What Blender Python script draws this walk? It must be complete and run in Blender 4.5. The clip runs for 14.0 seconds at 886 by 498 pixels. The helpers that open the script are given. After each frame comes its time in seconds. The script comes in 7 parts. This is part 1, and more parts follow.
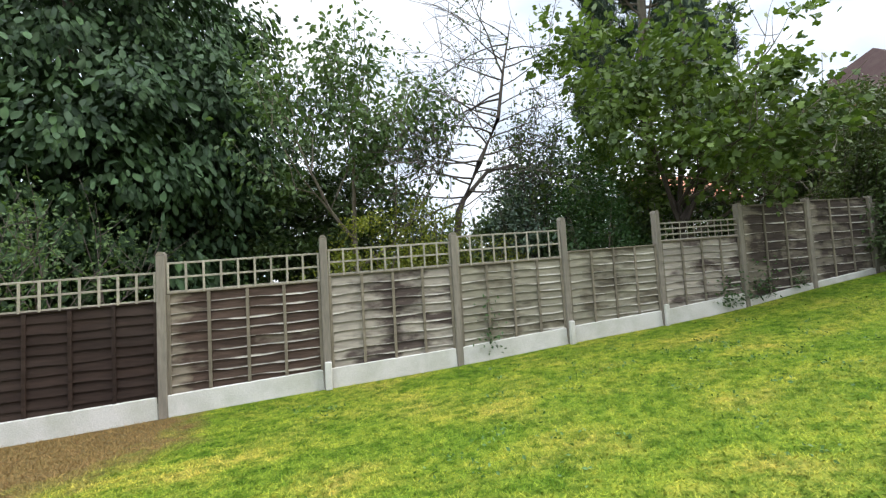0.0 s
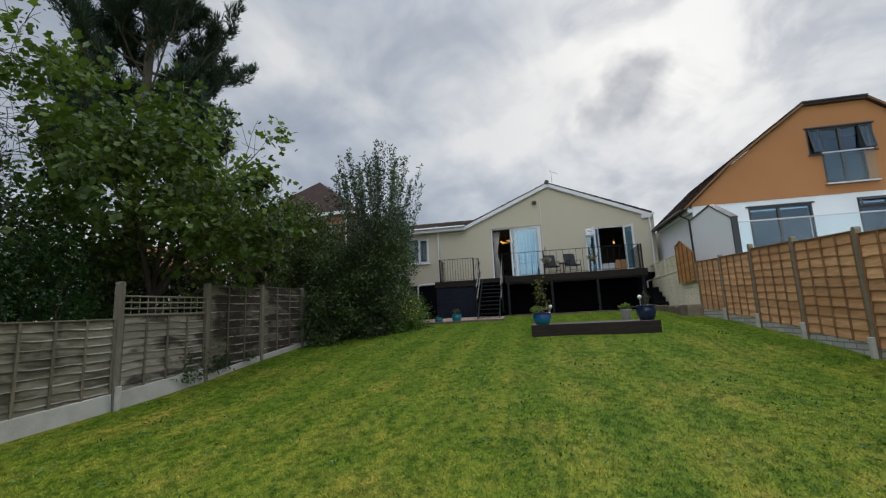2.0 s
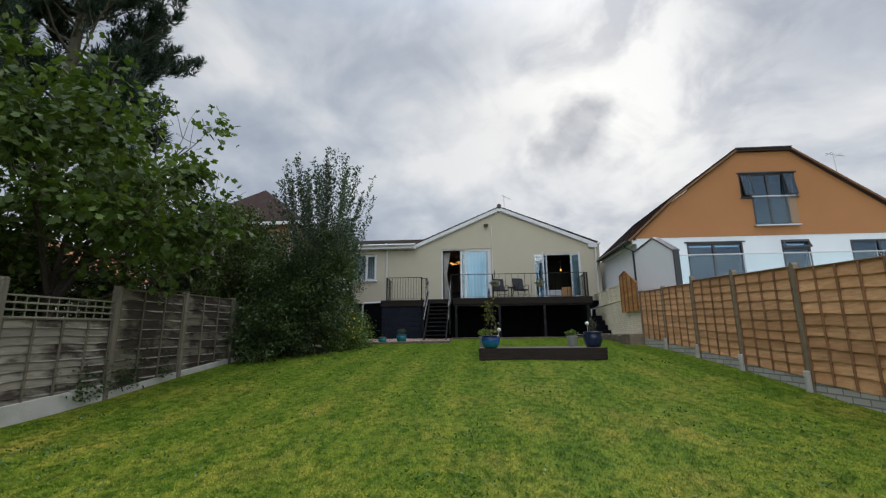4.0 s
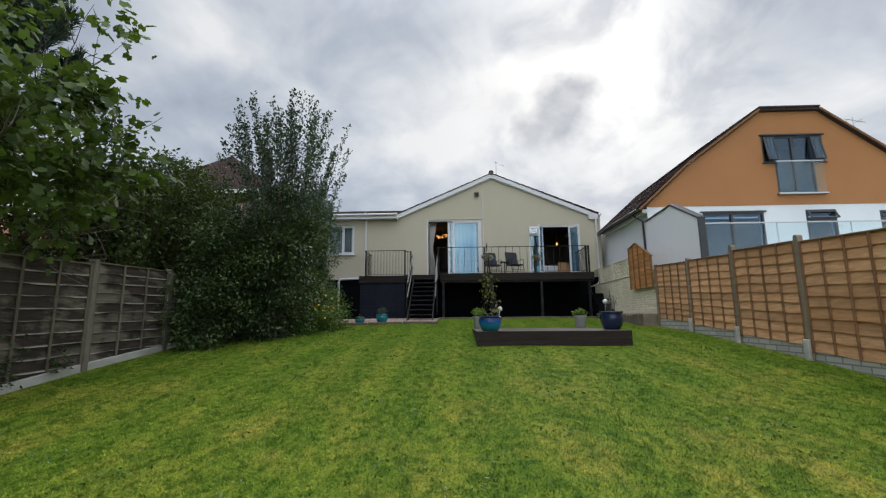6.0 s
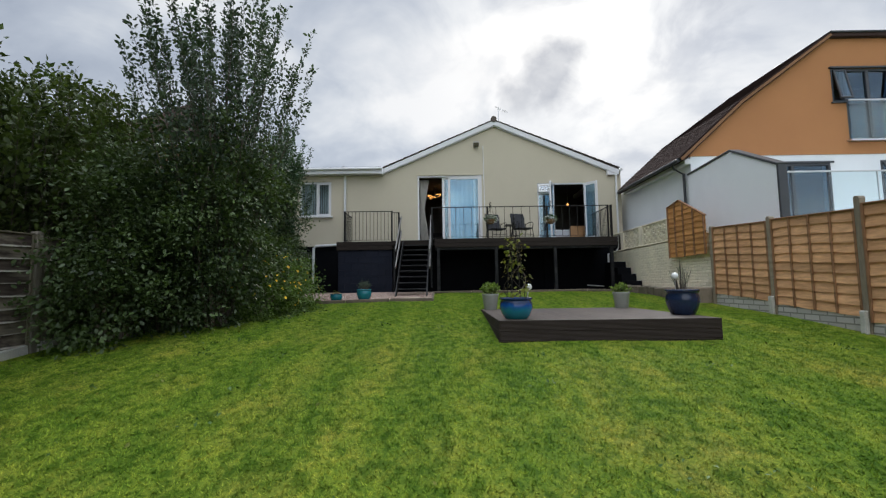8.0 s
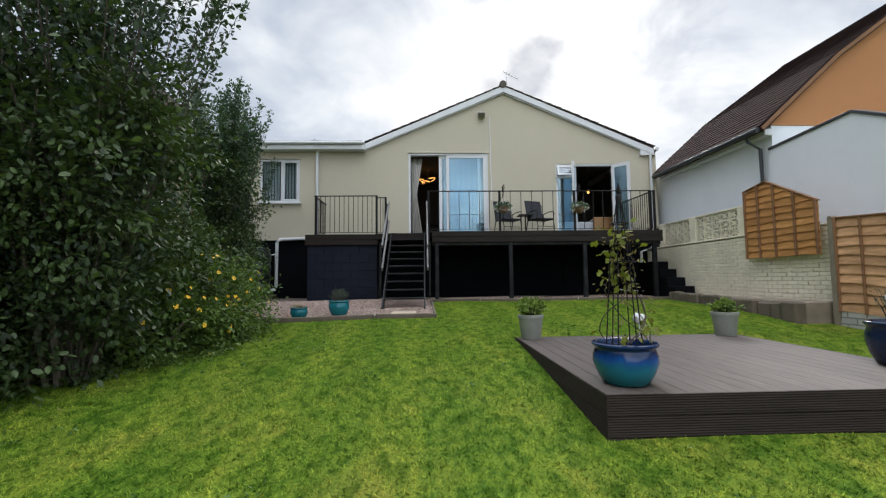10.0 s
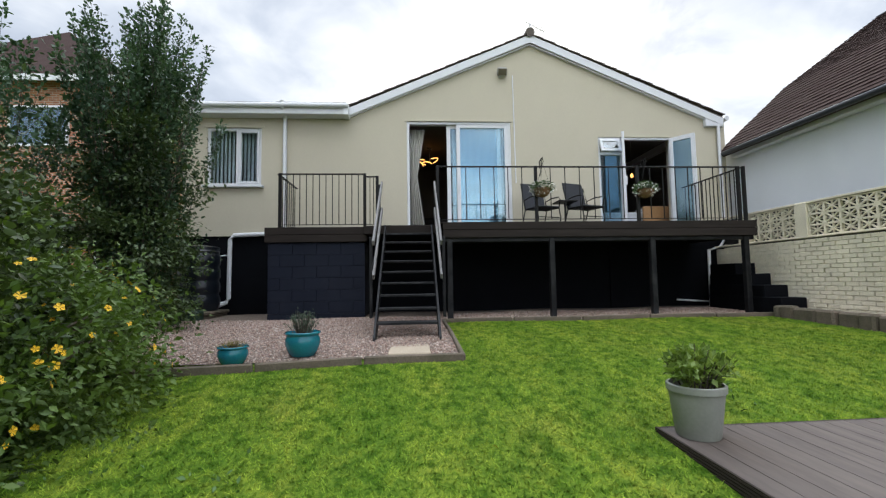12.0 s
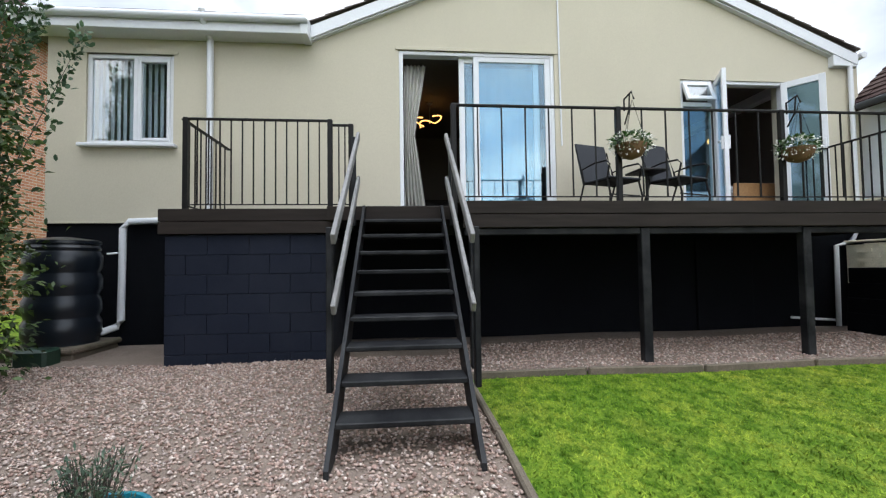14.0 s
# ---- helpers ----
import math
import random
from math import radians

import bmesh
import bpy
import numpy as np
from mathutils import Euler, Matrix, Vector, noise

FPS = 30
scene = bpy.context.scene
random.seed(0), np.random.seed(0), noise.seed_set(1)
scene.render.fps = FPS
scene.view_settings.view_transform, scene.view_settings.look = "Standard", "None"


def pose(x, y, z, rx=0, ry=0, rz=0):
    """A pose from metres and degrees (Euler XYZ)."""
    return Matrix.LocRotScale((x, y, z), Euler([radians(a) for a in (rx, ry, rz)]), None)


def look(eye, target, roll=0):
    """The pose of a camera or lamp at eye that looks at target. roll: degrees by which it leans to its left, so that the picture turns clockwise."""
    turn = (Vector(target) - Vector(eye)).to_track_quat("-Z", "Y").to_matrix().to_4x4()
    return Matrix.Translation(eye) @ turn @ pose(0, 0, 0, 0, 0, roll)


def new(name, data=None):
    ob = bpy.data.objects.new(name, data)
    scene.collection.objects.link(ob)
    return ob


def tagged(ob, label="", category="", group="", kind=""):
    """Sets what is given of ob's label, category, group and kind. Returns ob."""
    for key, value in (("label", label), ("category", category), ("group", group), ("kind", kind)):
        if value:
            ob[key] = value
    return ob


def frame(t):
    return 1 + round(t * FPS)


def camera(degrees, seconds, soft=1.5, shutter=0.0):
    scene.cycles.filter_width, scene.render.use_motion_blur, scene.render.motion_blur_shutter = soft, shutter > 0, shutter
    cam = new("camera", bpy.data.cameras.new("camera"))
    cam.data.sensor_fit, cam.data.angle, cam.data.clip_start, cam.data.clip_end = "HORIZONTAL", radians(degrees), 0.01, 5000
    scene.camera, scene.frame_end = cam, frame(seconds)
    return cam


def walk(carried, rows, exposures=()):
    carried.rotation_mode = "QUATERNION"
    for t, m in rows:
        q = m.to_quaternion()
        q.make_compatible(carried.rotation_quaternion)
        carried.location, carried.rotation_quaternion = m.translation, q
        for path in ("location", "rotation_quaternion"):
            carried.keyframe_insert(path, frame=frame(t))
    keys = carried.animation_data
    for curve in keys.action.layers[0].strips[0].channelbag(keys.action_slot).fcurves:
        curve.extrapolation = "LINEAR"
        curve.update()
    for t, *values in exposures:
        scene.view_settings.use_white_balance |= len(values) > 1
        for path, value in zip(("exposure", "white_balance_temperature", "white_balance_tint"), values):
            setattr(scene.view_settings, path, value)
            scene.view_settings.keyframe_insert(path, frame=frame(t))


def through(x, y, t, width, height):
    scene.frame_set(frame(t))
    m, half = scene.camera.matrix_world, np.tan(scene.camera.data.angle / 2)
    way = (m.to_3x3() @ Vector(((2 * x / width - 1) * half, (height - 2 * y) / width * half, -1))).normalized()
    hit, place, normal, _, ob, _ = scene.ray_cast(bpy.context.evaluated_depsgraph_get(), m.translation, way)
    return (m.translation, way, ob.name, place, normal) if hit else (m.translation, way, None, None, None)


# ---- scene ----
from collections import defaultdict

cam = camera(90.8, 14.0, soft=1.25)
PATH = [
    (0, (0.718, 0.75, 1.927), (1.308, 2.658, 2.044), -3.3),
    (0.5, (0.713, 0.636, 1.915), (1.955, 2.2, 2.032), -3.2),
    (1, (0.679, 0.45, 1.932), (2.309, 1.602, 2.052), -2.9),
    (1.5, (0.675, 0.445, 1.968), (2.535, 1.153, 2.166), -2.6),
    (2, (0.704, 0.465, 1.976), (2.639, 0.851, 2.3), -2.6),
    (2.5, (0.729, 0.49, 1.961), (2.672, 0.755, 2.356), -2.2),
    (3, (0.759, 0.514, 1.942), (2.704, 0.713, 2.359), -1.4),
    (5.5, (2.647, 0.813, 1.916), (4.609, 0.907, 2.291), -0.5),
    (6, (3.292, 0.918, 1.989), (5.265, 0.986, 2.311), -0.5),
    (6.5, (3.985, 0.993, 2.036), (5.969, 1.039, 2.287), -0.5),
    (7, (4.671, 1.1, 2.131), (6.659, 1.132, 2.346), -0.6),
    (7.5, (5.401, 1.199, 2.196), (7.393, 1.217, 2.38), -0.7),
    (8, (6.137, 1.307, 2.248), (8.13, 1.313, 2.418), -0.8),
    (10.5, (10.077, 1.899, 2.625), (12.07, 1.8, 2.77), -0.7),
    (11, (10.877, 2.004, 2.676), (12.868, 1.891, 2.825), -0.8),
    (11.5, (11.635, 2.073, 2.704), (13.626, 1.95, 2.847), -0.8),
    (12, (12.442, 2.144, 2.753), (14.433, 2.011, 2.894), -0.9),
    (12.5, (13.273, 2.183, 2.823), (15.263, 2.038, 2.956), -0.9),
    (13, (14.068, 2.213, 2.938), (16.059, 2.063, 3.059), -0.8),
    (13.5, (14.862, 2.218, 3.03), (16.853, 2.058, 3.132), -0.7),
    (14, (15.737, 2.246, 3.105), (17.727, 2.064, 3.185), -0.8),
]
EXPOSURES = [(0, 1.12), (0.5, 0.66), (1.0, 0.12), (1.5, -0.15), (2.2, -0.30), (3.0, -0.28), (5.5, -0.12), (8, 0.0), (10.5, 0.29), (12, 0.47), (13, 0.52), (14, 0.84)]
walk(cam, [(t, look(eye, target, roll)) for t, eye, target, roll in PATH], EXPOSURES)

# ---- sky and sun ----
SUN_AZ, SUN_EL = radians(-19.5), radians(31)
SUN_DIR = Vector((math.cos(SUN_EL) * math.cos(SUN_AZ), math.cos(SUN_EL) * math.sin(SUN_AZ), math.sin(SUN_EL)))
world = bpy.data.worlds.new("overcast_sky")
scene.world = world
world.use_nodes = True
wt = world.node_tree
wt.nodes.clear()


def wn(kind, **ins):
    n = wt.nodes.new(kind)
    for k, v in ins.items():
        n.inputs[k.replace("_", " ")].default_value = v
    return n


def wmath(op, a, b=None, clamp=False):
    n = wt.nodes.new("ShaderNodeMath")
    n.operation, n.use_clamp = op, clamp
    for i, v in enumerate((a, b)):
        if v is None:
            continue
        if isinstance(v, (int, float)):
            n.inputs[i].default_value = v
        else:
            wt.links.new(v, n.inputs[i])
    return n.outputs[0]


def wramp(fac, stops):
    n = wt.nodes.new("ShaderNodeValToRGB")
    while len(n.color_ramp.elements) < len(stops):
        n.color_ramp.elements.new(0.5)
    for e, (p, c) in zip(n.color_ramp.elements, stops):
        e.position, e.color = p, (*c, 1)
    wt.links.new(fac, n.inputs[0])
    return n.outputs[0]


def wmix(fac, a, b, mode="MIX"):
    n = wt.nodes.new("ShaderNodeMix")
    n.data_type, n.blend_type = "RGBA", mode
    for i, v in ((0, fac), (6, a), (7, b)):
        if isinstance(v, (int, float)):
            n.inputs[i].default_value = v
        elif isinstance(v, tuple):
            n.inputs[i].default_value = (*v, 1)
        else:
            wt.links.new(v, n.inputs[i])
    return n.outputs[2]


sky = wt.nodes.new("ShaderNodeTexSky")
sky.sky_type, sky.sun_disc = "NISHITA", False
sky.sun_elevation, sky.sun_rotation = SUN_EL, radians(90) - SUN_AZ
sky_dim = wmix(1.0, sky.outputs[0], (0.10, 0.10, 0.10), "MULTIPLY")
geo = wt.nodes.new("ShaderNodeTexCoord")
sep = wt.nodes.new("ShaderNodeSeparateXYZ")
wt.links.new(geo.outputs["Generated"], sep.inputs[0])
# project the view direction on a flat cloud deck, so that clouds flatten towards the horizon
zz = wmath("MAXIMUM", wmath("ADD", sep.outputs[2], 0.42), 0.05)
deck_xyz = wt.nodes.new("ShaderNodeCombineXYZ")
wt.links.new(wmath("DIVIDE", sep.outputs[0], zz), deck_xyz.inputs[0])
wt.links.new(wmath("DIVIDE", sep.outputs[1], zz), deck_xyz.inputs[1])
big = wn("ShaderNodeTexNoise", Scale=1.5, Detail=5.0, Roughness=0.52, Distortion=0.5)
fine = wn("ShaderNodeTexNoise", Scale=4.6, Detail=6.0, Roughness=0.55, Distortion=0.4)
wt.links.new(deck_xyz.outputs[0], big.inputs[0])
wt.links.new(deck_xyz.outputs[0], fine.inputs[0])
mixed = wmath("ADD", wmath("MULTIPLY", big.outputs[0], 0.68), wmath("MULTIPLY", fine.outputs[0], 0.32))
cloud = wramp(mixed, [(0.38, (0.40, 0.45, 0.54)), (0.47, (0.54, 0.59, 0.67)), (0.54, (0.73, 0.765, 0.81)), (0.62, (0.95, 0.955, 0.96))])
# the brighter veil round the hidden sun
dot = wt.nodes.new("ShaderNodeVectorMath")
dot.operation = "DOT_PRODUCT"
nrm = wt.nodes.new("ShaderNodeVectorMath")
nrm.operation = "NORMALIZE"
wt.links.new(geo.outputs["Generated"], nrm.inputs[0])
wt.links.new(nrm.outputs[0], dot.inputs[0])
dot.inputs[1].default_value = SUN_DIR
veil = wmath("POWER", wmath("MAXIMUM", dot.outputs["Value"], 0.0), 45.0)
torn = wramp(fine.outputs[0], [(0.40, (0.15, 0.15, 0.15)), (0.56, (1, 1, 1))])
veil = wmath("MULTIPLY", veil, wmath("MULTIPLY", torn, 0.95))
# one dark scud of cloud below the veil
warp = wt.nodes.new("ShaderNodeVectorMath")
warp.operation = "SCALE"
warp.inputs[3].default_value = 0.11
noise_v = wn("ShaderNodeTexNoise", Scale=11.0, Detail=6.0)
wt.links.new(nrm.outputs[0], noise_v.inputs[0])
wt.links.new(noise_v.outputs["Color"], warp.inputs[0])
shifted = wt.nodes.new("ShaderNodeVectorMath")
wt.links.new(nrm.outputs[0], shifted.inputs[0])
wt.links.new(warp.outputs[0], shifted.inputs[1])
scud_d = None
for az, el, size in ((-11.0, 23.9, 0.016), (-13.6, 25.3, 0.034), (-16.4, 26.8, 0.020), (-15.0, 25.0, 0.022)):
    away = wt.nodes.new("ShaderNodeVectorMath")
    away.operation = "DISTANCE"
    wt.links.new(shifted.outputs[0], away.inputs[0])
    az, el = radians(az), radians(el)
    away.inputs[1].default_value = Vector((math.cos(el) * math.cos(az), math.cos(el) * math.sin(az), math.sin(el))) + Vector((0.055, 0.055, 0.055))
    d = wmath("SUBTRACT", away.outputs["Value"], size)
    scud_d = d if scud_d is None else wmath("MINIMUM", scud_d, d)
scud = wmath("MULTIPLY", wramp(scud_d, [(0.0, (1, 1, 1)), (0.045, (0, 0, 0))]), wramp(fine.outputs[0], [(0.30, (1, 1, 1)), (0.70, (0.45, 0.45, 0.45))]))
overcast = wmix(0.88, sky_dim, cloud)
overcast = wmix(wmath("MINIMUM", veil, 0.8), overcast, (1.2, 1.2, 1.18))
overcast = wmix(wmath("MULTIPLY", scud, 0.95), overcast, (0.40, 0.43, 0.50))
# an overcast sky brightens towards the zenith, and here also away from the house
high = wt.nodes.new("ShaderNodeMapRange")
high.interpolation_type = "SMOOTHSTEP"
wt.links.new(sep.outputs[2], high.inputs[0])
for i, v in enumerate((0.58, 1.0, 1.0, 3.6)):
    high.inputs[i + 1].default_value = v
west = wmath("ADD", wmath("MULTIPLY", wmath("MAXIMUM", wmath("MULTIPLY", sep.outputs[0], -1.0), 0.0), 1.1), 1.0)
gain = wmath("MULTIPLY", high.outputs[0], west)
overcast = wmix(1.0, overcast, gain, "MULTIPLY")
back = wt.nodes.new("ShaderNodeBackground")
wt.links.new(overcast, back.inputs[0])
back.inputs[1].default_value = 1.0
out = wt.nodes.new("ShaderNodeOutputWorld")
wt.links.new(back.outputs[0], out.inputs[0])

sun = new("sun", bpy.data.lights.new("sun", "SUN"))
sun.data.energy, sun.data.angle, sun.data.color = 1.4, radians(25), (1.0, 0.97, 0.92)
sun.matrix_world = look((0, 0, 30), Vector((0, 0, 30)) - SUN_DIR)

# ---- materials ----
def node_mat(name):
    m = bpy.data.materials.new(name)
    m.use_nodes = True
    nt = m.node_tree
    return m, nt, nt.nodes["Principled BSDF"]


def noise_tex(nt, scale, detail=4.0, stretch=(1, 1, 1), rough=0.55):
    mp = nt.nodes.new("ShaderNodeMapping")
    mp.inputs["Scale"].default_value = stretch
    geom = nt.nodes.new("ShaderNodeNewGeometry")
    nt.links.new(geom.outputs["Position"], mp.inputs[0])
    n = nt.nodes.new("ShaderNodeTexNoise")
    n.inputs["Scale"].default_value, n.inputs["Detail"].default_value, n.inputs["Roughness"].default_value = scale, detail, rough
    nt.links.new(mp.outputs[0], n.inputs[0])
    return n.outputs[0]


def ramp(nt, fac, stops):
    n = nt.nodes.new("ShaderNodeValToRGB")
    while len(n.color_ramp.elements) < len(stops):
        n.color_ramp.elements.new(0.5)
    for e, (p, c) in zip(n.color_ramp.elements, stops):
        e.position, e.color = p, (*c, 1) if len(c) == 3 else c
    nt.links.new(fac, n.inputs[0])
    return n.outputs[0]


def mix(nt, fac, a, b, mode="MIX"):
    n = nt.nodes.new("ShaderNodeMix")
    n.data_type, n.blend_type = "RGBA", mode
    for i, v in ((0, fac), (6, a), (7, b)):
        if isinstance(v, (int, float)):
            n.inputs[i].default_value = v
        elif isinstance(v, tuple):
            n.inputs[i].default_value = (*v, 1)
        else:
            nt.links.new(v, n.inputs[i])
    return n.outputs[2]


def bump(nt, bsdf, fac, strength, dist=0.01):
    b = nt.nodes.new("ShaderNodeBump")
    b.inputs["Strength"].default_value, b.inputs["Distance"].default_value = strength, dist
    nt.links.new(fac, b.inputs["Height"])
    nt.links.new(b.outputs[0], bsdf.inputs["Normal"])


def scale_col(c, k):
    return tuple(min(1, v * k) for v in c)


def surface(name, base, rough=0.7, stain=None, stain_amount=0.4, coarse=1.2, grain=40.0, stretch=(1, 1, 1), contrast=0.25, bumps=0.3, metal=0.0, per_object=0.0, dist=0.006, edge=(0.42, 0.68), spec=0.5):
    """A painted or mineral surface: large soft stains over fine grain."""
    m, nt, b = node_mat(name)
    fine_n = noise_tex(nt, grain, 4, stretch)
    col = ramp(nt, fine_n, [(0.25, scale_col(base, 1 - contrast)), (0.75, scale_col(base, 1 + contrast))])
    large = noise_tex(nt, coarse, 6, stretch, 0.62)
    mask = ramp(nt, large, [(edge[0], (0, 0, 0)), (edge[1], (stain_amount,) * 3)])
    col = mix(nt, mask, col, stain if stain else scale_col(base, 0.6))
    if per_object:
        info = nt.nodes.new("ShaderNodeObjectInfo")
        tint = ramp(nt, info.outputs["Random"], [(0, (1 - per_object,) * 3), (1, (1.0,) * 3)])
        col = mix(nt, 1.0, col, tint, "MULTIPLY")
    nt.links.new(col, b.inputs["Base Color"])
    b.inputs["Roughness"].default_value, b.inputs["Metallic"].default_value, b.inputs["Specular IOR Level"].default_value = rough, metal, spec
    if bumps:
        bump(nt, b, fine_n, bumps, dist)
    return m


def leaf_mat(name, dark, light, rough=0.5, through=0.35, patch=0.9):
    """Leaves: each its own shade, some light coming through the blade."""
    m, nt, b = node_mat(name)
    geom = nt.nodes.new("ShaderNodeNewGeometry")
    shade = mix(nt, 0.6, ramp(nt, geom.outputs["Random Per Island"], [(0, (0, 0, 0)), (1, (1, 1, 1))]), ramp(nt, noise_tex(nt, patch, 3), [(0.3, (0, 0, 0)), (0.7, (1, 1, 1))]))
    col = ramp(nt, shade, [(0.0, dark), (0.6, tuple((a + c) / 2 for a, c in zip(dark, light))), (1.0, light)])
    nt.links.new(col, b.inputs["Base Color"])
    b.inputs["Roughness"].default_value, b.inputs["Specular IOR Level"].default_value = rough, 0.32
    tr = nt.nodes.new("ShaderNodeBsdfTranslucent")
    bright = mix(nt, 1.0, col, (1.25, 1.3, 0.6), "MULTIPLY")
    nt.links.new(bright, tr.inputs[0])
    ms = nt.nodes.new("ShaderNodeMixShader")
    ms.inputs[0].default_value = through
    nt.links.new(b.outputs[0], ms.inputs[1])
    nt.links.new(tr.outputs[0], ms.inputs[2])
    nt.links.new(ms.outputs[0], nt.nodes["Material Output"].inputs[0])
    return m


def lap_mat(name, base, dark, bias, per_object=0.3):
    """Weathered lap boards: bleached lower edges and ends, old dark stain left in the middle of the board."""
    m, nt, b = node_mat(name)
    co = nt.nodes.new("ShaderNodeTexCoord")
    sp = nt.nodes.new("ShaderNodeSeparateXYZ")
    nt.links.new(co.outputs["Object"], sp.inputs[0])
    fine_n = noise_tex(nt, 26, 4, (0.16, 1, 1))
    col = ramp(nt, fine_n, [(0.25, scale_col(base, 0.72)), (0.75, scale_col(base, 1.2))])
    ends = ramp(nt, sp.outputs[0], [(0.04, (0, 0, 0)), (0.30, (0.22, 0.22, 0.22)), (0.95, (0.30, 0.30, 0.30)), (1.0, (0.24, 0.24, 0.24))])
    big = noise_tex(nt, 1.5, 5, (0.8, 1, 2.4), 0.6)
    add = nt.nodes.new("ShaderNodeMath")
    nt.links.new(ends, add.inputs[0])
    nt.links.new(big, add.inputs[1])
    info = nt.nodes.new("ShaderNodeObjectInfo")
    own = nt.nodes.new("ShaderNodeMath")
    own.operation = "MULTIPLY_ADD"
    nt.links.new(info.outputs["Random"], own.inputs[0])
    own.inputs[1].default_value = 0.16
    nt.links.new(add.outputs[0], own.inputs[2])
    mask = ramp(nt, own.outputs[0], [(0.76 - bias, (0, 0, 0)), (0.90 - bias, (0.94, 0.94, 0.94))])
    stain = ramp(nt, fine_n, [(0.3, scale_col(dark, 0.7)), (0.75, scale_col(dark, 1.6))])
    col = mix(nt, mask, col, stain)
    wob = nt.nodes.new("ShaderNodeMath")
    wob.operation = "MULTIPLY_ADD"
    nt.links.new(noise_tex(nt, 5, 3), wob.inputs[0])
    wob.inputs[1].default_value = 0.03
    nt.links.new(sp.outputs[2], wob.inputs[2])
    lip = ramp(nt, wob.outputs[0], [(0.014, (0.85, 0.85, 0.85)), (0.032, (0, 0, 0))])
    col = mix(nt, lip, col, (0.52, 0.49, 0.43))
    col = mix(nt, 1.0, col, ramp(nt, info.outputs["Random"], [(0, (1 - per_object,) * 3), (1, (1.0,) * 3)]), "MULTIPLY")
    nt.links.new(col, b.inputs["Base Color"])
    b.inputs["Roughness"].default_value, b.inputs["Specular IOR Level"].default_value = 0.9, 0.2
    bump(nt, b, fine_n, 0.6, 0.006)
    return m


def glass_mat(name, tint=(0.9, 0.95, 0.97), mirror=0.12, sheen=(1, 1, 1)):
    """A window pane: clear, with the sky's reflection on it."""
    m, nt, b = node_mat(name)
    nt.nodes.remove(b)
    clear = nt.nodes.new("ShaderNodeBsdfTransparent")
    clear.inputs[0].default_value = (*tint, 1)
    gloss = nt.nodes.new("ShaderNodeBsdfGlossy")
    gloss.inputs["Roughness"].default_value = 0.02
    gloss.inputs[0].default_value = (*sheen, 1)
    fres = nt.nodes.new("ShaderNodeMath")
    fres.operation = "POWER"
    rim = nt.nodes.new("ShaderNodeLayerWeight")
    rim.inputs[0].default_value = 0.5
    nt.links.new(rim.outputs["Facing"], fres.inputs[0])
    fres.inputs[1].default_value = 4.0
    add = nt.nodes.new("ShaderNodeMath")
    add.operation, add.use_clamp = "ADD", True
    nt.links.new(fres.outputs[0], add.inputs[0])
    add.inputs[1].default_value = mirror
    ms = nt.nodes.new("ShaderNodeMixShader")
    nt.links.new(add.outputs[0], ms.inputs[0])
    nt.links.new(clear.outputs[0], ms.inputs[1])
    nt.links.new(gloss.outputs[0], ms.inputs[2])
    nt.links.new(ms.outputs[0], nt.nodes["Material Output"].inputs[0])
    return m


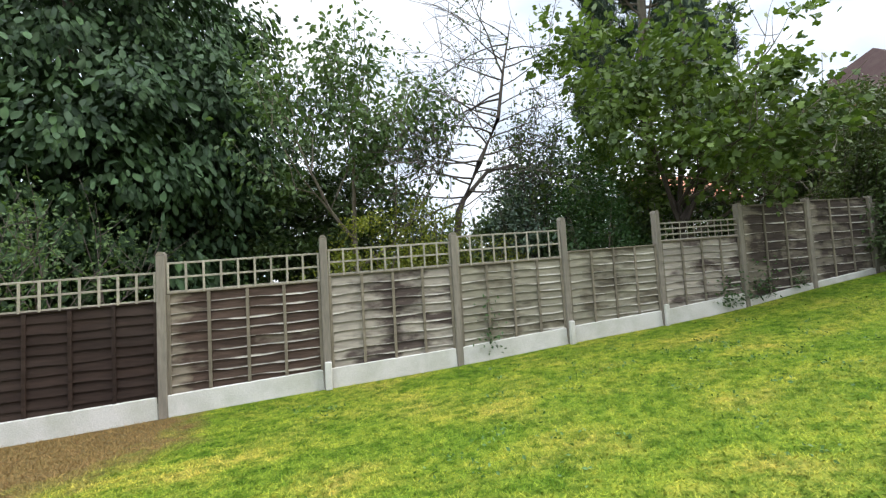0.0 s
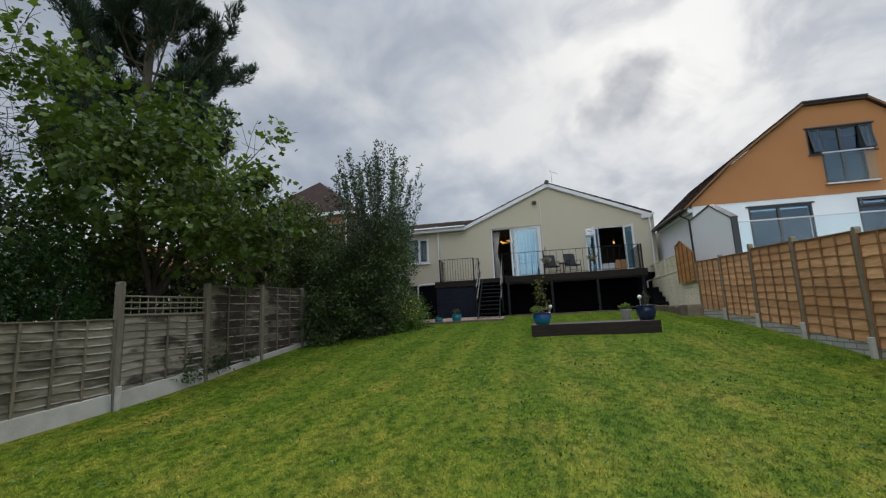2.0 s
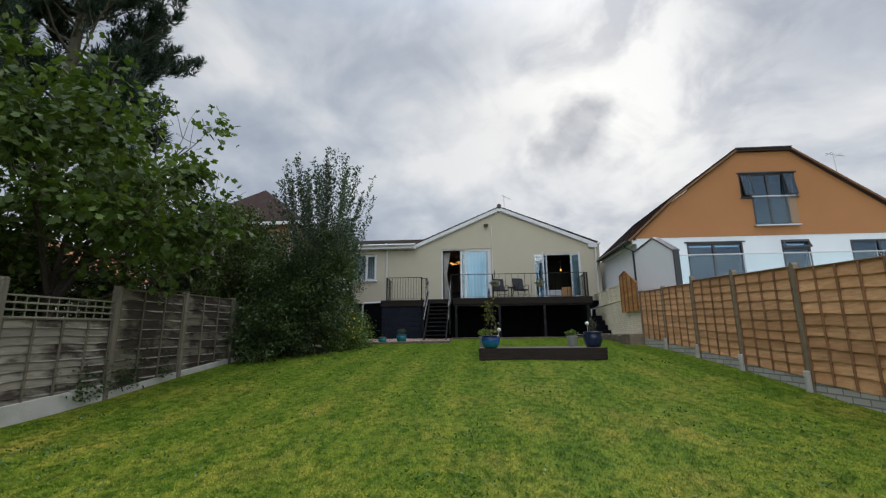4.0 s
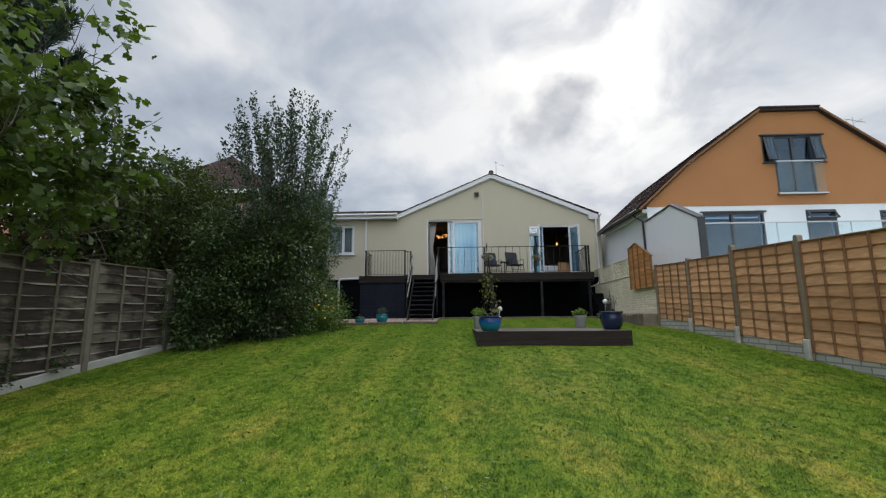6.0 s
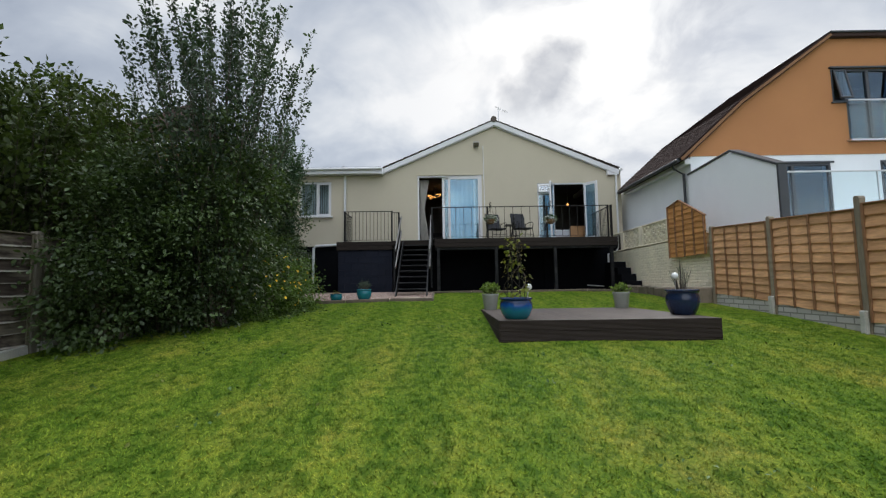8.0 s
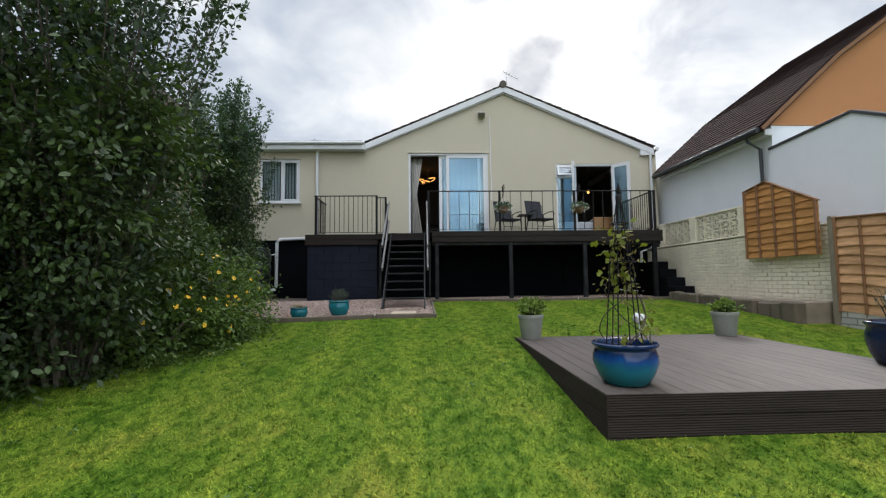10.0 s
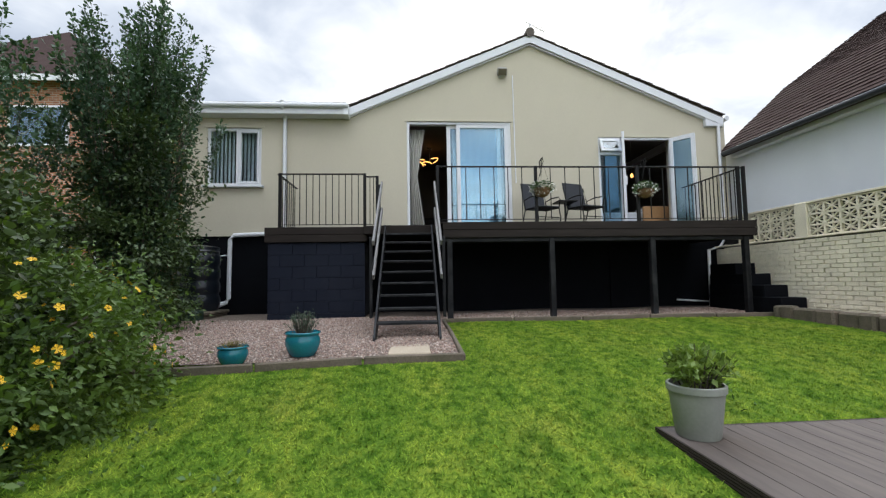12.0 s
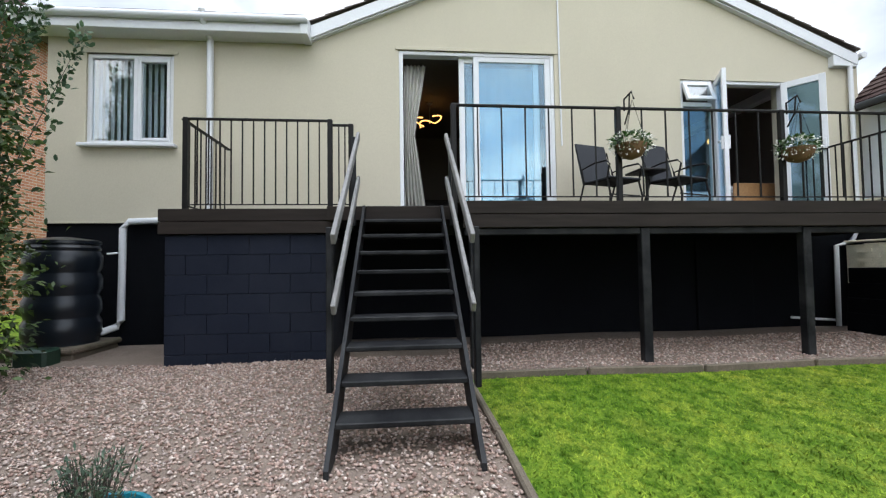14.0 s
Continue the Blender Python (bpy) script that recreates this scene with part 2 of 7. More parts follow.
def lawn_mat(name, blades):
    """Mown grass: stripes from the mower, yellowed and mossy patches."""
    m, nt, b = node_mat(name)
    geom = nt.nodes.new("ShaderNodeNewGeometry")
    sp = nt.nodes.new("ShaderNodeSeparateXYZ")
    nt.links.new(geom.outputs["Position"], sp.inputs[0])
    wob = nt.nodes.new("ShaderNodeMath")
    wob.operation = "MULTIPLY_ADD"
    nt.links.new(noise_tex(nt, 0.5, 3), wob.inputs[0])
    wob.inputs[1].default_value = 0.22
    nt.links.new(sp.outputs[1], wob.inputs[2])
    sn = nt.nodes.new("ShaderNodeMath")
    sn.operation = "MULTIPLY"
    nt.links.new(wob.outputs[0], sn.inputs[0])
    sn.inputs[1].default_value = 2 * math.pi / 0.95
    s2 = nt.nodes.new("ShaderNodeMath")
    s2.operation = "SINE"
    nt.links.new(sn.outputs[0], s2.inputs[0])
    stripe = ramp(nt, s2.outputs[0], [(0.0, (0.88, 0.93, 0.86)), (0.6, (1.12, 1.07, 1.04))])
    patch = ramp(nt, noise_tex(nt, 1.3, 6, (0.7, 1, 1), 0.65), [(0.30, (0.125, 0.205, 0.022)), (0.46, (0.185, 0.252, 0.030)), (0.58, (0.262, 0.285, 0.045)), (0.72, (0.370, 0.310, 0.075))])
    grow = nt.nodes.new("ShaderNodeMapRange")
    nt.links.new(sp.outputs[0], grow.inputs[0])
    grow.inputs[1].default_value, grow.inputs[2].default_value, grow.inputs[4].default_value = 5.0, 14.0, 0.55
    col = mix(nt, 1.0, mix(nt, grow.outputs[0], patch, (0.165, 0.295, 0.034)), stripe, "MULTIPLY")
    moss = ramp(nt, noise_tex(nt, 4.5, 5), [(0.58, (0, 0, 0)), (0.74, (0.25, 0.25, 0.25))])
    col = mix(nt, moss, col, (0.080, 0.160, 0.024))
    # tufts: lusher and paler spots a hand wide, and finer mottling in them
    tuft = ramp(nt, noise_tex(nt, 9.5, 4, (0.8, 1, 1), 0.6), [(0.39, (0.50, 0.62, 0.45)), (0.50, (1, 1, 1)), (0.61, (1.28, 1.16, 1.15))])
    col = mix(nt, 1.0, col, tuft, "MULTIPLY")
    fleck = ramp(nt, noise_tex(nt, 38, 3), [(0.38, (0.58, 0.68, 0.54)), (0.50, (1, 1, 1)), (0.63, (1.24, 1.15, 1.05))])
    col = mix(nt, 1.0, col, fleck, "MULTIPLY")
    # scuffed earth along the fence foot by the start
    far = nt.nodes.new("ShaderNodeVectorMath")
    far.operation = "DISTANCE"
    nt.links.new(geom.outputs["Position"], far.inputs[0])
    far.inputs[1].default_value = (-1.9, 6.3, 0.4)
    rag = nt.nodes.new("ShaderNodeMath")
    rag.operation = "MULTIPLY_ADD"
    nt.links.new(noise_tex(nt, 2.2, 5), rag.inputs[0])
    rag.inputs[1].default_value = -1.8
    nt.links.new(far.outputs["Value"], rag.inputs[2])
    col = mix(nt, ramp(nt, rag.outputs[0], [(0.15, (0.9, 0.9, 0.9)), (0.75, (0, 0, 0))]), col, (0.20, 0.12, 0.055))
    if blades:
        col = mix(nt, 1.0, col, ramp(nt, geom.outputs["Random Per Island"], [(0, (0.90, 0.94, 0.86)), (0.6, (1.05, 1.05, 1.02)), (1, (1.32, 1.22, 1.25))]), "MULTIPLY")
    else:
        # turf colour lowered to stand for the shade between the blades
        col = mix(nt, 1.0, col, (0.55, 0.58, 0.55), "MULTIPLY")
        earth = ramp(nt, noise_tex(nt, 7.0, 5), [(0.64, (0, 0, 0)), (0.82, (0.22, 0.22, 0.22))])
        col = mix(nt, earth, col, (0.10, 0.085, 0.045))
        bump(nt, b, noise_tex(nt, 60, 4), 0.15, 0.01)
    nt.links.new(col, b.inputs["Base Color"])
    b.inputs["Roughness"].default_value, b.inputs["Specular IOR Level"].default_value = 0.8, 0.06
    if blades:
        # soft young blades catch the light of the whole sky
        nn = nt.nodes.new("ShaderNodeVectorMath")
        nn.operation = "MULTIPLY_ADD"
        nt.links.new(geom.outputs["Normal"], nn.inputs[0])
        nn.inputs[1].default_value, nn.inputs[2].default_value = (0.35, 0.35, 0.35), (0, 0, 0.8)
        nu = nt.nodes.new("ShaderNodeVectorMath")
        nu.operation = "NORMALIZE"
        nt.links.new(nn.outputs[0], nu.inputs[0])
        nt.links.new(nu.outputs[0], b.inputs["Normal"])
        tr = nt.nodes.new("ShaderNodeBsdfTranslucent")
        nt.links.new(col, tr.inputs[0])
        ms = nt.nodes.new("ShaderNodeMixShader")
        ms.inputs[0].default_value = 0.15
        nt.links.new(b.outputs[0], ms.inputs[1])
        nt.links.new(tr.outputs[0], ms.inputs[2])
        nt.links.new(ms.outputs[0], nt.nodes["Material Output"].inputs[0])
    return m


def island_mat(name, stops, rough=0.8, grain=60.0):
    """Loose pieces in one mesh, each with a colour of its own."""
    m, nt, b = node_mat(name)
    geom = nt.nodes.new("ShaderNodeNewGeometry")
    col = ramp(nt, geom.outputs["Random Per Island"], stops)
    col = mix(nt, 1.0, col, ramp(nt, noise_tex(nt, grain, 3), [(0.3, (0.75, 0.75, 0.75)), (0.7, (1.1, 1.1, 1.1))]), "MULTIPLY")
    nt.links.new(col, b.inputs["Base Color"])
    b.inputs["Roughness"].default_value = rough
    return m


def glow_mat(name, col, strength):
    m, nt, b = node_mat(name)
    b.inputs["Base Color"].default_value = (*col, 1)
    b.inputs["Emission Color"].default_value = (*col, 1)
    b.inputs["Emission Strength"].default_value = strength
    return m


def brick_mat(name, one=(0.28, 0.105, 0.055), two=(0.36, 0.16, 0.08), mortar=(0.38, 0.34, 0.28), size=(0.225, 0.075, 0.008)):
    m, nt, b = node_mat(name)
    geom = nt.nodes.new("ShaderNodeNewGeometry")
    sp = nt.nodes.new("ShaderNodeSeparateXYZ")
    nt.links.new(geom.outputs["Position"], sp.inputs[0])
    add = nt.nodes.new("ShaderNodeMath")
    nt.links.new(sp.outputs[0], add.inputs[0])
    nt.links.new(sp.outputs[1], add.inputs[1])
    cb = nt.nodes.new("ShaderNodeCombineXYZ")
    nt.links.new(add.outputs[0], cb.inputs[0])
    nt.links.new(sp.outputs[2], cb.inputs[1])
    br = nt.nodes.new("ShaderNodeTexBrick")
    br.inputs["Scale"].default_value = 1.0
    br.inputs["Brick Width"].default_value, br.inputs["Row Height"].default_value, br.inputs["Mortar Size"].default_value = size
    br.inputs["Color1"].default_value, br.inputs["Color2"].default_value, br.inputs["Mortar"].default_value = (*one, 1), (*two, 1), (*mortar, 1)
    nt.links.new(cb.outputs[0], br.inputs[0])
    nt.links.new(br.outputs[0], b.inputs["Base Color"])
    b.inputs["Roughness"].default_value = 0.85
    bump(nt, b, br.outputs["Fac"], -0.4, 0.01)
    return m


CREAM = surface("cream_render", (0.505, 0.46, 0.355), 0.85, (0.44, 0.40, 0.305), 0.35, 0.7, 130, (1, 1, 0.6), 0.10, 0.25)
CREAM_BLOCK = surface("cream_painted_block", (0.80, 0.735, 0.565), 0.8, (0.50, 0.46, 0.36), 0.45, 1.8, 60, (1, 1, 0.7), 0.14, 0.5, per_object=0.10)
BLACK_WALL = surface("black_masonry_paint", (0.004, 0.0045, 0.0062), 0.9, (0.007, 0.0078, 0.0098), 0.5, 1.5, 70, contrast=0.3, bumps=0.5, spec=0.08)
NAVY_BLOCK = surface("dark_painted_block", (0.0125, 0.0155, 0.026), 0.65, (0.022, 0.025, 0.036), 0.5, 1.7, 90, contrast=0.3, bumps=0.5, per_object=0.10, spec=0.1)
BLOCK_JOINT = surface("dark_block_joint", (0.014, 0.017, 0.027), 0.85, (0.06, 0.065, 0.07), 0.4, 2.5, 80, contrast=0.3)
WHITE_UPVC = surface("white_upvc", (0.66, 0.67, 0.69), 0.35, (0.62, 0.62, 0.60), 0.25, 2.0, 30, contrast=0.04, bumps=0)
WHITE_RENDER = surface("white_render", (0.74, 0.77, 0.80), 0.85, (0.58, 0.61, 0.64), 0.35, 0.6, 120, (1, 1, 0.5), 0.07, 0.2)
ORANGE = surface("ochre_render", (0.40, 0.178, 0.068), 0.85, (0.34, 0.145, 0.055), 0.4, 0.6, 130, contrast=0.08, bumps=0.2)
TILE_BROWN = surface("brown_concrete_tile", (0.050, 0.032, 0.030), 0.95, (0.070, 0.052, 0.045), 0.5, 2.2, 50, contrast=0.35, bumps=0.5, spec=0.06)
TILE_GREY = surface("weathered_roof_tile", (0.085, 0.068, 0.058), 0.85, (0.14, 0.12, 0.09), 0.5, 2.0, 50, contrast=0.35, bumps=0.5)
ANTHRACITE = surface("anthracite_frame", (0.030, 0.034, 0.042), 0.4, (0.05, 0.055, 0.06), 0.3, 3, 40, contrast=0.1, bumps=0)
IRON = surface("black_painted_iron", (0.007, 0.0068, 0.007), 0.5, (0.03, 0.022, 0.017), 0.3, 6, 60, contrast=0.3, bumps=0.2, spec=0.2)
DECK_BROWN = surface("brown_stained_timber", (0.021, 0.0160, 0.0135), 0.7, (0.040, 0.032, 0.027), 0.45, 1.5, 18, (1, 0.12, 1), 0.35, 0.4, per_object=0.2, spec=0.15)
STAIR_BLACK = surface("worn_black_timber", (0.006, 0.0062, 0.0075), 0.55, (0.055, 0.056, 0.056), 0.4, 4.0, 30, (0.3, 1, 1), 0.4, 0.4, per_object=0.15, spec=0.2)
RAIL_GREY = surface("worn_grey_handrail", (0.14, 0.135, 0.13), 0.55, (0.26, 0.25, 0.24), 0.5, 4.0, 30, (0.3, 1, 1), 0.3, 0.4)
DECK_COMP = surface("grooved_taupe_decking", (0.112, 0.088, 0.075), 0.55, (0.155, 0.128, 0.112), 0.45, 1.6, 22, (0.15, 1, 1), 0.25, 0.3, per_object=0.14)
# darker copy of the taupe decking: the upright sides' shade is in the colour
DECK_SIDE = surface("shaded_taupe_decking", (0.030, 0.0215, 0.0175), 0.7, (0.048, 0.036, 0.030), 0.45, 1.6, 22, (1, 0.15, 1), 0.25, 0.3, per_object=0.12, spec=0.2)
CONCRETE = surface("concrete_gravel_board", (0.47, 0.46, 0.43), 0.9, (0.26, 0.27, 0.20), 0.55, 2.2, 70, contrast=0.18, bumps=0.5)
CONCRETE_OLD = surface("mossy_concrete", (0.135, 0.105, 0.078), 0.9, (0.05, 0.05, 0.028), 0.75, 2.5, 60, contrast=0.25, bumps=0.7)
ROCKFACE = brick_mat("rock_faced_concrete", (0.36, 0.345, 0.32), (0.46, 0.44, 0.41), (0.20, 0.195, 0.175), (0.30, 0.10, 0.012))
POST_TAN = surface("weathered_fence_post", (0.235, 0.195, 0.14), 0.85, (0.12, 0.105, 0.075), 0.5, 2.5, 40, (1, 1, 0.15), 0.3, 0.5, per_object=0.2)
POST_GREY = surface("grey_fence_post", (0.20, 0.175, 0.14), 0.85, (0.09, 0.085, 0.065), 0.55, 2.5, 40, (1, 1, 0.15), 0.3, 0.5, per_object=0.2)
LAP_TAN = surface("orange_larch_lap", (0.66, 0.375, 0.195), 0.85, (0.47, 0.235, 0.105), 0.6, 2.6, 28, (0.16, 1, 1), 0.28, 0.5, per_object=0.30, edge=(0.44, 0.62), spec=0.2)
LAP_ORANGE = surface("deep_orange_lap", (0.56, 0.275, 0.095), 0.85, (0.36, 0.16, 0.05), 0.6, 3.0, 28, (0.16, 1, 1), 0.28, 0.5, per_object=0.25, edge=(0.44, 0.62), spec=0.2)
BATTEN_TAN = surface("orange_larch_batten", (0.27, 0.130, 0.058), 0.8, (0.16, 0.080, 0.035), 0.5, 2.5, 30, (1, 1, 0.12), 0.2, 0.4, per_object=0.25)
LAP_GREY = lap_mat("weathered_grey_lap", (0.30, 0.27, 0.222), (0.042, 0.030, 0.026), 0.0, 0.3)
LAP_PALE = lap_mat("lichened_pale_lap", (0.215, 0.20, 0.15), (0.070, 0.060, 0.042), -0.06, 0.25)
# weathered and stained boards, with the overhanging trees' shade put into the colour
LAP_WORN_SHADED = lap_mat("worn_shaded_brown_lap", (0.19, 0.165, 0.125), (0.040, 0.030, 0.025), 0.06, 0.3)
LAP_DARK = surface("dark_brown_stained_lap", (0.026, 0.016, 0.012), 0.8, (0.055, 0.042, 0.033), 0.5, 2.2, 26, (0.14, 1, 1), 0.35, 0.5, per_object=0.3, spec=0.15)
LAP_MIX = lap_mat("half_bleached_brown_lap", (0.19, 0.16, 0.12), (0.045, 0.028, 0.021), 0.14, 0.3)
BATTEN_GREY = surface("grey_lap_batten", (0.17, 0.145, 0.105), 0.9, (0.10, 0.085, 0.06), 0.6, 2.0, 30, (1, 1, 0.15), 0.3, 0.5, per_object=0.25)
TRELLIS = surface("weathered_trellis_lath", (0.30, 0.275, 0.215), 0.85, (0.15, 0.135, 0.10), 0.5, 1.2, 35, contrast=0.25, per_object=0.3)
BARK = surface("grey_brown_bark", (0.11, 0.088, 0.066), 0.95, (0.17, 0.16, 0.12), 0.5, 3, 25, (1, 1, 0.2), 0.4, 0.9, dist=0.02)
TWIG = surface("dark_twig_bark", (0.07, 0.055, 0.045), 0.9, None, 0.3, 5, 40, contrast=0.3, bumps=0.2)
SOIL = surface("dark_garden_soil", (0.045, 0.034, 0.024), 0.95, (0.075, 0.06, 0.04), 0.5, 3, 60, contrast=0.4, bumps=0.8)
PLASTIC_GREY = surface("sage_grey_plastic", (0.235, 0.245, 0.215), 0.5, (0.17, 0.18, 0.15), 0.35, 6, 50, contrast=0.08, bumps=0.1)
BUTT_BLACK = surface("black_plastic", (0.007, 0.010, 0.015), 0.3, (0.014, 0.017, 0.022), 0.4, 4, 50, contrast=0.2, bumps=0)
GLAZE = surface("turquoise_glaze", (0.013, 0.160, 0.195), 0.18, (0.008, 0.08, 0.16), 0.7, 3.5, 60, (1, 1, 2.2), 0.2, 0.08)
def glaze_mat(name):
    """Turquoise running into royal blue towards the shoulder, as the glaze ran in the kiln."""
    m, nt, b = node_mat(name)
    geom = nt.nodes.new("ShaderNodeNewGeometry")
    sp = nt.nodes.new("ShaderNodeSeparateXYZ")
    nt.links.new(geom.outputs["Position"], sp.inputs[0])
    mr = nt.nodes.new("ShaderNodeMapRange")
    nt.links.new(sp.outputs[2], mr.inputs[0])
    mr.inputs[1].default_value, mr.inputs[2].default_value = 1.76, 2.07
    wob = nt.nodes.new("ShaderNodeMath")
    wob.operation = "MULTIPLY_ADD"
    nt.links.new(noise_tex(nt, 9, 5, (1, 1, 0.5)), wob.inputs[0])
    wob.inputs[1].default_value = 0.45
    nt.links.new(mr.outputs[0], wob.inputs[2])
    col = ramp(nt, wob.outputs[0], [(0.25, (0.010, 0.13, 0.15)), (0.60, (0.008, 0.15, 0.22)), (0.85, (0.007, 0.06, 0.24)), (1.10, (0.006, 0.025, 0.09))])
    nt.links.new(col, b.inputs["Base Color"])
    b.inputs["Roughness"].default_value = 0.15
    return m


GLAZE_BIG = glaze_mat("run_blue_glaze")
LENS_BROWN = surface("dusty_lamp_glass", (0.15, 0.125, 0.095), 0.2, None, 0.3, 8, 50, contrast=0.1, bumps=0)
FLOOD_GREY = surface("grey_floodlight_shell", (0.30, 0.29, 0.27), 0.5, None, 0.3, 5, 50, contrast=0.08, bumps=0)
GLAZE_NAVY = surface("navy_glaze", (0.008, 0.016, 0.045), 0.2, (0.012, 0.03, 0.07), 0.6, 6, 40, contrast=0.25, bumps=0.08)
FABRIC = surface("charcoal_textilene", (0.017, 0.019, 0.024), 0.8, (0.03, 0.032, 0.038), 0.3, 3, 300, contrast=0.3, bumps=0.3)
CURTAIN = surface("pale_curtain", (0.62, 0.60, 0.56), 0.9, (0.5, 0.48, 0.45), 0.3, 2, 60, contrast=0.08, bumps=0.2)
VOILE = surface("pale_net_voile", (0.46, 0.50, 0.54), 0.95, (0.38, 0.42, 0.46), 0.3, 2, 60, contrast=0.08, bumps=0.1)
BLIND = surface("grey_vertical_blind", (0.58, 0.60, 0.62), 0.8, (0.34, 0.36, 0.38), 0.3, 2, 80, contrast=0.08, bumps=0.1)
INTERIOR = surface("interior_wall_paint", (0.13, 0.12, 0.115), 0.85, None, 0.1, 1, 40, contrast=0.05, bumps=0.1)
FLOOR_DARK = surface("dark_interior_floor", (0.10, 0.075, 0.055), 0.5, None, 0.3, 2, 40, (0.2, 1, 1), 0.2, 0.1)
BEDDING = surface("pale_bedding", (0.55, 0.57, 0.62), 0.9, (0.4, 0.42, 0.46), 0.3, 3, 60, contrast=0.08, bumps=0.2)
OAK = surface("warm_oak", (0.36, 0.20, 0.09), 0.5, (0.28, 0.15, 0.07), 0.4, 2, 30, (0.15, 1, 1), 0.2, 0.2)
SLAB = surface("buff_paving_slab", (0.42, 0.345, 0.255), 0.9, (0.30, 0.25, 0.18), 0.4, 3, 60, contrast=0.15, bumps=0.4)
SLAB_OLD = surface("dirty_buff_paving", (0.27, 0.215, 0.165), 0.9, (0.13, 0.11, 0.08), 0.6, 2.2, 60, contrast=0.2, bumps=0.5)
BRICK = brick_mat("red_brick")
STEEL = surface("brushed_steel", (0.55, 0.56, 0.57), 0.3, (0.4, 0.4, 0.4), 0.3, 4, 60, contrast=0.08, bumps=0, metal=1.0)
WHITE_FLOWER = surface("white_petals", (0.75, 0.74, 0.68), 0.7, None, 0.2, 9, 60, contrast=0.1, bumps=0)
YELLOW_FLOWER = surface("yellow_petals", (0.80, 0.50, 0.02), 0.6, (0.75, 0.38, 0.01), 0.4, 9, 60, contrast=0.1, bumps=0)
WICKER = surface("brown_wicker", (0.16, 0.085, 0.04), 0.8, None, 0.4, 9, 90, contrast=0.4, bumps=0.6)
TERRACOTTA = surface("terracotta_tile", (0.42, 0.16, 0.085), 0.85, (0.30, 0.14, 0.09), 0.5, 2, 40, contrast=0.25, bumps=0.4)
BULB = glow_mat("warm_bulb", (1.0, 0.46, 0.12), 2.0)
PANE = glass_mat("window_pane", (0.88, 0.94, 0.96), 0.12)
PANE_SKY = glass_mat("reflective_pane", (0.70, 0.84, 0.90), 0.13, (0.78, 0.92, 0.97))
PANE_TINT = glass_mat("tinted_pane", (0.50, 0.64, 0.74), 0.07, (0.72, 0.88, 1.0))
CLEAR_GLASS = glass_mat("clear_balustrade_glass", (0.90, 0.96, 0.96), 0.03)
GLOBE = surface("crackled_glass_globe", (0.72, 0.73, 0.72), 0.1, (0.5, 0.52, 0.52), 0.4, 30, 60, contrast=0.1, bumps=0.1)
LAWN = lawn_mat("lawn_turf", False)
BLADE = lawn_mat("grass_blades", True)
GRAVEL = island_mat("mixed_gravel", [(0, (0.20, 0.125, 0.10)), (0.25, (0.38, 0.255, 0.205)), (0.5, (0.48, 0.36, 0.295)), (0.75, (0.32, 0.245, 0.215)), (1, (0.66, 0.56, 0.49))])
GRAVEL_BED = surface("gravel_bed", (0.19, 0.145, 0.115), 0.95, (0.12, 0.09, 0.07), 0.5, 6, 90, contrast=0.4, bumps=0.8)
LEAF_DARK = leaf_mat("cypress_foliage", (0.003, 0.011, 0.006), (0.066, 0.128, 0.044), 0.7, 0.08, 1.8)
LEAF_TREE = leaf_mat("plum_leaf", (0.022, 0.050, 0.018), (0.121, 0.184, 0.060), 0.5, 0.3)
LEAF_BIG = leaf_mat("maple_leaf", (0.016, 0.036, 0.009), (0.160, 0.235, 0.052), 0.5, 0.30, 0.8)
LEAF_BUSH = leaf_mat("shrub_leaf", (0.006, 0.015, 0.005), (0.115, 0.175, 0.058), 0.42, 0.2, 1.6)
LEAF_GREY = leaf_mat("grey_green_leaf", (0.016, 0.032, 0.024), (0.110, 0.160, 0.105), 0.42, 0.2)
LEAF_TEAL = leaf_mat("dark_teal_leaf", (0.016, 0.040, 0.024), (0.100, 0.175, 0.095), 0.5, 0.2, 1.5)
LEAF_OLIVE = leaf_mat("olive_hedge_leaf", (0.016, 0.030, 0.009), (0.108, 0.150, 0.041), 0.5, 0.25, 1.2)
LEAF_WEED = leaf_mat("weed_rosette_leaf", (0.060, 0.130, 0.030), (0.105, 0.185, 0.050), 0.5, 0.15, 3)
LEAF_HYPER = leaf_mat("flowering_shrub_leaf", (0.034, 0.072, 0.014), (0.15, 0.23, 0.045), 0.45, 0.3)
LEAF_POT = leaf_mat("bright_pot_leaf", (0.055, 0.110, 0.020), (0.26, 0.35, 0.08), 0.45, 0.3, 4)
LEAF_IVY = leaf_mat("ivy_leaf", (0.016, 0.048, 0.014), (0.06, 0.12, 0.03), 0.35, 0.2)
LEAF_YELLOW = leaf_mat("golden_privet_leaf", (0.075, 0.105, 0.015), (0.26, 0.27, 0.04), 0.55, 0.35)
LEAF_PINE = leaf_mat("pine_needles", (0.012, 0.028, 0.020), (0.056, 0.090, 0.056), 0.7, 0.08)
LEAF_DRY = leaf_mat("dry_stem_leaf", (0.12, 0.085, 0.03), (0.26, 0.24, 0.08), 0.6, 0.3)

# ---- building blocks ----
ORIGIN = {}


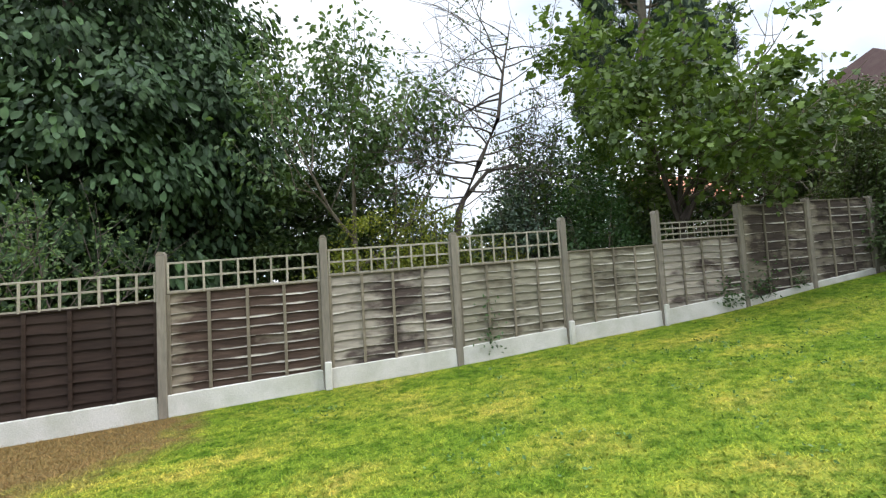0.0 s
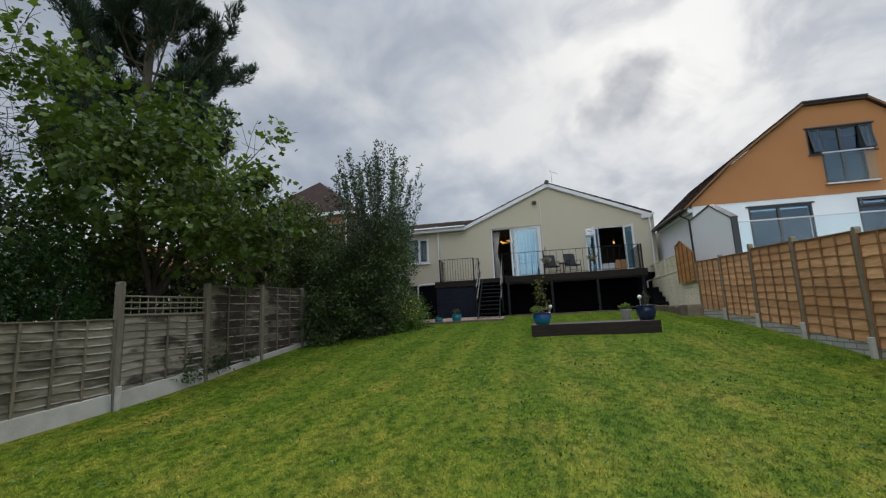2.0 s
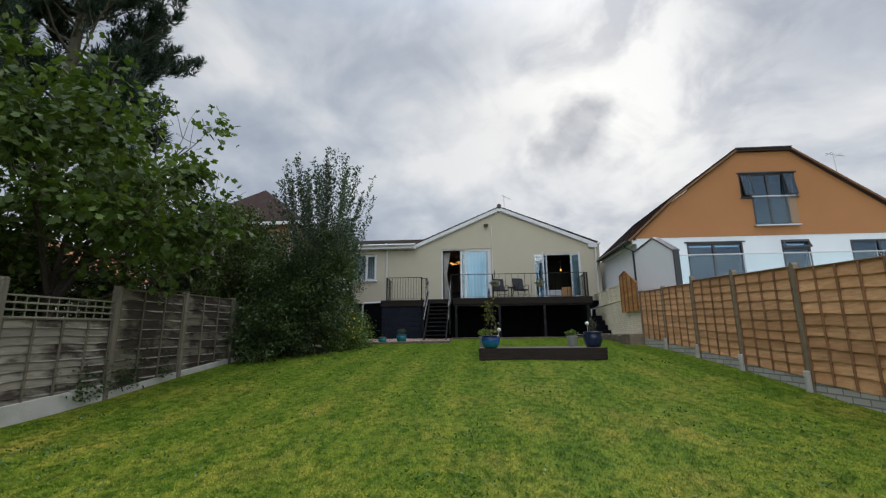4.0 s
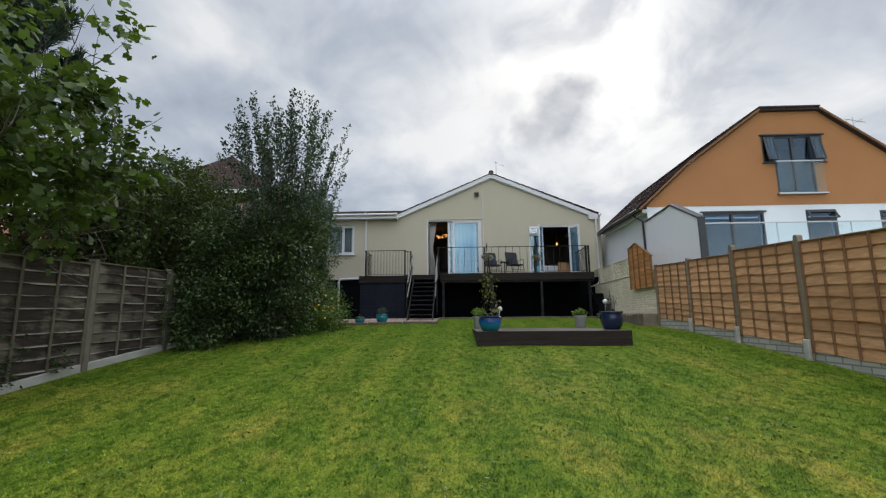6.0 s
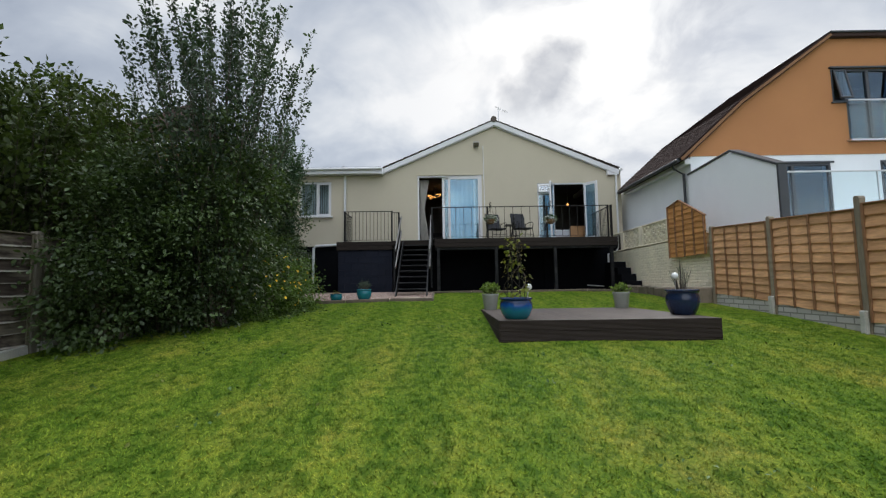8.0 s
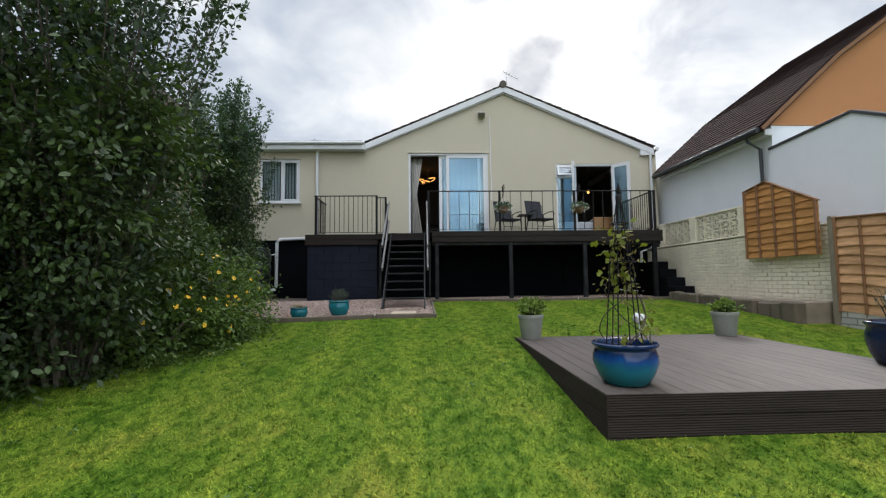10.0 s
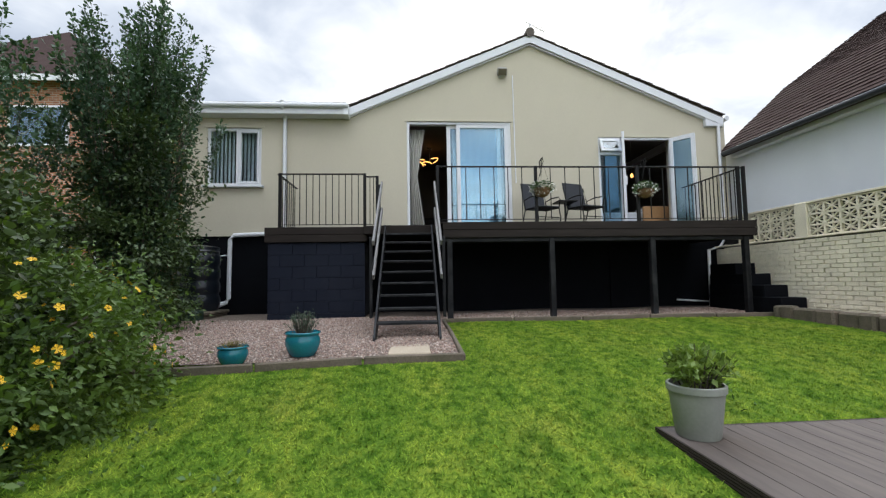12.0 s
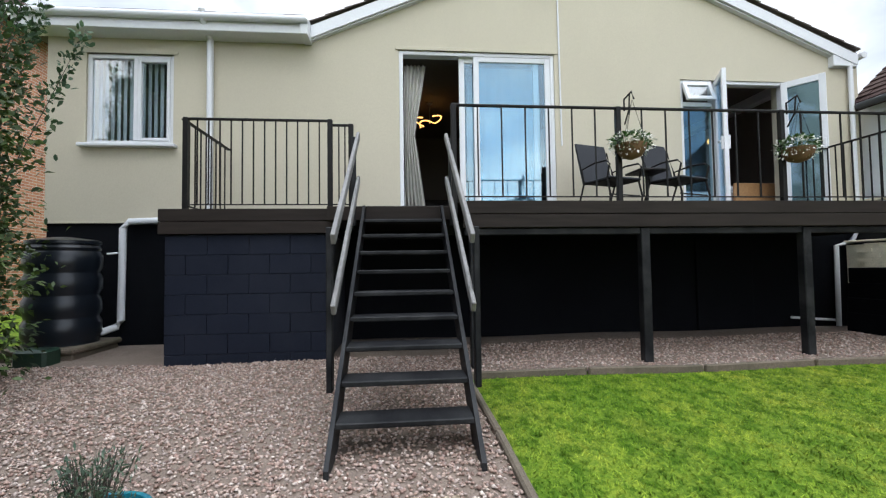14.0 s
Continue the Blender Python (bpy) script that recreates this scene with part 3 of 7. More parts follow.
class Shape:
    """Vertices and faces in world metres."""

    def __init__(self):
        self.v, self.f = [], []

    def add(self, verts, faces):
        n = len(self.v)
        self.v += [tuple(p) for p in verts]
        self.f += [tuple(i + n for i in f) for f in faces]
        return self

    def box(self, x0, y0, z0, x1, y1, z1, c=0.0, m=None):
        """A box, its edges chamfered by c; m places it."""
        x0, x1, y0, y1, z0, z1 = min(x0, x1), max(x0, x1), min(y0, y1), max(y0, y1), min(z0, z1), max(z0, z1)
        c = min(c, (x1 - x0) * 0.45, (y1 - y0) * 0.45, (z1 - z0) * 0.45)
        if c <= 0:
            vs = [(x, y, z) for z in (z0, z1) for y in (y0, y1) for x in (x0, x1)]
            fs = [(0, 2, 3, 1), (4, 5, 7, 6), (0, 1, 5, 4), (2, 6, 7, 3), (0, 4, 6, 2), (1, 3, 7, 5)]
        else:
            lo, hi = (x0, y0, z0), (x1, y1, z1)
            vs, idx = [], {}
            for s in range(8):
                sg = [(s >> k) & 1 for k in range(3)]
                for a in range(3):
                    p = [(hi[k] if sg[k] else lo[k]) if k == a else (hi[k] - c if sg[k] else lo[k] + c) for k in range(3)]
                    idx[s, a] = len(vs)
                    vs.append(tuple(p))
            fs = []
            for a in range(3):
                b, d = (a + 1) % 3, (a + 2) % 3
                for side in (0, 1):
                    q = [idx[(side << a) | (i << b) | (j << d), a] for i, j in ((0, 0), (1, 0), (1, 1), (0, 1))]
                    fs.append(tuple(q if side else q[::-1]))
                for i in (0, 1):
                    for j in (0, 1):
                        s0, s1 = (i << b) | (j << d), (1 << a) | (i << b) | (j << d)
                        q = (idx[s0, b], idx[s1, b], idx[s1, d], idx[s0, d])
                        fs.append(q if (i + j) % 2 else q[::-1])
            for s in range(8):
                q = (idx[s, 0], idx[s, 1], idx[s, 2])
                fs.append(q if bin(s).count("1") % 2 else q[::-1])
        if m is not None:
            vs = [m @ Vector(p) for p in vs]
        return self.add(vs, fs)

    def bar(self, a, b, w, h, c=0.0, up=(0, 0, 1)):
        """A rectangular bar from a to b, w wide and h high."""
        a, b = Vector(a), Vector(b)
        d = (b - a)
        length = d.length
        d.normalize()
        side = d.cross(Vector(up))
        side = side.normalized() if side.length > 1e-4 else Vector((0, 1, 0))
        top = side.cross(d)
        m = Matrix(((d.x, side.x, top.x, a.x), (d.y, side.y, top.y, a.y), (d.z, side.z, top.z, a.z), (0, 0, 0, 1)))
        return self.box(0, -w / 2, -h / 2, length, w / 2, h / 2, c, m)

    def tube(self, pts, rad, n=8, cap=True):
        pts = [Vector(p) for p in pts]
        rad = rad if isinstance(rad, (list, tuple)) else [rad] * len(pts)
        base = len(self.v)
        for i, p in enumerate(pts):
            d = (pts[min(i + 1, len(pts) - 1)] - pts[max(i - 1, 0)]).normalized()
            ref = Vector((0, 0, 1)) if abs(d.z) < 0.9 else Vector((1, 0, 0))
            s = d.cross(ref).normalized()
            t = s.cross(d)
            for k in range(n):
                a = 2 * math.pi * k / n
                self.v.append(tuple(p + (s * math.cos(a) + t * math.sin(a)) * rad[i]))
        for i in range(len(pts) - 1):
            for k in range(n):
                q = base + i * n
                self.f.append((q + k, q + n + k, q + n + (k + 1) % n, q + (k + 1) % n))
        if cap:
            self.f.append(tuple(base + k for k in range(n)))
            e = base + (len(pts) - 1) * n
            self.f.append(tuple(e + k for k in reversed(range(n))))
        return self

    def lathe(self, prof, cx, cy, n=28):
        base = len(self.v)
        for r, z in prof:
            for k in range(n):
                a = 2 * math.pi * k / n
                self.v.append((cx + r * math.cos(a), cy + r * math.sin(a), z))
        for i in range(len(prof) - 1):
            for k in range(n):
                q = base + i * n
                self.f.append((q + k, q + (k + 1) % n, q + n + (k + 1) % n, q + n + k))
        self.f.append(tuple(base + k for k in reversed(range(n))))
        e = base + (len(prof) - 1) * n
        self.f.append(tuple(e + k for k in range(n)))
        return self

    def prism(self, poly, axis, a, b):
        """A polygon of (u, w) pairs drawn out along an axis from a to b: x takes (y, z), y takes (x, z), z takes (x, y)."""
        put = {"x": lambda u, w, s: (s, u, w), "y": lambda u, w, s: (u, s, w), "z": lambda u, w, s: (u, w, s)}[axis]
        n = len(poly)
        vs = [put(u, w, a) for u, w in poly] + [put(u, w, b) for u, w in poly]
        fs = [tuple(range(n)), tuple(range(2 * n - 1, n - 1, -1))] + [(i, n + i, n + (i + 1) % n, (i + 1) % n) for i in range(n)]
        return self.add(vs, fs)

    def mesh(self, name, material, origin=(0, 0, 0), smooth=False):
        me = bpy.data.meshes.new(name)
        o = Vector(origin)
        me.from_pydata([(x - o.x, y - o.y, z - o.z) for x, y, z in self.v], [], self.f)
        bm = bmesh.new()
        bm.from_mesh(me)
        bmesh.ops.recalc_face_normals(bm, faces=bm.faces)
        bm.to_mesh(me)
        bm.free()
        me.materials.append(material)
        if smooth:
            me.shade_smooth()
            me.set_sharp_from_angle(angle=radians(40))
        return me


def thing(name, at, label, category, group="", kind=""):
    ob = new(name)
    ob.empty_display_size = 0.1
    ob.location = at
    ORIGIN[ob] = Vector(at)
    return tagged(ob, label, category, group, kind)


def solid(name, shape, material, at, label, category="", group="", kind="", smooth=False):
    """A top-level thing that is one mesh."""
    ob = new(name, shape.mesh(name, material, at, smooth))
    ob.location = at
    ORIGIN[ob] = Vector(at)
    return tagged(ob, label, category, group, kind)


def part(name, shape, material, parent, label="", smooth=False, kind=""):
    o = ORIGIN[parent]
    ob = new(name, shape.mesh(name, material, o, smooth))
    ob.parent = parent
    ORIGIN[ob] = o
    return tagged(ob, label, kind=kind)


def piece(name, me, at, parent, rot=(0, 0, 0), scale=(1, 1, 1)):
    """One of many alike pieces, sharing a mesh."""
    ob = new(name, me)
    ob.parent = parent
    ob.location = Vector(at) - ORIGIN[parent]
    ob.rotation_euler, ob.scale = rot, scale
    return ob


def holed(shape, x0, x1, ys, zs, holes):
    """A wall across y and z, x0 to x1 thick, with rectangular holes (y0, y1, z0, z1): one closed skin."""
    yy = sorted({ys[0], ys[1], *[v for h in holes for v in h[:2]]})
    zl = sorted({zs[0], zs[1], *[v for h in holes for v in h[2:]]})
    ny_, nz = len(yy) - 1, len(zl) - 1
    full = {(i, j) for i in range(ny_) for j in range(nz) if not any(h[0] < (yy[i] + yy[i + 1]) / 2 < h[1] and h[2] < (zl[j] + zl[j + 1]) / 2 < h[3] for h in holes)}
    base = len(shape.v)
    shape.v += [(x, y, z) for x in (x0, x1) for y in yy for z in zl]

    def at(k, i, j):
        return base + (k * (ny_ + 1) + i) * (nz + 1) + j

    for i, j in full:
        shape.f.append((at(0, i, j), at(0, i, j + 1), at(0, i + 1, j + 1), at(0, i + 1, j)))
        shape.f.append((at(1, i, j), at(1, i + 1, j), at(1, i + 1, j + 1), at(1, i, j + 1)))
        for di, dj, p, q in ((-1, 0, (i, j), (i, j + 1)), (1, 0, (i + 1, j), (i + 1, j + 1)), (0, -1, (i, j), (i + 1, j)), (0, 1, (i, j + 1), (i + 1, j + 1))):
            if (i + di, j + dj) not in full:
                shape.f.append((at(0, *p), at(0, *q), at(1, *q), at(1, *p)))
    return shape


def frame_yz(shape, x0, x1, y0, y1, z0, z1, w, c=0.006):
    """A rectangular frame, w wide, across y and z."""
    shape.box(x0, y0, z0, x1, y0 + w, z1, c)
    shape.box(x0, y1 - w, z0, x1, y1, z1, c)
    shape.box(x0, y0 + w, z0, x1, y1 - w, z0 + w, c)
    return shape.box(x0, y0 + w, z1 - w, x1, y1 - w, z1, c)


# ---- ground ----
GX = [-400, -60, -12, 0.9, 2.76, 4.6, 6.5, 8.4, 10.2, 12.3, 14.2, 15.6, 17.2, 19.9, 22, 60, 400]
GZ = [-4, -1.2, -0.1, 0.50, 0.61, 0.72, 0.85, 1.02, 1.24, 1.48, 1.66, 1.71, 1.91, 2.02, 2.05, 2.4, 4]


def ground_z(x, y=0.0):
    x = np.asarray(x, float)
    z = sum(np.interp(x + d, GX, GZ) for d in (-0.7, 0, 0.7)) / 3
    bumps = 0.02 * np.sin(x * 1.3 + 1.1 * np.asarray(y)) * np.sin(np.asarray(y) * 0.9 + 0.7)
    return z + bumps * (np.abs(x) < 40)


def gz(x, y=0.0):
    return float(ground_z(x, y))


def axis_steps(lo, hi, step, far):
    inner = list(np.arange(lo, hi + 1e-6, step))
    grow = [step * 2, step * 5, 2.0, 5.0, 12.0, 30.0, 80.0, 180.0, 400.0]
    return sorted([lo - g for g in grow if lo - g > -far] + inner + [hi + g for g in grow if hi + g < far])


gxs, gys = axis_steps(-6, 24, 0.3, 420), axis_steps(-7, 10, 0.3, 420)
GRAVEL_L = (17.28, 22.2, 1.62, 7.6)
GRAVEL_R = (19.95, 22.2, -4.9, 1.62)
xx, yy_ = np.meshgrid(gxs, gys, indexing="ij")
zz_ = ground_z(xx, yy_)
sh = Shape()
ny = len(gys)
sh.v = [tuple(map(float, p)) for p in zip(xx.ravel(), yy_.ravel(), zz_.ravel())]
sh.f = [(i * ny + j, (i + 1) * ny + j, (i + 1) * ny + j + 1, i * ny + j + 1) for i in range(len(gxs) - 1) for j in range(ny - 1)]
solid("ground", sh, LAWN, (0, 0, 0), "gently sloping mown lawn with worn patches", "lawn", kind="structure", smooth=True)

# ---- cream house ----
FX = 22.25
house = thing("house", (FX, 1, 2), "cream rendered bungalow with a low gable and black painted plinth", "house")
WIN = (5.51, 6.69, 4.90, 6.21)
SLIDE = (-0.13, 2.28, 3.84, 6.39)
FRENCH = (-4.02, -2.20, 3.84, 6.05)
wall = holed(Shape(), FX, FX + 0.28, (-5.33, 7.2), (3.79, 6.5), [WIN, SLIDE, FRENCH])
part("gable", Shape().prism([(-5.33, 6.5), (3.62, 6.5), (-0.62, 8.39)], "x", FX, FX + 0.28), CREAM, house, "cream textured render")
for bx in ((FX + 0.28, -5.33, 3.79, FX + 9, -5.05, 6.5), (FX + 0.28, 6.92, 3.79, FX + 9, 7.2, 6.5), (FX + 8.72, -5.05, 2.0, FX + 9, 6.92, 6.5)):
    part("wall", Shape().box(*bx), CREAM, house)
part("wall", wall, CREAM, house, "cream textured render")
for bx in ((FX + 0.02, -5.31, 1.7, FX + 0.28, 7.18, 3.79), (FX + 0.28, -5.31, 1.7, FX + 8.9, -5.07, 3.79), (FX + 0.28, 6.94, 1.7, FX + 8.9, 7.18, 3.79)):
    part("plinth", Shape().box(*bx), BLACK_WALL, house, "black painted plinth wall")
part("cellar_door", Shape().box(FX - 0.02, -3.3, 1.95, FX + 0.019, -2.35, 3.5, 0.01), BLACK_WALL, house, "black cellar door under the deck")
part("render_stop", Shape().box(FX - 0.015, -5.33, 3.775, FX + 0.0, 7.2, 3.80, 0.004), CREAM, house)


def tiled_slope(shape, a, b, up, rows, cols, lift=0.018, thick=0.014):
    """Overlapping tiles on a slope from the eave line a-b along the vector up."""
    a, b, up = Vector(a), Vector(b), Vector(up)
    run = (b - a) / cols
    n = run.cross(up).normalized()
    if n.z < 0:
        n = -n
    st = up / rows
    for r in range(rows):
        off = 0.5 if r % 2 else 0.0
        for c in range(-1 if off else 0, cols):
            u0, u1 = max(0.0, c + off), min(cols, c + off + 0.97)
            if u1 <= u0:
                continue
            j = random.uniform(-0.004, 0.004)
            p0, p1 = a + run * u0 + st * r, a + run * u1 + st * r
            q0, q1 = p0 + st * 1.12, p1 + st * 1.12
            lo, hi = n * (lift + thick + j), n * (0.012 + j)
            shape.add([p0 + n * (lift + j - 0.006), p1 + n * (lift + j - 0.006), q1 + n * 0.002, q0 + n * 0.002, p0 + lo, p1 + lo, q1 + hi, q0 + hi],
                      [(0, 3, 2, 1), (4, 5, 6, 7), (0, 1, 5, 4), (1, 2, 6, 5), (2, 3, 7, 6), (3, 0, 4, 7)])
    return shape


AP = (-0.62, 8.48)
LE, RE = (3.60, 6.75), (-5.25, 6.60)
roof_deck = Shape().prism([(LE[0], LE[1] - 0.10), AP, (RE[0], RE[1] - 0.06), (RE[0], RE[1] - 0.12), (AP[0], AP[1] - 0.08), (LE[0], LE[1] - 0.18)], "x", FX - 0.08, FX + 9.2)
roof = part("roof", roof_deck, TILE_GREY, house, "brown concrete tiled roof")
tl = Shape()
tiled_slope(tl, (FX - 0.13, LE[0] + 0.02, LE[1] - 0.08), (FX + 5.2, LE[0] + 0.02, LE[1] - 0.08), (0, AP[0] - LE[0], AP[1] - LE[1] + 0.06), 15, 18)
tiled_slope(tl, (FX - 0.13, RE[0] - 0.02, RE[1] - 0.04), (FX + 5.2, RE[0] - 0.02, RE[1] - 0.04), (0, AP[0] - RE[0], AP[1] - RE[1] + 0.02), 16, 18)
part("roof_tiles", tl, TILE_GREY, roof, kind="stuff")
ridge = Shape()
for i in range(14):
    x = FX - 0.15 + i * 0.40
    ridge.tube([(x, AP[0], AP[1] + 0.02), (x + 0.40, AP[0], AP[1] + 0.035)], [0.11, 0.105], 10)
part("ridge_tiles", ridge, TILE_GREY, roof, smooth=True)
barge = Shape()
for (ey, ez) in (LE, RE):
    d = Vector((0, AP[0] - ey, AP[1] - ez)).normalized()
    k = 1 if ey > 0 else -1
    barge.prism([(ey + 0.0 * k, ez - 0.11), (AP[0], AP[1] - 0.03), (AP[0], AP[1] - 0.21), (ey - 0.02 * k, ez - 0.28)], "x", FX - 0.11, FX - 0.075)
part("bargeboard", barge, WHITE_UPVC, house, "white bargeboard along the gable")
soff = Shape()
for (ey, ez) in (LE, RE):
    soff.prism([(ey, ez - 0.29), (AP[0], AP[1] - 0.23), (AP[0], AP[1] - 0.25), (ey, ez - 0.31)], "x", FX - 0.074, FX)
part("soffit", soff, WHITE_UPVC, house)
# boxed eaves at the right end of the gable
eave = Shape().box(FX - 0.10, RE[0] + 0.02, RE[1] - 0.30, FX + 5, RE[0] + 0.44, RE[1] - 0.10, 0.01)
part("eaves_box", eave, WHITE_UPVC, house)
gut = Shape().tube([(FX - 0.15, RE[0] - 0.06, RE[1] - 0.12), (FX + 5, RE[0] - 0.06, RE[1] - 0.12)], 0.055, 10)
part("gutter", gut, WHITE_UPVC, house, smooth=True)
# flat-fronted wing
wing = Shape().box(FX - 0.30, 3.62, 6.43, FX - 0.27, 7.45, 6.60, 0.006)
wing.box(FX - 0.34, 3.56, 6.41, FX - 0.0, 3.66, 6.68, 0.004)
wing.box(FX - 0.27, 3.62, 6.43, FX, 7.45, 6.45)
part("fascia", wing, WHITE_UPVC, house, "white fascia of the wing")
gut2 = Shape().tube([(FX - 0.34, 3.55, 6.61), (FX - 0.34, 7.5, 6.61)], 0.055, 10)
part("gutter", gut2, WHITE_UPVC, house, smooth=True)
wr = Shape().prism([(FX - 0.28, 6.56), (FX + 4.6, 7.95), (FX + 9, 6.75), (FX + 9, 6.51), (FX - 0.2, 6.51)], "y", 3.67, 7.5)
wroof = part("roof", wr, TILE_GREY, house, "shallow tiled roof of the wing")
tw = tiled_slope(Shape(), (FX - 0.36, 3.6, 6.63), (FX - 0.36, 7.5, 6.63), (4.9, 0, 1.36), 15, 13)
part("roof_tiles", tw, TILE_GREY, wroof, kind="stuff")

# window of the wing
win = part("window", frame_yz(Shape(), FX + 0.03, FX + 0.10, *WIN, 0.06), WHITE_UPVC, house, "white window with grey vertical blinds")
wm = Shape()
my = 6.04
wm.box(FX + 0.025, my - 0.03, WIN[2] + 0.06, FX + 0.10, my + 0.03, WIN[3] - 0.06, 0.006)
frame_yz(wm, FX + 0.02, FX + 0.09, WIN[0] + 0.06, my - 0.03, WIN[2] + 0.06, WIN[3] - 0.06, 0.045)
part("mullion", wm, WHITE_UPVC, win)
part("sill", Shape().box(FX - 0.10, WIN[0] - 0.06, WIN[2] - 0.05, FX + 0.05, WIN[1] + 0.06, WIN[2], 0.01), WHITE_UPVC, win)
part("lintel_band", Shape().box(FX - 0.012, WIN[0] - 0.06, WIN[3], FX + 0.03, WIN[1] + 0.06, WIN[3] + 0.045, 0.004), CREAM, win)
for a, b in ((WIN[0] + 0.1, my - 0.08), (my + 0.04, WIN[1] - 0.06)):
    ob = part("pane", Shape().box(FX + 0.055, a, WIN[2] + 0.08, FX + 0.061, b, WIN[3] - 0.08), PANE, win)
    ob.visible_shadow = False
for i in range(13):
    y = WIN[0] + 0.09 + i * 0.085
    m = pose(FX + 0.20, y, 0, 0, 0, -32)
    part("blind_slat", Shape().box(-0.002, -0.042, WIN[2] + 0.02, 0.002, 0.042, WIN[3] - 0.02, 0, m), BLIND, win)

# sliding patio door, its left half open
y0, y1, z0, z1 = SLIDE
door = part("sliding_door", frame_yz(Shape(), FX + 0.02, FX + 0.16, y0, y1, z0, z1, 0.06), WHITE_UPVC, house, "white sliding patio door pushed half open")
part("lintel_band", Shape().box(FX - 0.015, y0 - 0.05, z1, FX + 0.02, y1 + 0.05, z1 + 0.05, 0.004), CREAM, door)
part("threshold", Shape().box(FX - 0.05, y0, z0 - 0.05, FX + 0.18, y1, z0 + 0.02, 0.008), WHITE_UPVC, door)
for k, (a, b, x) in enumerate(((y0 + 0.06, 1.14, FX + 0.03), (0.10, 1.36, FX + 0.085))):
    leaf = part("door_leaf", frame_yz(Shape(), x, x + 0.05, a, b, z0 + 0.05, z1 - 0.05, 0.085), WHITE_UPVC, door)
    ob = part("pane", Shape().box(x + 0.02, a + 0.08, z0 + 0.13, x + 0.027, b - 0.08, z1 - 0.13), PANE_SKY, door)
    ob.visible_shadow = False
hd = Shape().box(FX - 0.0, 1.06, 4.72, FX + 0.03, 1.10, 4.98, 0.008)
part("handle", hd, WHITE_UPVC, door)

# french door with side light, both leaves swung out
y0, y1, z0, z1 = FRENCH
fd = part("french_door", frame_yz(Shape(), FX + 0.02, FX + 0.12, y0, y1, z0, z1, 0.055), WHITE_UPVC, house, "white french door with both leaves swung open")
side = Shape().box(FX + 0.02, -2.82, z0, FX + 0.12, -2.74, z1, 0.006)
side.box(FX + 0.02, -2.74, 5.62, FX + 0.12, y1 - 0.05, 5.69, 0.006)
part("side_frame", side, WHITE_UPVC, fd)
ob = part("pane", Shape().box(FX + 0.06, -2.74, z0 + 0.05, FX + 0.067, y1 - 0.05, 5.62), PANE_SKY, fd)
ob.visible_shadow = False
vent = pose(FX + 0.0, -2.47, 6.0, 0, 22, 0)
vs = Shape()
for b in ((-0.02, -0.24, -0.35, 0.03, -0.18, 0.0), (-0.02, 0.18, -0.35, 0.03, 0.24, 0.0), (-0.02, -0.18, -0.35, 0.03, 0.18, -0.28), (-0.02, -0.18, -0.07, 0.03, 0.18, 0.0)):
    vs.box(*b, 0.005, vent)
part("top_vent", vs, WHITE_UPVC, fd, "small top-hung vent propped open")
part("vent_pane", Shape().box(0.0, -0.18, -0.28, 0.006, 0.18, -0.07, 0, vent), PANE, fd)
for hinge, turn, wid in ((-2.80, -116, 0.56), (-3.94, 128, 0.56)):
    m = pose(FX - 0.0, hinge, 0, 0, 0, turn)
    sgn = -1 if hinge > -3 else 1
    sh = Shape()
    a, b = (0, -wid) if sgn < 0 else (0, wid)
    lo, hi = min(a, b), max(a, b)
    for bx in ((-0.03, lo, z0 + 0.04, 0.03, lo + 0.085, z1 - 0.03), (-0.03, hi - 0.085, z0 + 0.04, 0.03, hi, z1 - 0.03), (-0.03, lo + 0.085, z0 + 0.04, 0.03, hi - 0.085, z0 + 0.16), (-0.03, lo + 0.085, z1 - 0.13, 0.03, hi - 0.085, z1 - 0.03)):
        sh.box(*bx, 0.006, m)
    leaf = part("door_leaf", sh, WHITE_UPVC, fd)
    ob = part("pane", Shape().box(-0.004, lo + 0.08, z0 + 0.15, 0.004, hi - 0.08, z1 - 0.12, 0, m), PANE_TINT, fd)
    ob.visible_shadow = False
    e = lo + 0.04 if sgn < 0 else hi - 0.04
    hs = Shape().box(-0.06, e - 0.02, 4.80, 0.06, e + 0.02, 5.0, 0.006, m).bar(m @ Vector((-0.07, e, 4.93)), m @ Vector((-0.07, e + 0.1 * sgn * -1, 4.93)), 0.02, 0.02)
    part("handle", hs, WHITE_UPVC, fd)

# pipes on the wall
def pipe(name, pts, r, mat=WHITE_UPVC, n=10, parent=house, label=""):
    return part(name, Shape().tube(pts, r, n), mat, parent, label, smooth=True)


pipe("downpipe", [(FX - 0.35, 4.98, 6.70), (FX - 0.33, 4.98, 6.58), (FX - 0.07, 4.98, 6.40), (FX - 0.06, 4.98, 3.95), (FX - 0.06, 5.02, 3.83), (FX - 0.06, 6.05, 3.79), (FX - 0.06, 6.13, 3.70), (FX - 0.06, 6.14, 2.42), (FX - 0.10, 6.17, 2.34), (FX - 0.24, 6.30, 2.28)], 0.047)
pipe("downpipe", [(FX - 0.07, -5.13, 6.40), (FX - 0.07, -5.13, 3.6), (FX - 0.07, -5.0, 3.42), (FX - 0.07, -4.72, 3.35), (FX - 0.07, -4.70, 2.0)], 0.036)
pipe("waste_pipe", [(FX - 0.05, -4.66, 2.16), (FX - 0.05, -3.9, 2.22)], 0.02)
pipe("cable_conduit", [(FX - 0.015, -0.20, 7.5), (FX - 0.015, -0.22, 4.95)], 0.014)
pipe("butt_hose", [(FX - 0.06, 6.14, 3.36), (FX - 0.12, 6.30, 3.34)], 0.014)

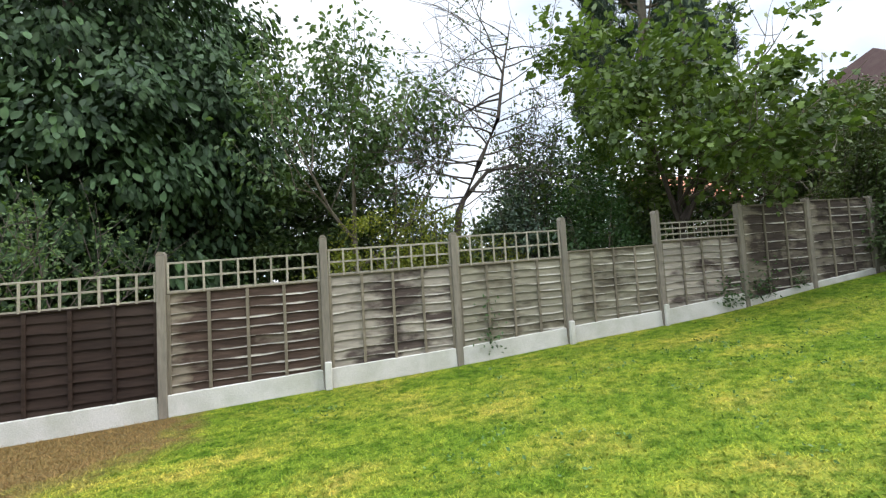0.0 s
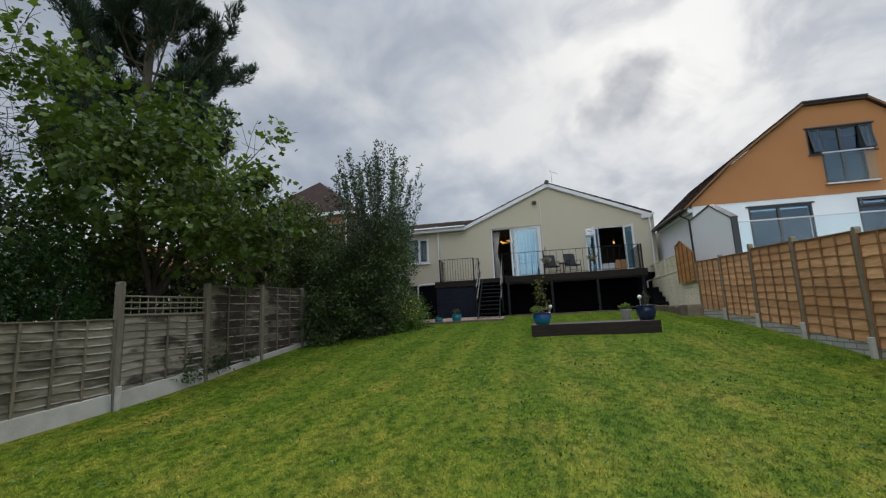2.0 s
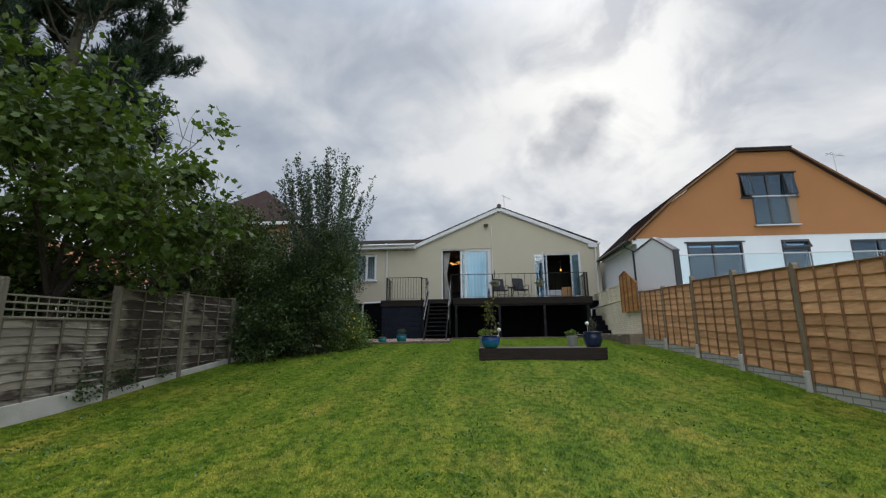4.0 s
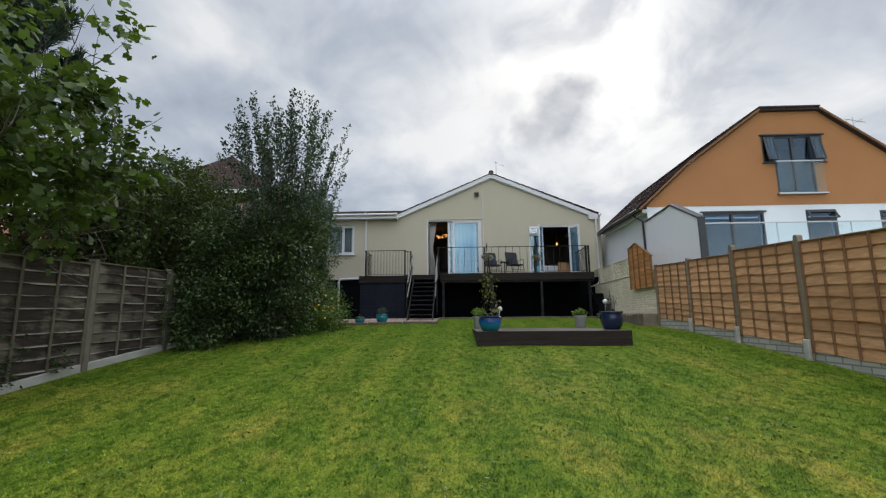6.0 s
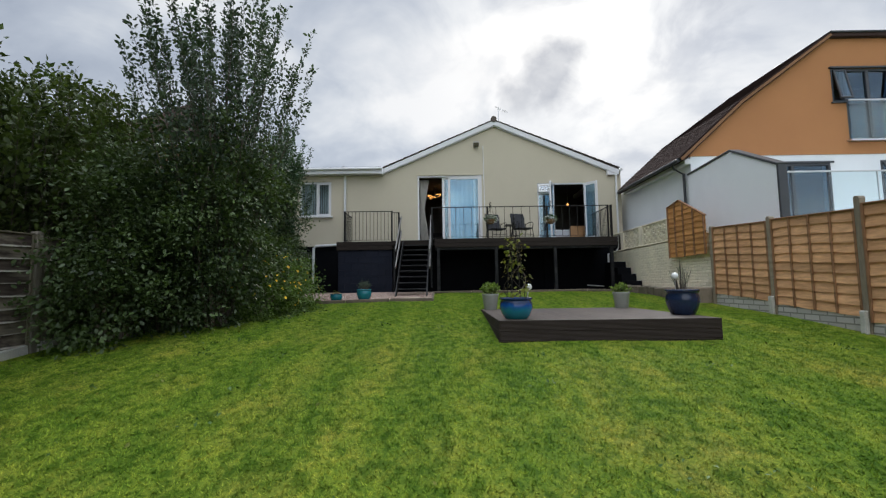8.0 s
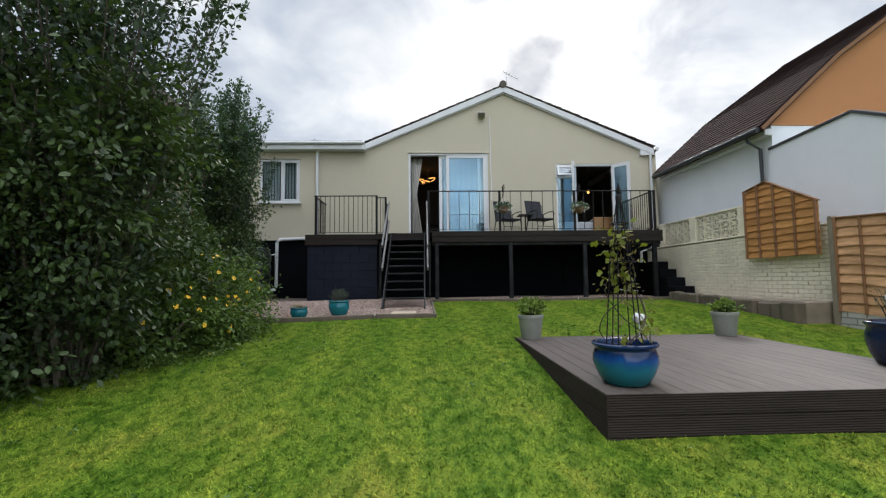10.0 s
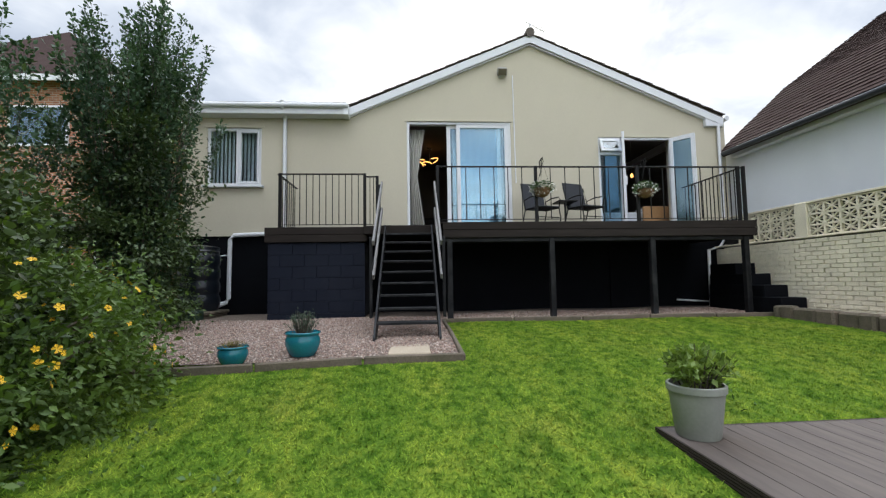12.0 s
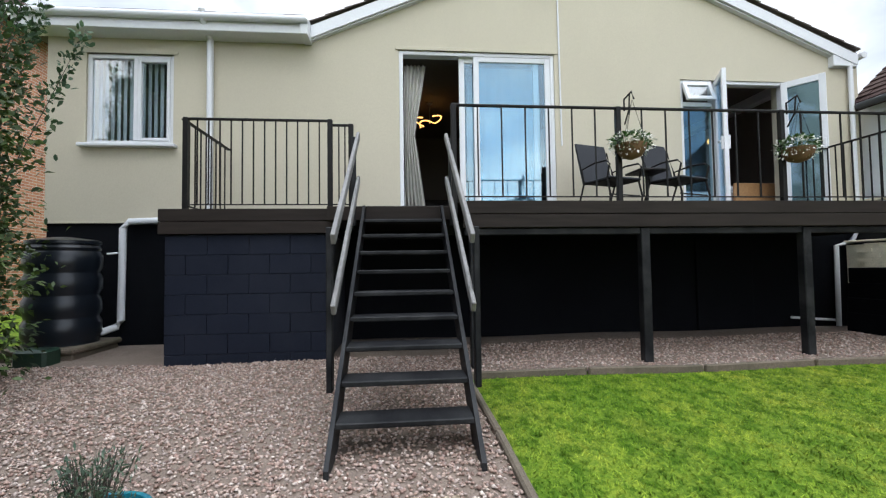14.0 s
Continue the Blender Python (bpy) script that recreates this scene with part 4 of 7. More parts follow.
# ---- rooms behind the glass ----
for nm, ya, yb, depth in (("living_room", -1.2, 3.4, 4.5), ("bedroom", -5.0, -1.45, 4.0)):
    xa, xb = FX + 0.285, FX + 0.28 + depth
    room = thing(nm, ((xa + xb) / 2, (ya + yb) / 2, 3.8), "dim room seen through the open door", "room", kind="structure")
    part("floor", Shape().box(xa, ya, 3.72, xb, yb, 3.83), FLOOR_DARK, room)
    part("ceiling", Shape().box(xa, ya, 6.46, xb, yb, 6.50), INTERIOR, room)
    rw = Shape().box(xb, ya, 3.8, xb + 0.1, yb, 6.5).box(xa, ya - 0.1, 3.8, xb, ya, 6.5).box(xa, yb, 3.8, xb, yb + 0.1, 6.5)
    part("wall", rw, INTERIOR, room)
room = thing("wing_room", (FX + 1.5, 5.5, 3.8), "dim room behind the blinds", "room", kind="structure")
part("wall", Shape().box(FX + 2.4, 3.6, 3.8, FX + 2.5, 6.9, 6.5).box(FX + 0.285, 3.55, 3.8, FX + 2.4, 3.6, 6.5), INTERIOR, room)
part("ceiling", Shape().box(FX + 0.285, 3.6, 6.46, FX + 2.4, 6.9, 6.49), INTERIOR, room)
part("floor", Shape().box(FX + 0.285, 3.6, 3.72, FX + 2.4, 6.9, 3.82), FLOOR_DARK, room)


def curtain(y, yb, z0, z1, x):
    sh = Shape()
    n = 26
    pts = []
    for i in range(n + 1):
        t = i / n
        pts.append((x + 0.035 * math.sin(t * 34), y + (yb - y) * t))
    vs, fs = [], []
    for lvl, (z, pinch) in enumerate(((z0, 1.0), (z0 + 0.55 * (z1 - z0), 0.45), (z0 + 0.75 * (z1 - z0), 0.7), (z1, 1.0))):
        for px, py in pts:
            vs.append((px, y + (py - y) * pinch, z))
    for l in range(3):
        for i in range(n):
            fs.append((l * (n + 1) + i, l * (n + 1) + i + 1, (l + 1) * (n + 1) + i + 1, (l + 1) * (n + 1) + i))
    sh.add(vs, fs)
    ob = solid("curtain", sh, CURTAIN, (x, y, z0), "pale curtain tied back beside the patio door", "curtain", smooth=True)
    md = ob.modifiers.new("thick", "SOLIDIFY")
    md.thickness = 0.006
    return ob


curtain(2.20, 1.86, 3.84, 6.32, FX + 0.36)
vs, fs = [], []
for i in range(61):
    t = i / 60
    vs += [(FX + 0.40 + 0.008 * math.sin(t * 44), -0.02 + 1.22 * t, z) for z in (3.86, 6.32)]
fs = [(2 * i, 2 * i + 2, 2 * i + 3, 2 * i + 1) for i in range(60)]
voile = solid("net_curtain", Shape().add(vs, fs), VOILE, (FX + 0.40, 0.6, 3.86), "pale net curtain hanging behind the closed patio door", "curtain", smooth=True)
voile.modifiers.new("thick", "SOLIDIFY").thickness = 0.004

# ceiling lamp of curved glowing arms
lamp = thing("ceiling_lamp", (FX + 2.3, 1.68, 6.46), "ceiling lamp with curved glowing amber arms", "ceiling lamp")
part("stem", Shape().tube([(FX + 2.3, 1.68, 6.46), (FX + 2.3, 1.68, 6.02)], 0.012, 8).lathe([(0.06, 6.43), (0.06, 6.46)], FX + 2.3, 1.68, 16), STEEL, lamp)
for k, (rr, a0, a1, zc) in enumerate(((0.30, 20, 150, 5.98), (0.24, 190, 330, 6.02), (0.20, 60, 200, 5.90))):
    pts = []
    for i in range(9):
        a = radians(a0 + (a1 - a0) * i / 8)
        pts.append((FX + 2.3 + rr * math.cos(a), 1.68 + rr * math.sin(a), zc + 0.08 + 0.06 * math.sin(math.pi * i / 8)))
    part("glowing_arm", Shape().tube(pts, 0.012, 8), BULB, lamp, smooth=True)
lamp2 = thing("pendant_lamp", (FX + 1.4, -3.72, 6.46), "small pendant lamp with a warm bulb", "pendant lamp")
part("flex", Shape().tube([(FX + 1.4, -3.72, 6.46), (FX + 1.4, -3.72, 5.55)], 0.006, 6), STEEL, lamp2)
part("bulb", Shape().lathe([(0.01, 5.53), (0.03, 5.50), (0.04, 5.46), (0.025, 5.42), (0.005, 5.41)], FX + 1.4, -3.72, 14), BULB, lamp2, smooth=True)
bed = thing("bed", (FX + 1.7, -3.3, 3.83), "low bed with pale bedding and an oak footboard", "bed")
part("mattress", Shape().box(FX + 0.75, -4.6, 4.05, FX + 2.6, -2.6, 4.38, 0.06), BEDDING, bed)
part("frame", Shape().box(FX + 0.70, -4.65, 3.84, FX + 2.65, -2.55, 4.05, 0.02), OAK, bed)
part("pillow", Shape().box(FX + 0.95, -4.5, 4.38, FX + 1.4, -3.7, 4.52, 0.06), BEDDING, bed)
part("footboard", Shape().box(FX + 0.6, -4.35, 3.84, FX + 0.66, -3.55, 4.5, 0.02), OAK, bed)
sofa = thing("sofa", (FX + 3.4, 1.4, 3.83), "dark sofa in the dim room", "sofa")
part("seat", Shape().box(FX + 3.0, 0.4, 3.84, FX + 3.8, 2.6, 4.25, 0.06), FABRIC, sofa)
part("backrest", Shape().box(FX + 3.8, 0.4, 3.84, FX + 4.05, 2.6, 4.7, 0.06), FABRIC, sofa)

# floodlight and aerial
fl = thing("floodlight", (FX, 0.06, 7.54), "small grey floodlight high on the gable", "floodlight")
m = pose(FX - 0.12, 0.06, 7.54, 0, -35, 0)
part("housing", Shape().box(-0.04, -0.11, -0.09, 0.06, 0.11, 0.09, 0.015, m), FLOOD_GREY, fl)
part("lens", Shape().box(-0.05, -0.09, -0.07, -0.041, 0.09, 0.07, 0, m), LENS_BROWN, fl)
part("bracket", Shape().bar((FX - 0.10, 0.06, 7.52), (FX, 0.06, 7.50), 0.05, 0.03).box(FX - 0.03, -0.01, 7.44, FX, 0.13, 7.54, 0.005), WHITE_UPVC, fl)
an = thing("tv_aerial", (23.25, -0.95, 8.3), "thin metal television aerial on the roof", "aerial")
part("mast", Shape().tube([(23.25, -0.95, 8.2), (23.25, -0.95, 9.42)], 0.016, 8), STEEL, an)
bm_ = Shape().tube([(23.25, -0.85, 9.44), (23.25, -1.32, 9.20)], 0.010, 6)
for i in range(6):
    p = Vector((23.25, -0.85, 9.44)).lerp(Vector((23.25, -1.32, 9.20)), i / 5)
    bm_.tube([p + Vector((0.12, 0, 0.0)), p - Vector((0.12, 0, 0))], 0.005, 5)
part("boom", bm_, STEEL, an)

# ---- raised timber deck ----
DZ = 3.79
DX = 20.25
deck = thing("raised_deck", (DX + 1, -1.3, 2), "raised dark brown timber deck on black posts", "deck")
bd = Shape().box(0, -0.0675, -0.014, 1.99, 0.0675, 0.014, 0.004)
me = bd.mesh("deck_board", DECK_BROWN)
for i in range(42):
    y = -4.22 + i * 0.142
    piece("deck_board", me, (DX + 0.005, y, DZ - 0.014), deck)
part("joists", Shape().box(DX + 0.06, -4.2, DZ - 0.22, DX + 0.12, 1.6, DZ - 0.03).box(FX - 0.12, -4.2, DZ - 0.22, FX - 0.05, 1.6, DZ - 0.03), STAIR_BLACK, deck)
for k in range(2):
    part("fascia_board", Shape().box(DX - 0.03, -4.32, DZ - 0.145 * k - 0.14, DX + 0.0, 1.62, DZ - 0.145 * k - 0.002, 0.005), DECK_BROWN, deck)
    part("fascia_board", Shape().box(DX, -4.32, DZ - 0.145 * k - 0.14, FX, -4.29, DZ - 0.145 * k - 0.002, 0.005), DECK_BROWN, deck)
part("beam", Shape().box(DX + 0.02, -4.28, DZ - 0.36, DX + 0.10, 1.60, DZ - 0.29, 0.006), STAIR_BLACK, deck)
for y in (1.50, -0.38, -2.29, -4.12):
    part("post", Shape().box(DX + 0.0, y - 0.05, gz(DX, y) - 0.1, DX + 0.10, y + 0.05, DZ - 0.29, 0.008), STAIR_BLACK, deck)
part("floor_landing", Shape().box(20.62, 1.62, DZ - 0.16, FX, 3.08, DZ - 0.004, 0.005), DECK_BROWN, deck)

LX = 20.87
block = thing("block_platform", (LX + 0.6, 4, 2), "platform of dark painted blocks with a timber deck", "deck")
part("core", Shape().box(LX + 0.02, 3.10, 1.7, FX - 0.02, 4.88, 3.50), BLOCK_JOINT, block)
bw, bh = 0.445, 0.222
zb = 2.0 - 0.06
me = Shape().box(0, 0, 0, 0.10, bw - 0.005, bh - 0.005, 0.004).mesh("wall_block", NAVY_BLOCK)
meh = Shape().box(0, 0, 0, 0.10, bw / 2 - 0.005, bh - 0.005, 0.004).mesh("wall_block_half", NAVY_BLOCK)
for r in range(7):
    z = zb + r * bh
    for c in range(5):
        if r % 2:
            if c == 0:
                piece("wall_block", meh, (LX + random.uniform(-0.0015, 0.0015), 3.08, z), block)
                piece("wall_block", meh, (LX, 4.90 - bw / 2, z), block)
            if c < 3:
                piece("wall_block", me, (LX + random.uniform(-0.0015, 0.0015), 3.08 + bw / 2 + c * (1.82 - bw) / 3, z), block, scale=(1, (1.82 - bw) / 3 / bw, 1))
        elif c < 4:
            piece("wall_block", me, (LX + random.uniform(-0.0015, 0.0015), 3.08 + c * 0.455, z), block, scale=(1, 0.455 / bw, 1))
part("footing", Shape().box(LX - 0.08, 3.0, 1.8, LX, 4.98, 2.02, 0.02), CONCRETE_OLD, block)
for k in range(2):
    part("fascia_board", Shape().box(LX - 0.05, 3.03, DZ - 0.145 * k - 0.14, LX - 0.02, 4.95, DZ - 0.145 * k - 0.002, 0.005), DECK_BROWN, block)
    part("fascia_board", Shape().box(LX - 0.02, 4.92, DZ - 0.145 * k - 0.14, FX, 4.95, DZ - 0.145 * k - 0.002, 0.005), DECK_BROWN, block)
part("top", Shape().box(LX - 0.02, 3.05, DZ - 0.03, FX, 4.92, DZ - 0.002, 0.004), DECK_BROWN, block)


# ---- iron railings ----
def railing(label, a, b, n, posts=(True, True), z0=DZ, h=1.03, top=True):
    a, b = Vector((*a, 0)), Vector((*b, 0))
    r = thing("iron_railing", (a.x, a.y, z0), label, "railing", "deck railings")
    if top:
        part("top_rail", Shape().bar(a + Vector((0, 0, z0 + h)), b + Vector((0, 0, z0 + h)), 0.045, 0.022, 0.004), IRON, r)
    part("bottom_rail", Shape().bar(a + Vector((0, 0, z0 + 0.05)), b + Vector((0, 0, z0 + 0.05)), 0.03, 0.012, 0.003), IRON, r)
    for use, p in zip(posts, (a, b)):
        if use:
            part("post", Shape().box(p.x - 0.028, p.y - 0.028, z0 - 0.25, p.x + 0.028, p.y + 0.028, z0 + h + 0.015, 0.005), IRON, r)
    me = Shape().box(-0.007, -0.007, 0.05, 0.007, 0.007, h).mesh("baluster", IRON)
    for i in range(1, n):
        p = a.lerp(b, i / n)
        piece("baluster", me, (p.x, p.y, z0), r)
    return r


railing("black iron railing along the deck front", (DX + 0.04, 1.70), (DX + 0.04, -0.12), 7)
railing("black iron railing along the deck front", (DX + 0.04, -0.12), (DX + 0.04, -2.06), 7, (False, True))
railing("black iron railing along the deck front", (DX + 0.04, -2.06), (DX + 0.04, -4.05), 8, (False, True))
railing("black iron railing closing the deck end", (DX + 0.04, -4.16), (FX - 0.05, -4.16), 16, (True, False))
railing("black iron railing round the block platform", (LX + 0.0, 4.68), (LX + 0.0, 3.08), 13)
railing("short return of black iron railing at the stair head", (LX + 0.0, 3.05), (LX + 0.0, 2.84), 3, (False, True), h=0.98)
railing("black iron railing closing the platform side", (LX + 0.02, 4.72), (FX - 0.05, 4.72), 9, (False, False))

# ---- stairs ----
stairs = thing("stairs", (18.2, 2.3, gz(18.3, 2.3)), "open black timber stairs up to the deck", "stairs")
SB, ST, NR = 2.02, DZ, 10
rise, go = (ST - SB) / NR, 0.25
XB = 18.36
YA, YB = 1.81, 2.67
me = Shape().box(0, YA + 0.02 - 2.24, -0.035, 0.235, YB - 0.02 - 2.24, 0, 0.006).mesh("tread", STAIR_BLACK)
for i in range(NR - 1):
    piece("tread", me, (XB + i * go, 2.24, SB + (i + 1) * rise), stairs)
part("top_riser", Shape().box(XB + 9 * go + 0.02, YA + 0.02, ST - rise + 0.01, XB + 9 * go + 0.05, YB - 0.02, ST, 0.004), DECK_BROWN, stairs)
for y in (YA, YB):
    st = Shape().prism([(XB - 0.20, SB - 0.12), (XB + 0.02, SB - 0.12), (XB + 9 * go + 0.12, ST - 0.16), (XB + 9 * go + 0.12, ST + 0.0), (XB + 9 * go - 0.02, ST + 0.0), (XB - 0.20, SB + 0.0)], "y", y - 0.014, y + 0.014)
    part("string", st, STAIR_BLACK, stairs)
for y in (YA - 0.07, YB + 0.07):
    for dz, xs in ((0.74, (18.88, 20.72)), (0.24, (18.88, 20.72))):
        sl = rise / go
        za, zbb = SB + rise + (xs[0] - XB) * sl + dz, SB + rise + (xs[1] - XB) * sl + dz
        part("handrail", Shape().bar((xs[0], y, za), (xs[1], y, zbb), 0.035, 0.085, 0.006), RAIL_GREY, stairs)
    for x in (19.02, 20.66):
        sl = rise / go
        zt = SB + rise + (x - XB) * sl + 0.74
        yo = y + (-0.045 if y < 2 else 0.045)
        part("newel", Shape().box(x - 0.045, yo - 0.022, zt - (1.20 if x < 20 else 1.0), x + 0.045, yo + 0.022, zt, 0.006), STAIR_BLACK, stairs)

# ---- low decking platform on the lawn ----
PX0, PX1, PY0, PY1, PZ = 12.26, 15.32, -2.52, 0.56, 1.76
low = thing("low_deck", (13.8, -1, 1.4), "low square platform of grooved taupe decking", "decking")


def grooved(length, width, thick, grooves, axis="x"):
    """A board along x with fine grooves along its top."""
    prof = []
    n = grooves * 2
    for i in range(n + 1):
        w = -width / 2 + width * i / n
        prof.append((w, thick - (0.005 if i % 2 else 0.0)))
    poly = [(-width / 2, 0)] + prof + [(width / 2, 0)]
    return Shape().prism(poly, "x", 0, length)


bw = 0.1455
me = grooved(PX1 - PX0 - 0.03, bw - 0.005, 0.025, 9).mesh("deck_board", DECK_COMP)
nb = int((PY1 - PY0) / bw)
for i in range(nb + 1):
    y = PY1 - bw / 2 - i * bw
    if y - bw / 2 > PY0 - 0.02:
        piece("deck_board", me, (PX0 + 0.015, y, PZ - 0.025), low)
frm = Shape().box(PX0 + 0.03, PY0 + 0.03, 1.2, PX1 - 0.03, PY1 - 0.03, PZ - 0.03)
part("subframe", frm, SOIL, low)
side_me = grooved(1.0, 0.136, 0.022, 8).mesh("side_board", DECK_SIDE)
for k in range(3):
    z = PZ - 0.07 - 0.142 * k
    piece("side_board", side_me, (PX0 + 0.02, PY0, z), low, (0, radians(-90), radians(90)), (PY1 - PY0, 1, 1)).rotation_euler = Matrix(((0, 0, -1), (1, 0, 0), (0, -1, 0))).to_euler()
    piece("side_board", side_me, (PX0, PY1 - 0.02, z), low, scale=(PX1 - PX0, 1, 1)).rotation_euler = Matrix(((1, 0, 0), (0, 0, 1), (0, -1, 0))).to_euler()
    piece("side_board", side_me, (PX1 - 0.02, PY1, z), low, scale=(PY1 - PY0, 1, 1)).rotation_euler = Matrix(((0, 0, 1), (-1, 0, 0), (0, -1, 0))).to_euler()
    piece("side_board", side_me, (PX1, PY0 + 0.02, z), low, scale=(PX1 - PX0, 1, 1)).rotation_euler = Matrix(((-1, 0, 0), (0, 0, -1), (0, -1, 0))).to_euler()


# ---- fences ----
def lap_mesh(name, length, height, seed, mat):
    """A waney-edged board: a thin tilted board along x whose lower edge wanders."""
    rnd = random.Random(seed)
    n = 14
    vs, fs = [], []
    ph = [rnd.uniform(0, 6.3) for _ in range(3)]
    for i in range(n + 1):
        x = length * i / n
        w = 0.008 * math.sin(x * 3.1 + ph[0]) + 0.006 * math.sin(x * 8 + ph[1]) + 0.003 * math.sin(x * 19 + ph[2])
        bow = 0.004 * math.sin(x * 4 + ph[1])
        for y, z in ((-0.034 + bow, w), (-0.020 + bow, w), (0.003, height), (-0.006, height)):
            vs.append((x, y, z))
    for i in range(n):
        a, b = i * 4, i * 4 + 4
        for k in range(4):
            fs.append((a + k, b + k, b + (k + 1) % 4, a + (k + 1) % 4))
    fs += [(0, 1, 2, 3), (n * 4 + 3, n * 4 + 2, n * 4 + 1, n * 4)]
    return Shape().add(vs, fs).mesh(name, mat)


LAPS = {}


def lap_panel(parent, x0, x1, y, z0, z1, boards, battens, mats, face, tilt=0.0, label=""):
    """Overlapping boards with upright battens; face is the sign of y that the battens stand on; tilt lifts the far end."""
    lap, bat = mats
    parent = part("fence_panel", Shape().bar((x0, y + face * 0.006, z1 + 0.012), (x1, y + face * 0.006, z1 + 0.012 + tilt), 0.075, 0.022, 0.004), bat, parent, label)
    length, h = x1 - x0, (z1 - z0) / boards
    key = (lap.name, round(length, 2), round(h, 3))
    if key not in LAPS:
        LAPS[key] = [lap_mesh("lap_board", length, h * 1.13, s, lap) for s in range(4)]
    for i in range(boards):
        ob = piece("lap_board", random.choice(LAPS[key]), (x0, y, z0 + i * h), parent, (0, -math.atan2(tilt, length), 0))
        if face > 0:
            ob.matrix_basis = Matrix.Translation(ob.location + Vector((length, 0, tilt))) @ Matrix.Rotation(math.pi, 4, "Z") @ Matrix.Rotation(math.atan2(tilt, length), 4, "Y")
    for i in range(battens):
        t = i / (battens - 1)
        x = x0 + 0.02 + (length - 0.04) * t
        zt = tilt * t
        part("batten", Shape().box(x - 0.019, y + face * 0.030, z0 + zt - 0.005, x + 0.019, y + face * 0.052, z1 + zt, 0.003), bat, parent)
    return parent


# right boundary: orange larch-lap
RY = -4.79
RP = [16.03 - 1.77 * i for i in range(12)]
right_fence = thing("fence", (8, RY, gz(8, RY)), "orange larch-lap boundary fence on concrete gravel boards", "fence")
for i, x in enumerate(RP):
    gzp = gz(x, RY)
    zt = (3.50, 3.45, 3.47, 3.34)[i] if i < 4 else 3.34 - 0.16 * (i - 3)
    p = part("fence_post", Shape().box(x - 0.05, RY - 0.05, gzp - 0.1, x + 0.05, RY + 0.05, zt - 0.02, 0.008).prism([(x - 0.05, zt - 0.02), (x + 0.05, zt - 0.02), (x + 0.02, zt + 0.015), (x - 0.02, zt + 0.015)], "y", RY - 0.05, RY + 0.05), POST_TAN, right_fence)
    if i in (1, 2, 3, 4, 6):
        part("spur", Shape().box(x - 0.045, RY + 0.052, gzp - 0.1, x + 0.045, RY + 0.12, gzp + 0.33, 0.012), CONCRETE, p, "concrete spur")
for i in range(len(RP) - 1):
    xa, xb = RP[i + 1] + 0.05, RP[i] - 0.05
    zt = (3.42, 3.34, 3.30, 3.17)[i] if i < 4 else 3.17 - 0.16 * (i - 3)
    zlo = gz(xa, RY)
    tilt = 0.10
    part("gravel_board", Shape().bar((xa, RY, zlo + 0.04), (xb, RY, zlo + 0.04 + 0.19), 0.045, 0.36, 0.008), ROCKFACE, right_fence, "concrete gravel board")
    lap_panel(right_fence, xa, xb, RY, zlo + 0.24, zt - tilt * 0.5, 10, 5, (LAP_TAN, BATTEN_TAN), 1, tilt, "orange larch-lap panel")

# left boundary: weathered lap with trellis tops
LY = 6.88
LP = [-4.6, -2.85, -1.0, 0.91, 2.765, 4.615, 6.477, 8.375, 10.173, 12.04, 13.9, 15.8]
LT = [2.10, 2.22, 2.38, 2.53, 2.52, 2.71, 2.80, 2.91, 3.01, 3.05, 3.1, 3.2]
left_fence = thing("fence", (4, LY, gz(4, LY)), "weathered grey and brown lap fence with trellis tops", "fence")
for i, (x, zt) in enumerate(zip(LP, LT)):
    g0 = gz(x, LY)
    p = part("fence_post", Shape().box(x - 0.05, LY - 0.076, g0 - 0.1, x + 0.05, LY + 0.04, zt - 0.02, 0.01).prism([(x - 0.05, zt - 0.02), (x + 0.05, zt - 0.02), (x + 0.025, zt + 0.02), (x - 0.025, zt + 0.02)], "y", LY - 0.076, LY + 0.04), POST_GREY, left_fence)
    if i in (3, 5, 6):
        part("spur", Shape().box(x - 0.04, LY - 0.135, g0 - 0.1, x + 0.05, LY - 0.078, g0 + 0.36, 0.012), CONCRETE, p, "pale concrete spur")
# panel tops, trellis tops, and materials from the start of the walk towards the house
PANELS = [(1.66, 2.0, LAP_DARK, "square"), (1.76, 2.12, LAP_DARK, "square"), (1.90, 2.28, LAP_MIX, "square"), (2.01, 2.37, LAP_GREY, "square"), (2.05, 2.50, LAP_PALE, "square"), (2.19, 0, LAP_PALE, ""), (2.29, 2.62, LAP_GREY, "rows"), (2.90, 0, LAP_WORN_SHADED, ""), (2.99, 0, LAP_WORN_SHADED, ""), (3.0, 0, LAP_WORN_SHADED, ""), (3.1, 0, LAP_WORN_SHADED, "")]
WORDS = {LAP_DARK: "dark brown stained", LAP_MIX: "dark brown weathered", LAP_GREY: "grey and dark blotched", LAP_WORN_SHADED: "weathered, shade-darkened grey-brown", LAP_PALE: "pale lichened"}
